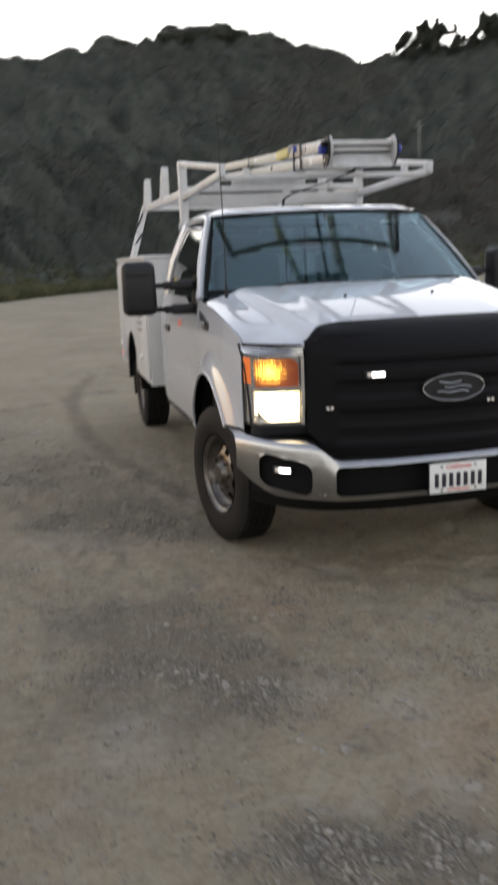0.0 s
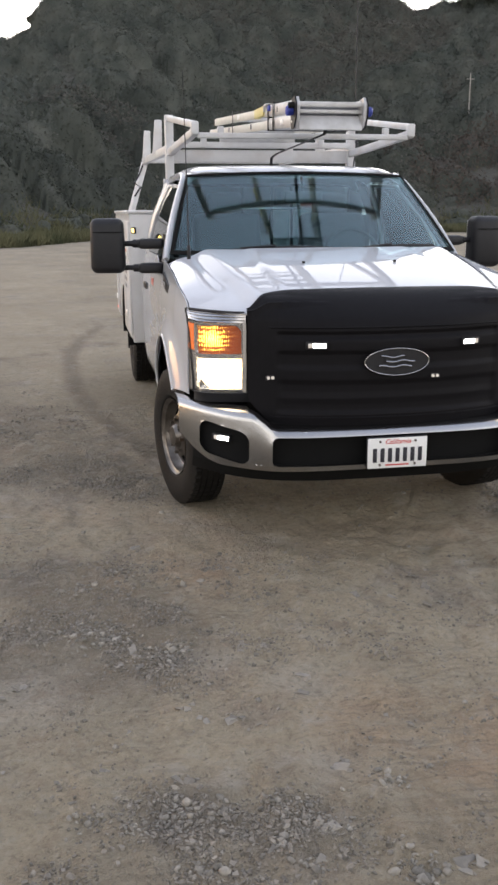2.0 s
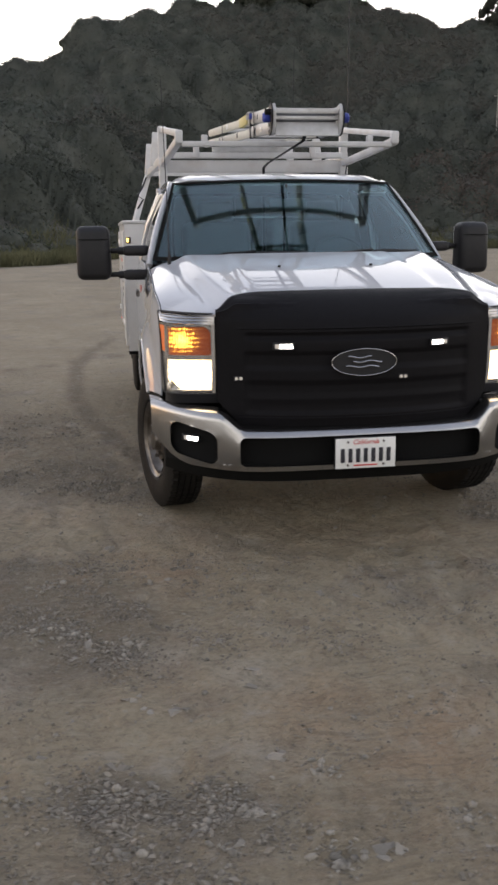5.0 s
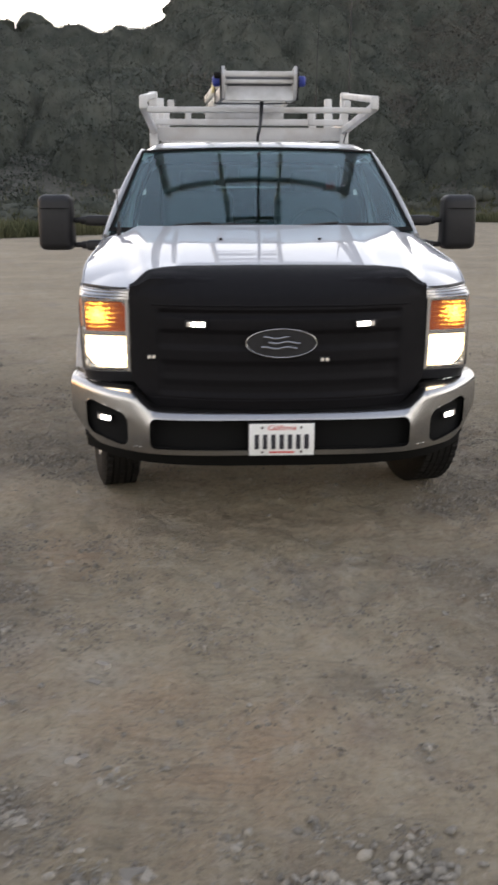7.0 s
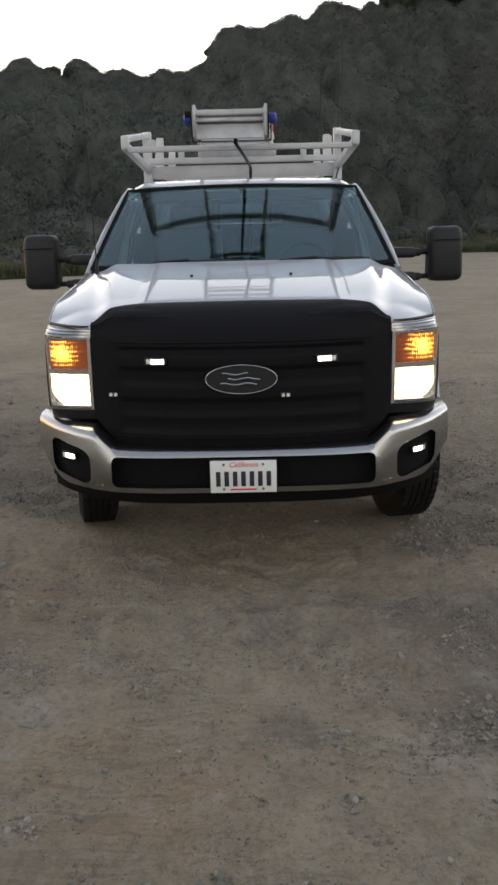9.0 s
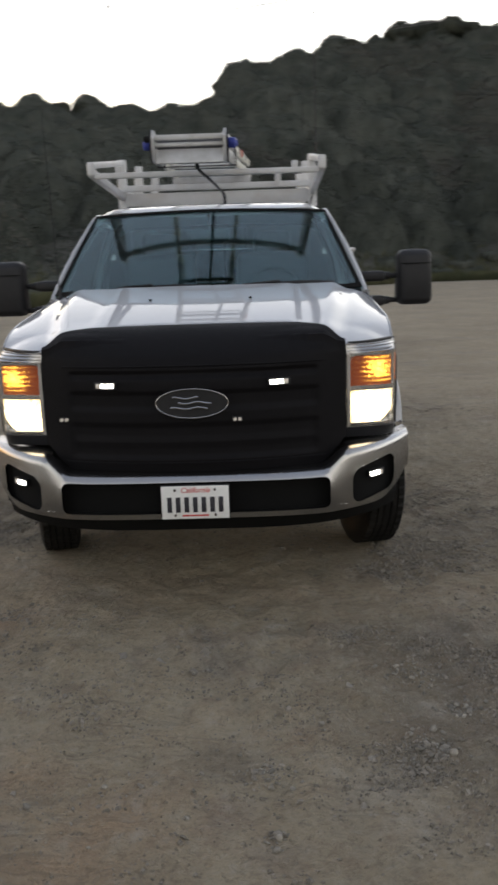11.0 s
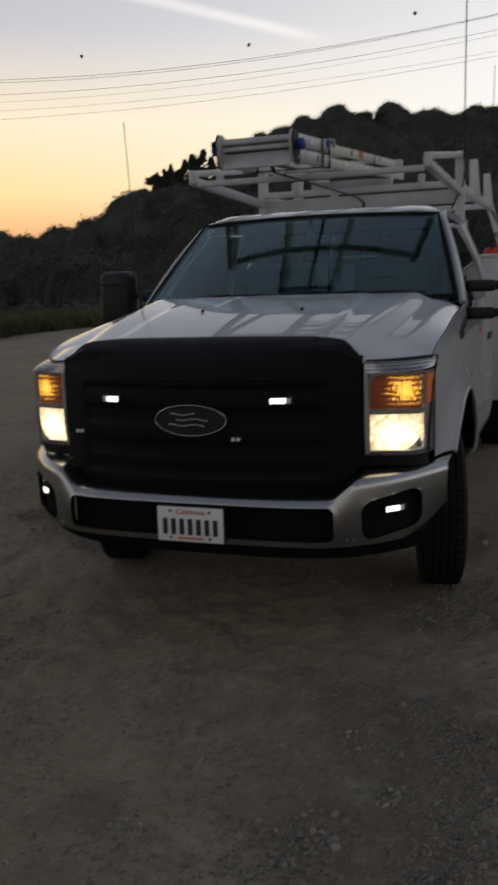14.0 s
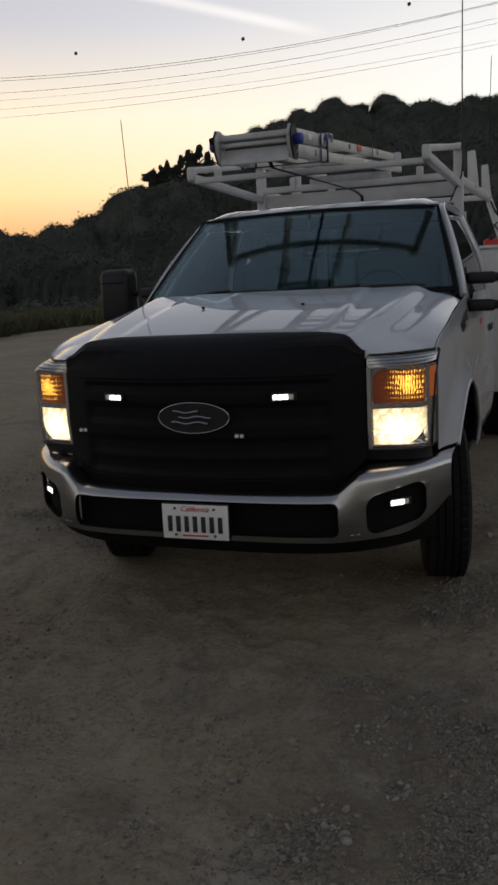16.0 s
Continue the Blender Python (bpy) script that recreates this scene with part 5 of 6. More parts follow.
# ---- service body behind the cab ----
def service_body():
    Y0, Y1, XO, XI, Z0, Z1 = 3.42, 5.76, 1.06, 0.60, 0.66, 1.70
    bm = bmesh.new()
    block(bm, (0, (Y0 + Y1) / 2, 0.93), (2 * XI + 0.02, Y1 - Y0 - 0.02, 0.06), None, 0.01)
    block(bm, (0, Y0 + 0.02, 1.14), (2 * XI, 0.04, 0.46), None, 0.008)
    block(bm, (0, Y1 - 0.03, 1.16), (2 * XI, 0.04, 0.5), None, 0.008)
    body = part("service_body", bm, BOXPAINT, truck, "white steel service body with side compartments")
    for sx in (-1, 1):
        bm = bmesh.new()
        # outer skin with the wheel opening, inner skin, ends
        surf(bm, lambda u, v: Vector((sx * (XO - 0.012 * clamp((0.9 - lerp(Z0, Z1, v)) / 0.3)), lerp(Y0, Y1, u), lerp(arch_z(lerp(Y0, Y1, u), AXLE_R, 0.50, 0.52, Z0), Z1, v))), 80, 10, 0.012)
        block(bm, (sx * (XI + 0.01), (Y0 + Y1) / 2, (0.93 + Z1) / 2), (0.02, Y1 - Y0, Z1 - 0.93), None, 0.004)
        block(bm, (sx * (XO + XI) / 2, Y0 + 0.012, (Z0 + Z1) / 2), (XO - XI - 0.004, 0.024, Z1 - Z0), None, 0.01, 3)
        block(bm, (sx * (XO + XI) / 2, Y1 - 0.012, (Z0 + Z1) / 2), (XO - XI - 0.004, 0.024, Z1 - Z0), None, 0.01, 3)
        c = part("side_compartment", bm, BOXPAINT, truck, "white steel tool compartment")
        bm = bmesh.new()
        block(bm, (sx * (XO + XI) / 2, (Y0 + Y1) / 2, Z1 + 0.012), (XO - XI + 0.03, Y1 - Y0 + 0.02, 0.026), None, 0.008)
        part("top_lid", bm, BOXPAINT, c, "white top lid")
        for y0, y1, z0, z1 in ((3.47, 4.34, 0.70, 1.64), (4.38, 5.46, 1.10, 1.64), (5.50, 5.73, 0.70, 1.64)):
            bm = bmesh.new()
            block(bm, (sx * (XO + 0.008), (y0 + y1) / 2, (z0 + z1) / 2), (0.016, y1 - y0, z1 - z0), None, 0.006)
            d = part("compartment_door", bm, BOXPAINT, c, "white compartment door")
            bm = bmesh.new()
            block(bm, (sx * (XO + 0.02), (y0 + y1) / 2, z0 + 0.16 if z0 < 1 else z1 - 0.1), (0.016, 0.09, 0.05), None, 0.006)
            part("paddle_latch", bm, BRIGHT, c, "chrome paddle latch")
        for k in range(6):
            bm = bmesh.new()
            block(bm, (sx * (XO + 0.018), 3.92, 1.40 - k * 0.06), (0.004, 0.34 - 0.04 * (k % 3), 0.028), None, 0.001)
            part("lettering_bar", bm, GREYINK if k else REDLOGO, c, "plain lettering bar")
        bm = bmesh.new()
        block(bm, (sx * 1.028, Y0 - 0.006, 1.568), (0.04, 0.022, 0.05), None, 0.008)
        k = part("marker_housing", bm, PLASTIC, c)
        bm = bmesh.new()
        block(bm, (sx * 1.035, Y0 - 0.018, 1.568), (0.02, 0.012, 0.034), None, 0.004)
        part("clearance_lamp", bm, MARKER, c, "small lit amber clearance lamp")
        bm = bmesh.new()
        block(bm, (sx * 1.068, Y1 - 0.06, 0.74), (0.02, 0.03, 0.03), None, 0.006)
        part("tail_marker", bm, REDLAMP, c, "small red marker lamp")
        bm = bmesh.new()
        block(bm, (sx * 0.87, AXLE_R + 0.50, 0.50), (0.26, 0.012, 0.36), None, 0.004)
        part("mud_flap", bm, RUBBER, truck, "black mud flap")
        bm = bmesh.new()
        surf(bm, lambda u, v: Vector((sx * lerp(1.04, 0.6, v), AXLE_R + 0.53 * math.cos(lerp(0, math.pi, u)), 0.50 + 0.53 * math.sin(lerp(0, math.pi, u)))), 20, 2, 0.01)
        part("arch_liner", bm, DARK, truck)


# ---- overhead rack ----
def rack():
    r = None
    for sx in (-1, 1):
        X = sx * 0.735
        bm = bmesh.new()
        bar(bm, (X, 3.30, 0.98), (X, 3.30, 2.425), 0.065, 0.065, 0.008, (0, 1, 0))
        r0 = part("ladder_rack", bm, RACKPAINT, truck, "white tubular steel ladder rack") if r is None else None
        if r is None:
            r = r0
        else:
            part("post", bm, RACKPAINT, r)

        def tube(name, p, q, w=0.05, h=0.05):
            b = bmesh.new()
            bar(b, p, q, w, h, 0.007)
            part(name, b, RACKPAINT, r)
        tube("upper_arm", (X, 3.33, 2.405), (sx * 0.718, 1.90, 2.232), 0.045, 0.04)
        tube("lower_arm", (X, 3.33, 2.145), (sx * 0.718, 1.90, 2.188), 0.045, 0.05)
        b = bmesh.new()
        block(b, (sx * 0.718, 1.905, 2.210), (0.05, 0.055, 0.085), None, 0.012, 3)
        part("arm_tip", b, RACKPAINT, r)
        tube("side_rail", (X, 3.30, 2.175), (X, 5.86, 2.215), 0.05, 0.065)
        for y, h in ((4.26, 0.29), (5.47, 0.30)):
            b = bmesh.new()
            block(b, (X, y, 2.19 + h / 2), (0.085, 0.05, h), Matrix.Rotation(radians(-3 * sx), 3, "Y"), 0.008, 2, 0.72)
            part("side_stake", b, RACKPAINT, r, "white upright stake")
        tube("rear_leg", (X, 5.82, 2.20), (sx * 0.90, 5.70, 1.70), 0.05, 0.055)
        b = bmesh.new()
        block(b, (sx * 0.47, 3.26, 2.235), (0.045, 0.045, 0.10), None, 0.006)
        part("cross_stop", b, RACKPAINT, r)
        b = bmesh.new()
        block(b, (sx * 0.55, 1.92, 2.20), (0.04, 0.04, 0.05), None, 0.006)
        part("cross_stop", b, RACKPAINT, r)
    for y, z, w, h, a in ((1.915, 2.168, 0.045, 0.034, 0.70), (3.27, 2.205, 0.05, 0.045, 0.715), (3.31, 2.122, 0.05, 0.095, 0.715), (4.55, 2.20, 0.05, 0.05, 0.715), (5.78, 2.22, 0.05, 0.05, 0.715)):
        b = bmesh.new()
        bar(b, (-a, y, z), (a, y, z), w, h, 0.006)
        part("crossbar", b, RACKPAINT, r)
    # cable clipped along the post and the rear leg
    b = bmesh.new()
    rod(b, [(0.765, 3.26, 2.42), (0.772, 3.24, 2.30), (0.765, 3.22, 2.2), (0.72, 3.15, 2.08), (0.70, 3.1, 2.02)], 0.006, 6)
    part("cable", b, PLASTIC, r, "thin black cable")
    for sx in (-1, 1):
        b = bmesh.new()
        rod(b, [(sx * 0.745, 5.80, 2.20), (sx * 0.80, 5.74, 2.08), (sx * 0.86, 5.66, 1.99), (sx * 0.80, 5.62, 1.95), (sx * 0.86, 5.68, 1.86)], 0.010, 6)
        part("tie_rope", b, PLASTIC, r, "dark tie rope")
    b = bmesh.new()
    lathe(b, [(0.001, 0.0), (0.05, 0.0), (0.055, 0.02), (0.048, 0.05), (0.001, 0.06)], 16, Matrix.Translation((-0.50, 3.38, 2.10)) @ Matrix.Rotation(radians(-90), 4, "Y"))
    part("beacon", b, REDPAINT, r, "small dark red round lamp")
    r.location.z = 0.012
    return r


def whip(name, pts, r0, r1, label, base):
    bm = bmesh.new()
    rod(bm, pts, r0, 6, r1)
    a = part(name, bm, PLASTIC, truck, label)
    bm = bmesh.new()
    p = Vector(pts[0])
    rod(bm, [p - Vector((0, 0, 0.02)), p + Vector((0, 0, base * 0.3)), p + Vector((0, 0, base))], 0.014, 8, 0.008)
    part("spring_base", bm, PLASTIC, a)


service_body()
rack()
whip("whip_antenna", [(0.765, 3.28, 2.26), (0.765, 3.29, 2.9), (0.772, 3.30, 3.7), (0.785, 3.30, 4.6)], 0.0055, 0.0035, "tall black whip antenna", 0.22)
whip("whip_antenna", [(0.765, 5.47, 2.44), (0.768, 5.48, 2.9), (0.785, 5.50, 3.45)], 0.005, 0.003, "tall thin whip antenna", 0.2)
whip("radio_antenna", [(-0.841, 1.33, 1.43), (-0.846, 1.31, 1.8), (-0.862, 1.28, 2.47)], 0.0045, 0.002, "thin radio antenna", 0.09)


# ---- ladder on the rack ----
def ladder():
    """A folded ladder: short wide sleeves in front, slim rails behind, rising a little to the rear."""
    t = thing("folding_ladder", (0, 2.3, 2.20), "scuffed aluminium folding ladder with blue end caps, strapped on rack", "ladder")
    LAYERS = ((2.245, 3.72), (2.322, 3.50))

    def lift(y):
        return 0.055 * (y - 1.9)

    def rail_x(side, y):
        k = clamp((y - 1.14) / 2.6)
        return lerp(-0.235, -0.345, k) if side < 0 else lerp(0.145, 0.255, k)
    for z, y1 in LAYERS:
        for side in (-1, 1):
            b = bmesh.new()
            sweep(b, [(rail_x(side, y) - side * 0.004, y, z - 0.004 + lift(y)) for y in [lerp(1.30, y1, k / 12) for k in range(13)]], 0.026, 0.054, (1, 0, 0))
            rail = part("rail", b, CREAM, t, "cream fibreglass rail")
            b = bmesh.new()
            sweep(b, [(rail_x(side, y), y, z + lift(y)) for y in [lerp(1.15, 1.74, k / 4) for k in range(5)]], 0.036, 0.070, (1, 0, 0))
            part("sleeve", b, ALU, rail, "scuffed aluminium sleeve")
            b = bmesh.new()
            block(b, (rail_x(side, y1) - side * 0.004, y1 + 0.012, z + lift(y1)), (0.034, 0.035, 0.058), None, 0.01)
            part("end_cap", b, RUBBER, rail, "black end cap")
            b = bmesh.new()
            block(b, (rail_x(side, 1.74), 1.74, z + lift(1.74)), (0.044, 0.026, 0.078), None, 0.004)
            part("collar", b, PLASTIC, rail, "black collar")
        for y in (2.35, 3.1):
            b = bmesh.new()
            bar(b, (rail_x(-1, y), y, z + lift(y)), (rail_x(1, y), y, z + lift(y)), 0.034, 0.028, 0.006)
            part("rung", b, ALU, t, "flat aluminium rung")
    # the front end between the sleeves
    b = bmesh.new()
    block(b, (-0.045, 1.150, 2.192), (0.366, 0.012, 0.084), Matrix.Rotation(radians(-24), 3, "X"), 0.003)
    part("front_plate", b, ALU, t, "wide aluminium end plate")
    for z, y, h in ((2.290, 1.15, 0.030), (2.254, 1.160, 0.022)):
        b = bmesh.new()
        bar(b, (-0.235, y, z), (0.145, y, z), 0.030, h, 0.006)
        part("front_bar", b, ALU, t, "flat aluminium end rung")
    b = bmesh.new()
    block(b, (-0.045, 1.195, 2.240), (0.36, 0.008, 0.12), None, 0.002)
    part("backing", b, GREYINK, t, "grey panel between the rungs")
    for side in (-1, 1):
        x = rail_x(side, 1.14)
        place = Matrix.Translation((x + side * 0.004, 1.172, 2.246)) @ Matrix.Rotation(radians(22.5), 4, "X") @ Matrix.Diagonal((1, 0.82, 1.12, 1))
        b = bmesh.new()
        lathe(b, [(0.001, -0.009), (0.078, -0.009), (0.081, -0.006), (0.081, 0.006), (0.078, 0.009), (0.001, 0.009)], 8, place)
        hd = part("hinge_plate", b, ALU, t, "eight-sided aluminium hinge plate")
        b = bmesh.new()
        lathe(b, [(0.001, 0.0), (0.083, 0.0), (0.083, 0.008), (0.001, 0.008)], 8, place @ Matrix.Translation((0.009 if side > 0 else -0.017, 0, 0)))
        part("hinge_edge", b, PLASTIC, hd, "black hinge edge")
        b = bmesh.new()
        lathe(b, [(0.001, 0.0), (0.022, 0.0), (0.028, 0.010), (0.028, 0.036), (0.020, 0.044), (0.001, 0.046)], 14, Matrix.Translation((x + side * 0.018, 1.175, 2.258)) @ Matrix.Rotation(0 if side > 0 else math.pi, 4, "Z"))
        part("hinge_knob", b, BLUE, hd, "blue plastic knob")
        b = bmesh.new()
        rod(b, [(x + side * 0.012, 1.20, 2.20), (x + side * 0.022, 1.20, 2.20)], 0.008, 8)
        rod(b, [(x + side * 0.012, 1.21, 2.29), (x + side * 0.022, 1.21, 2.29)], 0.008, 8)
        part("rivet", b, BRIGHT, hd)
    b = bmesh.new()
    rod(b, [(-0.250, 1.150, 2.285), (-0.288, 1.150, 2.285)], 0.017, 12)
    part("rubber_foot", b, RUBBER, t, "black rubber foot")
    # hook bracket behind the upper sleeve
    for side in (-1, 1):
        b = bmesh.new()
        block(b, (rail_x(side, 1.80), 1.80, 2.362 + lift(1.80)), (0.05, 0.08, 0.008), None, 0.002)
        block(b, (rail_x(side, 1.80), 1.838, 2.345 + lift(1.80)), (0.05, 0.008, 0.042), None, 0.002)
        part("hook_bracket", b, ALU, t, "small aluminium hook")
        b = bmesh.new()
        block(b, (rail_x(side, 1.70) + side * 0.024, 1.70, 2.335 + lift(1.70)), (0.022, 0.035, 0.035), None, 0.008)
        part("blue_stop", b, BLUE, t, "small blue plastic stop")
    b = bmesh.new()
    block(b, (rail_x(-1, 1.98) - 0.004, 1.98, 2.322 + lift(1.98)), (0.034, 0.24, 0.058), Matrix.Rotation(radians(2.4), 3, "Z"), 0.004)
    part("yellow_label", b, YELLOW, t, "faded yellow label")
    b = bmesh.new()
    block(b, (rail_x(1, 2.45) + 0.004, 2.45, 2.322 + lift(2.45)), (0.030, 0.08, 0.040), Matrix.Rotation(radians(-2.4), 3, "Z"), 0.002)
    part("red_label", b, REDLOGO, t, "small red label")
    # worn stickers along the outer rails
    for side in (-1, 1):
        for k, (y, ln, mat) in enumerate(((1.42, 0.05, PLATEWHITE), (1.52, 0.012, INK), (1.63, 0.04, PLATEWHITE), (2.12, 0.05, PLATEWHITE), (2.24, 0.03, INK), (2.62, 0.07, PLATEWHITE), (2.95, 0.05, GREYINK))):
            z = LAYERS[(k + (side > 0)) % 2][0]
            b = bmesh.new()
            block(b, (rail_x(side, y) + side * (0.0185 if y < 1.74 else 0.0095), y, z + lift(y)), (0.003, ln, 0.030), Matrix.Rotation(radians(-2.4 * side), 3, "Z"), 0.0008)
            part("sticker", b, mat, t, "small worn sticker")
    # straps
    for y in (1.60, 2.75):
        b = bmesh.new()
        x0, x1, z0, z1 = rail_x(-1, y) - 0.024, rail_x(1, y) + 0.024, 2.204 + lift(y), 2.364 + lift(y)
        sweep(b, [(x0, y, z0), (x0, y, z1), (x1, y, z1), (x1, y, z0), (x0, y, z0)], 0.03, 0.005, (0, 1, 0))
        part("strap", b, PLASTIC, t, "black strap")
    b = bmesh.new()
    sweep(b, [(-0.02, 1.30, 2.19), (-0.02, 1.36, 2.15), (0.03, 2.3, 2.145), (0.06, 3.0, 2.14), (0.06, 3.2, 2.12), (0.06, 3.22, 2.06)], 0.022, 0.006, (1, 0, 0))
    part("strap_tail", b, PLASTIC, t, "hanging black strap end")
    # packing under the rear end, on the crossbar
    b = bmesh.new()
    block(b, (-0.04, 3.27, 2.263), (0.60, 0.05, 0.050), None, 0.004)
    part("packing_bar", b, ALU, t, "aluminium support bar")


ladder()


def fuel_can():
    t = thing("red_jug", (0.83, 5.0, 1.725), "small red plastic jug on the compartment lid", "jug")
    b = bmesh.new()
    block(b, (0.83, 5.0, 1.770), (0.14, 0.20, 0.09), None, 0.03, 4)
    part("body", b, REDPAINT, t)
    b = bmesh.new()
    rod(b, [(0.83, 4.94, 1.81), (0.83, 4.96, 1.84), (0.83, 5.04, 1.84), (0.83, 5.06, 1.81)], 0.008, 8)
    part("handle", b, REDPAINT, t)
    b = bmesh.new()
    rod(b, [(0.83, 4.92, 1.80), (0.83, 4.92, 1.84)], 0.018, 12)
    part("cap", b, PLASTIC, t, "black cap")


fuel_can()


# ---- overhead lines ----
WIRE = material("grey_cable", (0.32, 0.31, 0.30), 0.6, 0.3)
BALL = material("marker_ball_paint", (0.06, 0.05, 0.05), 0.6)
lines = thing("power_line", (0, 120, 0), "distant overhead power cables crossing the evening sky", "cables")


def cable(z0, z1, z2, r, y=120.0):
    """A hanging cable from the far left over the middle to the far right."""
    bm = bmesh.new()
    pts = []
    for k in range(49):
        x = -110 + 135 * k / 48
        u = (x + 77.8) / 37.8
        v = u - 1
        pts.append((x, y + 0.02 * x, z1 * (1 - v * v) + z0 * v * (v - 1) / 2 + z2 * v * (v + 1) / 2))
    rod(bm, pts, r, 5)
    part("cable", bm, WIRE, lines)


for z0, z1, z2, r in ((33.0, 32.05, 34.5, 0.034), (32.6, 31.75, 34.4, 0.028), (30.9, 30.25, 32.6, 0.028), (29.85, 29.5, 32.0, 0.016), (28.6, 28.15, 29.9, 0.018), (27.4, 27.3, 29.4, 0.022)):
    cable(z0, z1, z2, r)
for x, z in ((-66.75, 35.08), (-41.1, 33.83), (-18.5, 35.2)):
    bm = bmesh.new()
    bmesh.ops.create_icosphere(bm, subdivisions=2, radius=0.25)
    bmesh.ops.translate(bm, verts=bm.verts, vec=Vector((x, 120 + 0.02 * x, z)))
    part("marker_ball", bm, BALL, lines, "dark aerial marker ball")

# ---- woods on the hills ----
rng = np.random.default_rng(7)


def foliage(name, dark, light):
    m = bpy.data.materials.new(name)
    m.use_nodes = True
    nt = m.node_tree
    b = nt.nodes["Principled BSDF"]
    b.inputs["Roughness"].default_value = 0.8
    b.inputs["Specular IOR Level"].default_value = 0.05
    tl = nt.nodes.new("ShaderNodeBsdfTranslucent")
    ms = nt.nodes.new("ShaderNodeMixShader")
    ms.inputs[0].default_value = 0.15
    nt.links.new(b.outputs[0], ms.inputs[1])
    nt.links.new(tl.outputs[0], ms.inputs[2])
    nt.links.new(ms.outputs[0], nt.nodes["Material Output"].inputs[0])
    g = nt.nodes.new("ShaderNodeNewGeometry")
    co = nt.nodes.new("ShaderNodeTexCoord")
    n = nt.nodes.new("ShaderNodeTexNoise")
    n.inputs["Scale"].default_value, n.inputs["Detail"].default_value = 0.09, 5
    nt.links.new(co.outputs["Object"], n.inputs["Vector"])
    ad = nt.nodes.new("ShaderNodeMath")
    ad.operation = "MULTIPLY_ADD"
    ad.inputs[1].default_value = 0.14
    nt.links.new(g.outputs["Random Per Island"], ad.inputs[0])
    n2 = nt.nodes.new("ShaderNodeTexNoise")
    n2.inputs["Scale"].default_value, n2.inputs["Detail"].default_value = 0.42, 3
    nt.links.new(co.outputs["Object"], n2.inputs["Vector"])
    both = nt.nodes.new("ShaderNodeMath")
    both.operation = "MULTIPLY_ADD"
    both.inputs[1].default_value = 1.3
    nt.links.new(n2.outputs["Fac"], both.inputs[0])
    half = nt.nodes.new("ShaderNodeMath")
    half.operation = "MULTIPLY_ADD"
    half.inputs[1].default_value, half.inputs[2].default_value = 0.7, -0.45
    nt.links.new(n.outputs["Fac"], half.inputs[0])
    nt.links.new(half.outputs[0], both.inputs[2])
    nt.links.new(both.outputs[0], ad.inputs[2])
    r = nt.nodes.new("ShaderNodeMapRange")
    r.inputs[1].default_value, r.inputs[2].default_value = 0.4, 0.95
    nt.links.new(ad.outputs[0], r.inputs[0])
    x = nt.nodes.new("ShaderNodeMixRGB")
    x.inputs[1].default_value, x.inputs[2].default_value = (*dark, 1), (*light, 1)
    nt.links.new(r.outputs[0], x.inputs[0])
    nt.links.new(x.outputs[0], b.inputs["Base Color"])
    nt.links.new(x.outputs[0], tl.inputs[0])
    return m


# lifted and greyed: distance haze is put into this leaf colour
LEAF = foliage("oak_scrub_leaves", (0.070, 0.079, 0.068), (0.118, 0.122, 0.103))
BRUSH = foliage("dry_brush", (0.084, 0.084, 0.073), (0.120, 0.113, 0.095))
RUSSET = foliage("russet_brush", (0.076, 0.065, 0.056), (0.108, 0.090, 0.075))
# darker tone for the hill foot, so the slopes above read as hazy
LEAF_BELOW_HAZE = foliage("leaves_below_haze", (0.050, 0.056, 0.047), (0.086, 0.091, 0.076))
TREELEAF = foliage("tree_leaves", (0.048, 0.053, 0.042), (0.072, 0.075, 0.058))
BARK = material("grey_bark", (0.06, 0.052, 0.043), 0.9, 0.0, 6, 0.3, bump=0.5, bump_scale=20)
GRASS = foliage("verge_grass", (0.070, 0.078, 0.044), (0.150, 0.142, 0.082))

GOLD = (1 + 5 ** 0.5) / 2
ICO_V = np.array([(-1, GOLD, 0), (1, GOLD, 0), (-1, -GOLD, 0), (1, -GOLD, 0), (0, -1, GOLD), (0, 1, GOLD), (0, -1, -GOLD), (0, 1, -GOLD), (GOLD, 0, -1), (GOLD, 0, 1), (-GOLD, 0, -1), (-GOLD, 0, 1)]) / math.hypot(1, GOLD)
ICO_F = np.array([(i, j, k) for i in range(12) for j in range(i + 1, 12) for k in range(j + 1, 12) if max(np.linalg.norm(ICO_V[i] - ICO_V[j]), np.linalg.norm(ICO_V[j] - ICO_V[k]), np.linalg.norm(ICO_V[i] - ICO_V[k])) < 1.1])


ICO_F = np.array([f if np.dot(np.cross(ICO_V[f[1]] - ICO_V[f[0]], ICO_V[f[2]] - ICO_V[f[0]]), ICO_V[f[0]]) > 0 else f[::-1] for f in ICO_F])


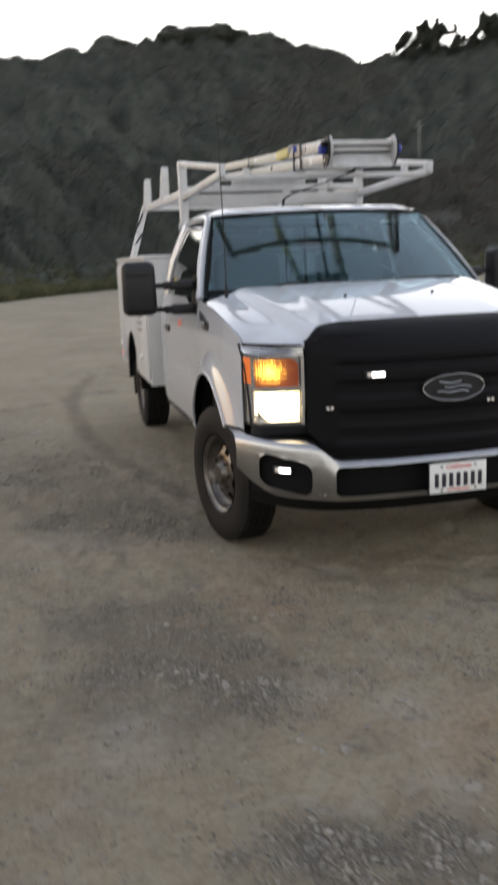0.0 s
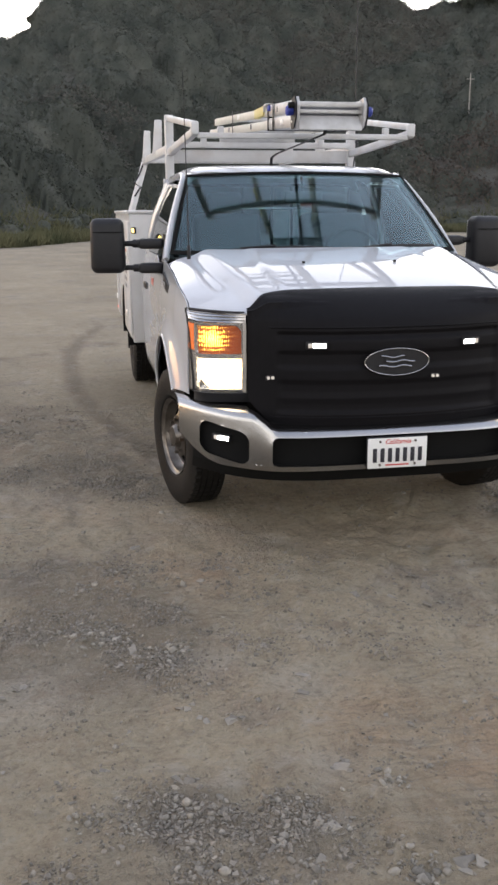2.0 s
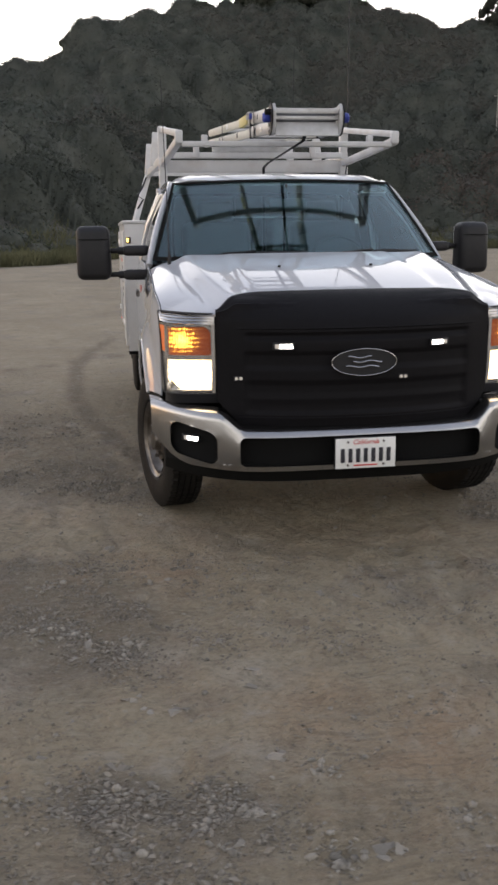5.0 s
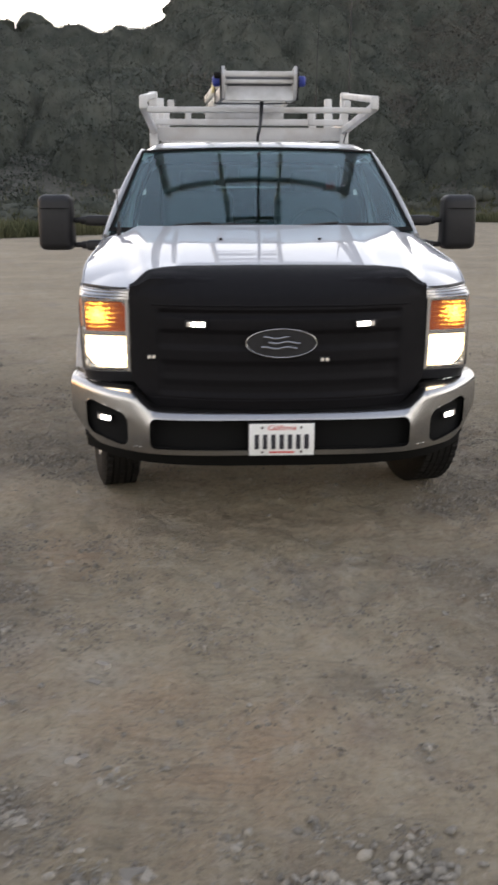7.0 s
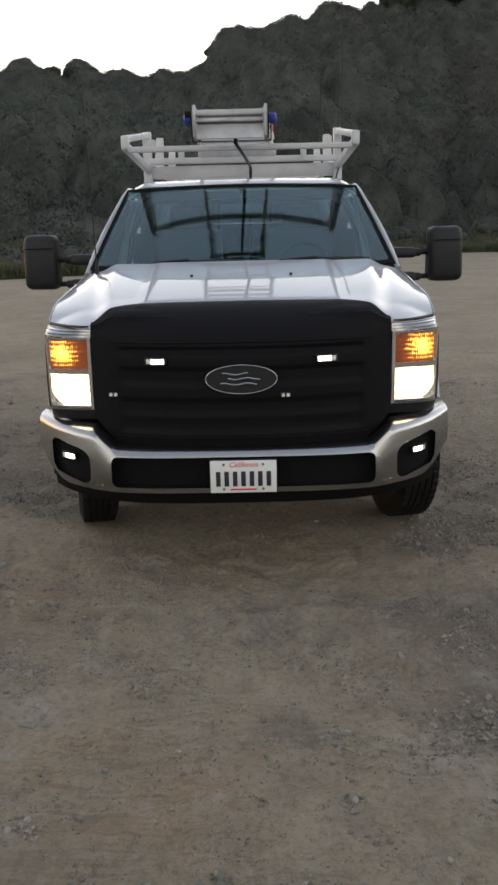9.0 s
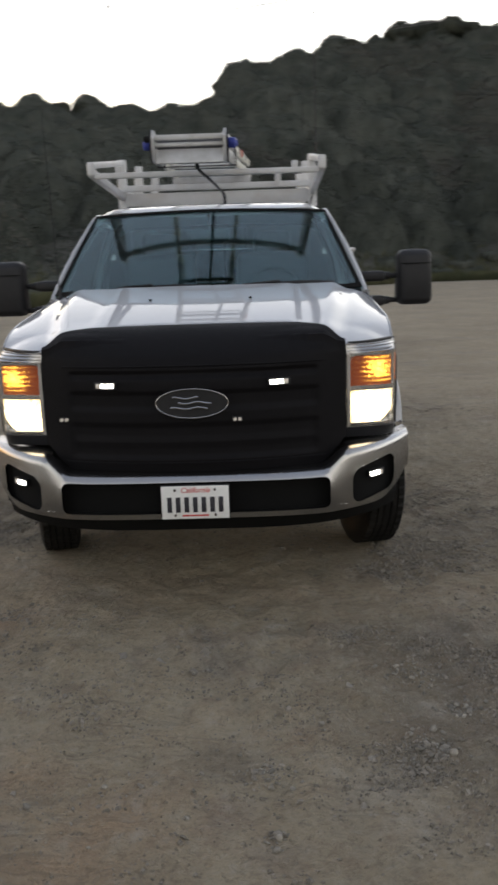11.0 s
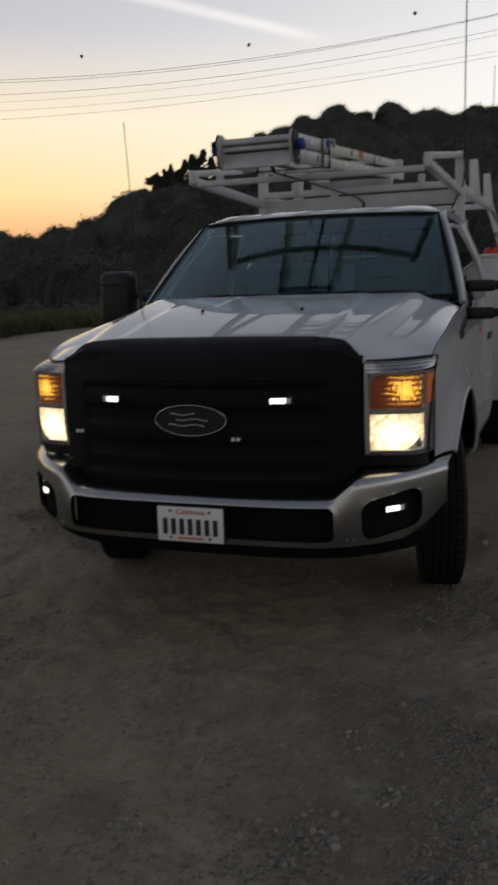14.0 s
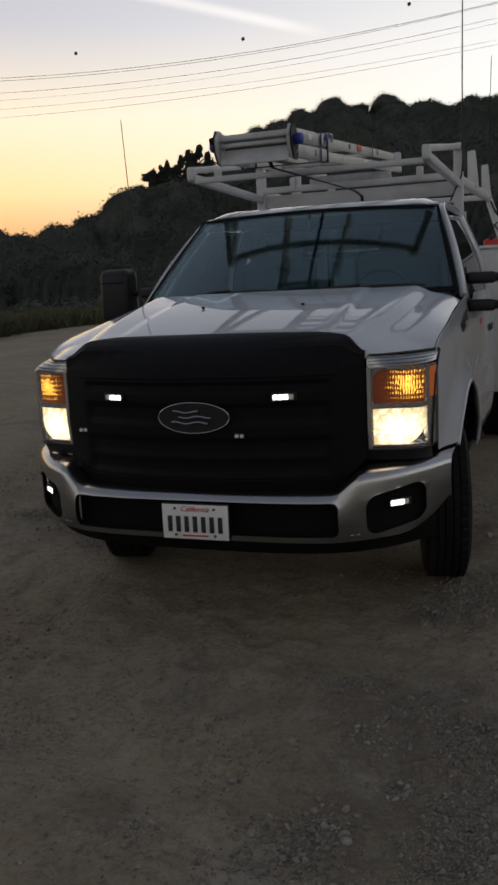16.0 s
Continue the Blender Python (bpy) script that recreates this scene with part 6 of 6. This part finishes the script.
def leaf_cloud(n, lumps, size, seed, core=True):
    """A bush of unit radius: lumpy inner boughs under n leaf sprays. Gives corners and triangles."""
    g = np.random.default_rng(seed)
    c = g.normal(size=(lumps, 3))
    c /= np.linalg.norm(c, axis=1)[:, None]
    c *= g.uniform(0.2, 0.62, (lumps, 1))
    c[:, 2] = np.abs(c[:, 2]) * 0.55 + 0.05
    rad = g.uniform(0.38, 0.58, lumps) if core else g.uniform(0.28, 0.5, lumps)
    k = g.integers(0, lumps, n)
    d = g.normal(size=(n, 3))
    d /= np.linalg.norm(d, axis=1)[:, None]
    d[:, 2] = np.where(d[:, 2] < -0.1, -d[:, 2], d[:, 2])
    p = c[k] + d * (rad[k] * (g.uniform(0.84, 1.10, n) if core else g.uniform(0.5, 1.08, n)))[:, None]
    t = np.cross(d, g.normal(size=(n, 3)))
    t /= np.linalg.norm(t, axis=1)[:, None]
    nrm = d + g.normal(size=(n, 3)) * (0.38 if core else 0.7)
    b = np.cross(nrm, t)
    b /= np.linalg.norm(b, axis=1)[:, None]
    s = (size * g.uniform(0.5, 1.4, n))[:, None]
    V = [np.stack([p - t * s, p + t * s - b * s * 0.4, p + b * s * 1.2], 1).reshape(-1, 3)]
    F = [np.arange(3 * n).reshape(-1, 3)]
    if core:
        for q in range(lumps):
            F.append(ICO_F + len(np.concatenate(V)))
            V.append(c[q] + ICO_V * rad[q] * 0.93 * g.uniform(0.85, 1.05, (12, 1)))
    return np.concatenate(V), np.concatenate(F)


def tri_mesh(name, V, F, mat):
    me = bpy.data.meshes.new(name)
    me.vertices.add(len(V))
    me.vertices.foreach_set("co", np.asarray(V, np.float32).ravel())
    me.loops.add(F.size)
    me.loops.foreach_set("vertex_index", F.ravel().astype(np.int32))
    me.polygons.add(len(F))
    me.polygons.foreach_set("loop_start", np.arange(0, F.size, 3, dtype=np.int32))
    me.update(calc_edges=True)
    me.polygons.foreach_set("use_smooth", np.ones(len(F), bool))
    me.materials.append(mat)
    return me


CLUMPS = [leaf_cloud(340, 7, 0.075, 40 + s) for s in range(9)]


def scatter_clumps(name, spots, mat, label, category):
    """spots: x, y, z, radius, height factor. All the clumps in one mesh."""
    V, F, n = [], [], 0
    for k, (x, y, z, r, h) in enumerate(spots):
        v, f = CLUMPS[k % len(CLUMPS)]
        a = rng.uniform(0, 6.28)
        m = np.array([[math.cos(a) * r, -math.sin(a) * r, 0], [math.sin(a) * r, math.cos(a) * r, 0], [0, 0, r * h]])
        V.append(v @ m.T + (x, y, z))
        F.append(f + n)
        n += len(v)
    return tagged(new(name, tri_mesh(name, np.concatenate(V), np.concatenate(F), mat)), label, category, "", "stuff")


def leaf_carpet(name, P, N, size, mat, label, category):
    """Loose leaf sprays lying along a canopy: places P, outward directions N."""
    n = len(P)
    d = N + rng.normal(size=(n, 3)) * 0.45
    t = np.cross(d, rng.normal(size=(n, 3)))
    t /= np.linalg.norm(t, axis=1)[:, None]
    b = np.cross(d, t)
    b /= np.linalg.norm(b, axis=1)[:, None]
    s = (size * rng.uniform(0.5, 1.5, n))[:, None]
    V = np.stack([P - t * s, P + t * s - b * s * 0.4, P + b * s * 1.2], 1).reshape(-1, 3)
    return tagged(new(name, tri_mesh(name, V, np.arange(3 * n).reshape(-1, 3), mat)), label, category, "", "stuff")


def hillside():
    """One rolling canopy of round crowns over the slopes, under a carpet of leaves."""
    az = np.radians(np.arange(-40, 33.01, 0.2))
    f = np.linspace(0, 1, 118)
    edge = np.interp(np.degrees(az), EDGE[:, 0], EDGE[:, 1]) + 5.5
    r = edge[:, None] + (156 - edge)[:, None] * f[None]
    x, y = r * np.sin(az)[:, None], r * np.cos(az)[:, None] - 3.6
    deg = np.degrees(az)[:, None] + 0 * r
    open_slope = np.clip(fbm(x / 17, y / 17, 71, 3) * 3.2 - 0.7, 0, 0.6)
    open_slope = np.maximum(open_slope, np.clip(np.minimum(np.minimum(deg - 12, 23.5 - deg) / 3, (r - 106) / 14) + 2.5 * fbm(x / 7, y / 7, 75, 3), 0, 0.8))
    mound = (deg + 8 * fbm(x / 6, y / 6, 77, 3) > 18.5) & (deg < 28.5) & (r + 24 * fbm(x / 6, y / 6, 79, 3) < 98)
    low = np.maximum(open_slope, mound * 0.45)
    z = terrain(x, y) - 0.25
    lift = np.zeros(r.shape)
    for _ in range(1500):
        a = rng.uniform(-0.71, 0.585)
        e = float(np.interp(math.degrees(a), EDGE[:, 0], EDGE[:, 1])) + 5
        d = math.sqrt(rng.uniform(e ** 2, 157 ** 2))
        R = rng.uniform(1.2, 3.0) * (0.7 if d < e + 9 else 1.0)
        h = R * rng.uniform(0.85, 1.35)
        cx, cy = d * math.sin(a), d * math.cos(a) - 3.6
        i0, i1 = np.searchsorted(az, (a - 1.2 * R / d, a + 1.2 * R / d))
        if i1 <= i0:
            continue
        q = 1 - ((x[i0:i1] - cx) ** 2 + (y[i0:i1] - cy) ** 2) / R ** 2
        lift[i0:i1] = np.maximum(lift[i0:i1], h * np.sqrt(np.clip(q, 0, 1)))
    foot = np.clip(f * 14, 0, 1)[None]
    z = z + (lift * (1 - 0.6 * low) + fbm(x * 0.9, y * 0.9, 73, 3) * 0.7) * foot - 0.5 * (1 - foot)
    P = np.stack([x, y, z], 2)
    na, nr = r.shape
    i = (np.arange(na - 1)[:, None] * nr + np.arange(nr - 1)[None]).ravel()
    F = np.concatenate([np.stack([i, i + 1, i + nr + 1], 1), np.stack([i, i + nr + 1, i + nr], 1)])[:, ::-1]
    # ragged band at the foot that gets the tone without painted haze
    foot_band = r + 30 * fbm(x / 9, y / 9, 83, 3) < edge[:, None] + 24
    me = tri_mesh("hillside_woods", P.reshape(-1, 3), F, LEAF)
    me.materials.append(LEAF_BELOW_HAZE)
    me.polygons.foreach_set("material_index", foot_band.ravel()[F[:, 0]].astype(np.int32))
    canopy = new("hillside_woods", me)
    tagged(canopy, "dark dense oak scrub covering the hills", "woods", "", "stuff")
    n = 900000
    ia = rng.integers(0, na - 1, n)
    ir = (nr - 1) * np.sqrt(rng.uniform(0.1, 1, n))
    ir = np.clip((ir - (nr - 1) * 0.316) / 0.684, 0, nr - 2).astype(int)
    du, dv = P[ia + 1, ir] - P[ia, ir], P[ia, ir + 1] - P[ia, ir]
    N = np.cross(du, dv)
    N /= np.linalg.norm(N, axis=1)[:, None]
    N *= np.sign(N[:, 2:])
    Q = P[ia, ir] + du * rng.uniform(0, 1, (n, 1)) + dv * rng.uniform(0, 1, (n, 1)) + N * rng.gamma(2.0, 0.10, (n, 1))
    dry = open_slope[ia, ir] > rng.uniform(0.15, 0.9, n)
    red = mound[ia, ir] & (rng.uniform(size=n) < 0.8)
    dark = foot_band[ia, ir] & ~dry & ~red
    green = ~dry & ~red & ~dark
    leaf_carpet("scrub_leaves", Q[green], N[green], 0.100, LEAF, "small dull green leaves of the oak scrub", "leaves")
    leaf_carpet("leaves_below_haze", Q[dark], N[dark], 0.090, LEAF_BELOW_HAZE, "leaves at the foot of the hills, darker to set off the haze painted above", "leaves")
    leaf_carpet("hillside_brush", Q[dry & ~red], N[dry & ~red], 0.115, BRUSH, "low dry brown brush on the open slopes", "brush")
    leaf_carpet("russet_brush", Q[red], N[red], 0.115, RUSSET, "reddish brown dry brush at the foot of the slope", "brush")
    spots = []
    for _ in range(420):       # scrub along the crest
        a, d = rng.uniform(-40, 32), rng.uniform(143, 152)
        cx, cy = d * math.sin(radians(a)), d * math.cos(radians(a)) - 3.6
        s = rng.uniform(1.2, 2.4) * (0.35 if 15.3 < a < 22 else 1.0)
        spots.append((cx, cy, float(terrain(cx, cy)) - 0.2 * s, s, rng.uniform(0.8, 1.15)))
    scatter_clumps("crest_scrub", spots, LEAF, "dark rounded scrub along the crest of the hills", "scrub")


hillside()


def crown_tree(az, r, height, width, seed, airy=False):
    """A tree on the ridge: trunk, limbs and a crown of leaf sprays."""
    g = np.random.default_rng(seed)
    x, y = r * math.sin(radians(az)), r * math.cos(radians(az)) - 3.6
    z = float(terrain(x, y)) - (1.0 if airy else 0.34 * height)
    t = thing("tree", (x, y, z), "tall bushy dark tree in a ridge grove" if airy else "rounded dark oak tree on the ridge", "tree", "trees on the ridge")
    bm = bmesh.new()
    o = Vector((x, y, z))
    top = o + Vector((0.2 * width * g.uniform(-1, 1), 0, height * (0.8 if airy else 0.6)))
    rod(bm, [o, o.lerp(top, 0.35) + Vector((0.1, 0, 0)), o.lerp(top, 0.7), top], 0.035 * height, 7, 0.008 * height)
    tips = []
    for k in range(14 if airy else 11):
        f = g.uniform(0.06, 0.95) if airy else g.uniform(0.12, 0.9)
        a = g.uniform(0, 6.28)
        b0 = o.lerp(top, f)
        L = width * 0.5 * (1.15 - f * 0.6)
        tip = b0 + Vector((L * math.cos(a), L * math.sin(a), L * g.uniform(0.3, 0.9)))
        rod(bm, [b0, b0.lerp(tip, 0.5) + Vector((0, 0, 0.05 * L)), tip], 0.012 * height, 5, 0.004 * height)
        tips.append((tip, f))
    part("trunk", bm, BARK, t, "grey trunk and limbs")
    V, F, n = [], [], 0
    tips += [(top, 0.9), (top + Vector((0, 0, 0.1 * height)), 1.0)]
    for k, (tip, f0) in enumerate(tips):
        v, f = leaf_cloud(620 if airy else 420, 6, 0.10 if airy else 0.075, seed * 31 + k, core=not airy)
        s = (0.40 - 0.22 * f0 if airy else 0.36) * width * g.uniform(0.8, 1.2)
        F.append(f + n)
        n += len(v)
        V.append(v * (s, s, s * (2.4 if airy else 0.9)) + np.array(tip) - (0, 0, s * 0.4))
    ob = new("crown", tri_mesh("crown", np.concatenate(V) - np.array(o), np.concatenate(F), TREELEAF))
    ob.parent = t
    ob["label"] = "crown of small dark leaves"


# bearing, height, width
OAKS = ((-12.6, 2.6, 4.6), (-10.4, 3.9, 5.0), (-8.3, 2.8, 4.6), (-4.8, 3.6, 3.6), (-2.2, 3.4, 3.6), (-1.2, 5.2, 5.5), (0.3, 4.4, 5.5), (2.0, 3.8, 4.5), (4.0, 3.8, 4.0), (5.7, 3.8, 4.5), (8.8, 6.2, 5.0), (9.8, 6.8, 6.0), (10.9, 6.8, 6.5), (12.0, 6.0, 6.0), (13.2, 5.4, 4.5), (14.9, 4.4, 3.2), (-29.9, 4.6, 3.2), (-27.4, 4.4, 3.6))
GROVE = ((-25.4, 6.2, 4.2), (-24.8, 7.2, 4.4), (-24.2, 7.8, 4.4), (-23.6, 7.6, 4.2), (-23.0, 7.0, 4.0), (-22.4, 8.2, 4.4), (-21.8, 8.6, 4.4), (22.6, 6.6, 3.4), (23.4, 7.6, 3.6), (24.1, 8.2, 3.8), (24.8, 8.8, 3.8), (25.6, 7.2, 3.4), (27.4, 7.6, 4.6), (28.3, 8.0, 5.0), (29.2, 7.3, 5.0))
for k, (az, h, w) in enumerate(OAKS):
    crown_tree(az, 149.0 + k % 3, h, w, 100 + k)
for k, (az, h, w) in enumerate(GROVE):
    crown_tree(az, 147.0 + k % 2, h, w, 140 + k, True)

# a slim utility pole on the slope
POLE = material("weathered_pole", (0.30, 0.28, 0.25), 0.9, 0.0, 5, 0.2)
px, py = 40.5, 90.8
pz = float(terrain(px, py))
pole = thing("utility_pole", (px, py, pz), "slim pale utility pole on the wooded slope", "pole")
bm = bmesh.new()
rod(bm, [(px, py, pz - 0.5), (px, py, pz + 6.3)], 0.09, 8, 0.06)
part("shaft", bm, POLE, pole)
bm = bmesh.new()
bar(bm, (px - 0.45, py, pz + 5.7), (px + 0.45, py, pz + 5.7), 0.07, 0.08, 0.01)
part("crossarm", bm, POLE, pole)


# ---- grass along the lot's edge ----
def verge():
    V, F = [], []
    n = 0
    for _ in range(22000):
        az = rng.uniform(-46, 38)
        edge = float(np.interp(az, EDGE[:, 0], EDGE[:, 1]))
        r = edge - 0.6 + rng.gamma(2.0, 1.8)
        x, y = r * math.sin(radians(az)), r * math.cos(radians(az)) - 3.6
        z = float(terrain(x, y)) - 0.02
        for b in range(4):
            a, h, l = rng.uniform(0, 6.28), rng.uniform(0.2, 0.8), rng.uniform(0.05, 0.4)
            w = 0.014 + 0.016 * rng.uniform()
            dx, dy = math.cos(a), math.sin(a)
            ox, oy = rng.uniform(-0.2, 0.2, 2)
            V += [(x + ox - dy * w, y + oy + dx * w, z), (x + ox + dy * w, y + oy - dx * w, z), (x + ox + dx * l * 0.4 + dy * w * 0.7, y + oy + dy * l * 0.4 - dx * w * 0.7, z + h * 0.6), (x + ox + dx * l, y + oy + dy * l, z + h)]
            F.append((n, n + 1, n + 2, n + 3))
            n += 4
    mesh_object("verge_grass", V, F, GRASS, "tall green and straw grass along the lot's edge", "grass", "stuff")
    spots = []
    for _ in range(150):
        az = rng.uniform(-44, 36)
        r = float(np.interp(az, EDGE[:, 0], EDGE[:, 1])) + rng.uniform(3, 9)
        x, y = r * math.sin(radians(az)), r * math.cos(radians(az)) - 3.6
        spots.append((x, y, float(terrain(x, y)) - 0.1, rng.uniform(0.7, 1.5), rng.uniform(0.7, 1.1)))
    scatter_clumps("verge_shrubs", spots, LEAF, "low dark green shrubs behind the grass", "shrubs")


verge()


# ---- loose gravel on the lot ----
def rocks(name, x, y, s, flat, sink, mat, label, category, seed, worn=False):
    """Loose stones, all in one mesh: boxes with every corner knocked about, or worn round ones."""
    g = np.random.default_rng(seed)
    n = len(x)
    base = np.array([(a, b, c) for c in (-1, 1) for b in (-1, 1) for a in (-1, 1)], float) * (0.8, 0.8, 0.7)
    base[4:, :2] *= 0.72
    tri = np.array([(0, 2, 3), (0, 3, 1), (4, 5, 7), (4, 7, 6), (0, 1, 5), (0, 5, 4), (2, 6, 7), (2, 7, 3), (0, 4, 6), (0, 6, 2), (1, 3, 7), (1, 7, 5)])
    if worn:
        base, tri = ICO_V, ICO_F
    c = len(base)
    p = base[None] + g.uniform(-0.34, 0.34, (n, c, 3)) * (0.4 if worn else 1.0)
    p *= g.uniform(0.65, 1.3, (n, 1, 3)) * (1, 1, flat)
    p *= s[:, None, None]
    t = g.normal(0, 0.25, (n, 2))
    p[:, :, 2] += p[:, :, 0] * t[:, :1] + p[:, :, 1] * t[:, 1:]
    a = g.uniform(0, 6.28, n)
    V = np.empty((n, c, 3))
    V[:, :, 0] = p[:, :, 0] * np.cos(a)[:, None] - p[:, :, 1] * np.sin(a)[:, None] + x[:, None]
    V[:, :, 1] = p[:, :, 0] * np.sin(a)[:, None] + p[:, :, 1] * np.cos(a)[:, None] + y[:, None]
    V[:, :, 2] = p[:, :, 2] + (terrain(x, y) + s * sink)[:, None]
    F = (tri[None] + (np.arange(n) * c)[:, None, None]).reshape(-1, 3)
    me = tri_mesh(name, V.reshape(-1, 3), F, mat)
    me.polygons.foreach_set("use_smooth", np.full(len(F), worn))
    return tagged(new(name, me), label, category, "", "stuff")


STONE = material("gravel_stone", (0.190, 0.168, 0.138), 0.9, 0.0, 40, 0.25, random_object=0.36, bump=0.3, bump_scale=200)
PEBBLE = material("worn_pebble", (0.205, 0.186, 0.155), 0.8, 0.0, 40, 0.2, random_object=0.42, bump=0.25, bump_scale=160)
SLATE = material("dull_grey_rock", (0.190, 0.172, 0.146), 0.85, 0.0, 25, 0.3, random_object=0.3, bump=0.4, bump_scale=120, stain=(0.30, 0.25, 0.18), stain_scale=14, stain_amount=0.6)


def gravel():
    n = 46000
    m = n * 9
    x = rng.uniform(-3.4, 3.4, m)
    y = -3.2 + rng.gamma(1.45, 1.9, m)
    clump = np.clip(0.30 + 2.6 * fbm(x * 5, y * 5, 91, 3) + 1.2 * fbm(x * 1.7, y * 1.7, 95, 2), 0.02, 1)
    keep = (y < 9) & (rng.uniform(size=m) < gravel_share(x, y) * clump)
    x, y = x[keep][:n], y[keep][:n]
    near = np.clip((y + 3.2) / 3, 0, 1)
    s = (0.0020 + 0.0018 * near) + 0.0015 * rng.pareto(2.1, len(x))
    s = np.clip(s, 0.0020, 0.0092) * (1 + 0.4 * np.clip(fbm(x * 1.3, y * 1.3, 97, 2) * 3, 0, 1))
    rocks("gravel", x, y, s, 0.75, 0.2, STONE, "loose grey and tan gravel scattered over dirt", "gravel", 12)
    # heaps of larger pebbles, and single ones strewn about
    x, y = rng.uniform(-2.2, 1.8, 260), rng.uniform(-2.6, 1.5, 260)
    for cx, cy, r in PEBBLES:
        k = int(90 * (r / 0.10) ** 1.4)
        x, y = np.append(x, rng.normal(cx, r * 0.55, k)), np.append(y, rng.normal(cy, r * 0.5, k))
    s = np.clip(0.0045 + 0.0030 * rng.pareto(2.0, len(x)), 0.0045, 0.016)
    for cx, cy, r in HEAP:
        k = int(40 * (r / 0.1) ** 1.4)
        x, y = np.append(x, rng.normal(cx, r * 0.6, k)), np.append(y, rng.normal(cy, r * 0.5, k))
        s = np.append(s, rng.uniform(0.010, 0.023, k))
    rocks("pebbles", x, y, s, 0.68, 0.10, PEBBLE, "worn round grey pebbles lying in heaps on dirt", "pebbles", 14, True)
    # flat rock faces breaking through the packed dirt
    m = 2600
    x, y = rng.uniform(-3.0, 3.0, m), rng.uniform(-2.9, 3.0, m)
    keep = rng.uniform(size=m) < 0.10 + 0.5 * np.clip(fbm(x * 1.1, y * 1.1, 44, 3) * 3, 0, 1)
    keep &= (along(x, y, SWEPT) > 0.4) & (np.hypot(np.abs(x) - 0.87, y - 1.12) > 0.35)
    x, y = x[keep], y[keep]
    s = np.clip(0.009 + 0.007 * rng.pareto(2.4, len(x)), 0.009, 0.036)
    for cx, cy, r in SLATES:
        x, y = np.append(x, rng.normal(cx, r * 0.8, 4)), np.append(y, rng.normal(cy, r * 0.6, 4))
        s = np.append(s, r * rng.uniform(0.3, 0.8, 4))
    rocks("embedded_rocks", x, y, s, 0.26, -0.10, SLATE, "dull grey rock faces bedded in packed dirt", "rocks", 13)


gravel()
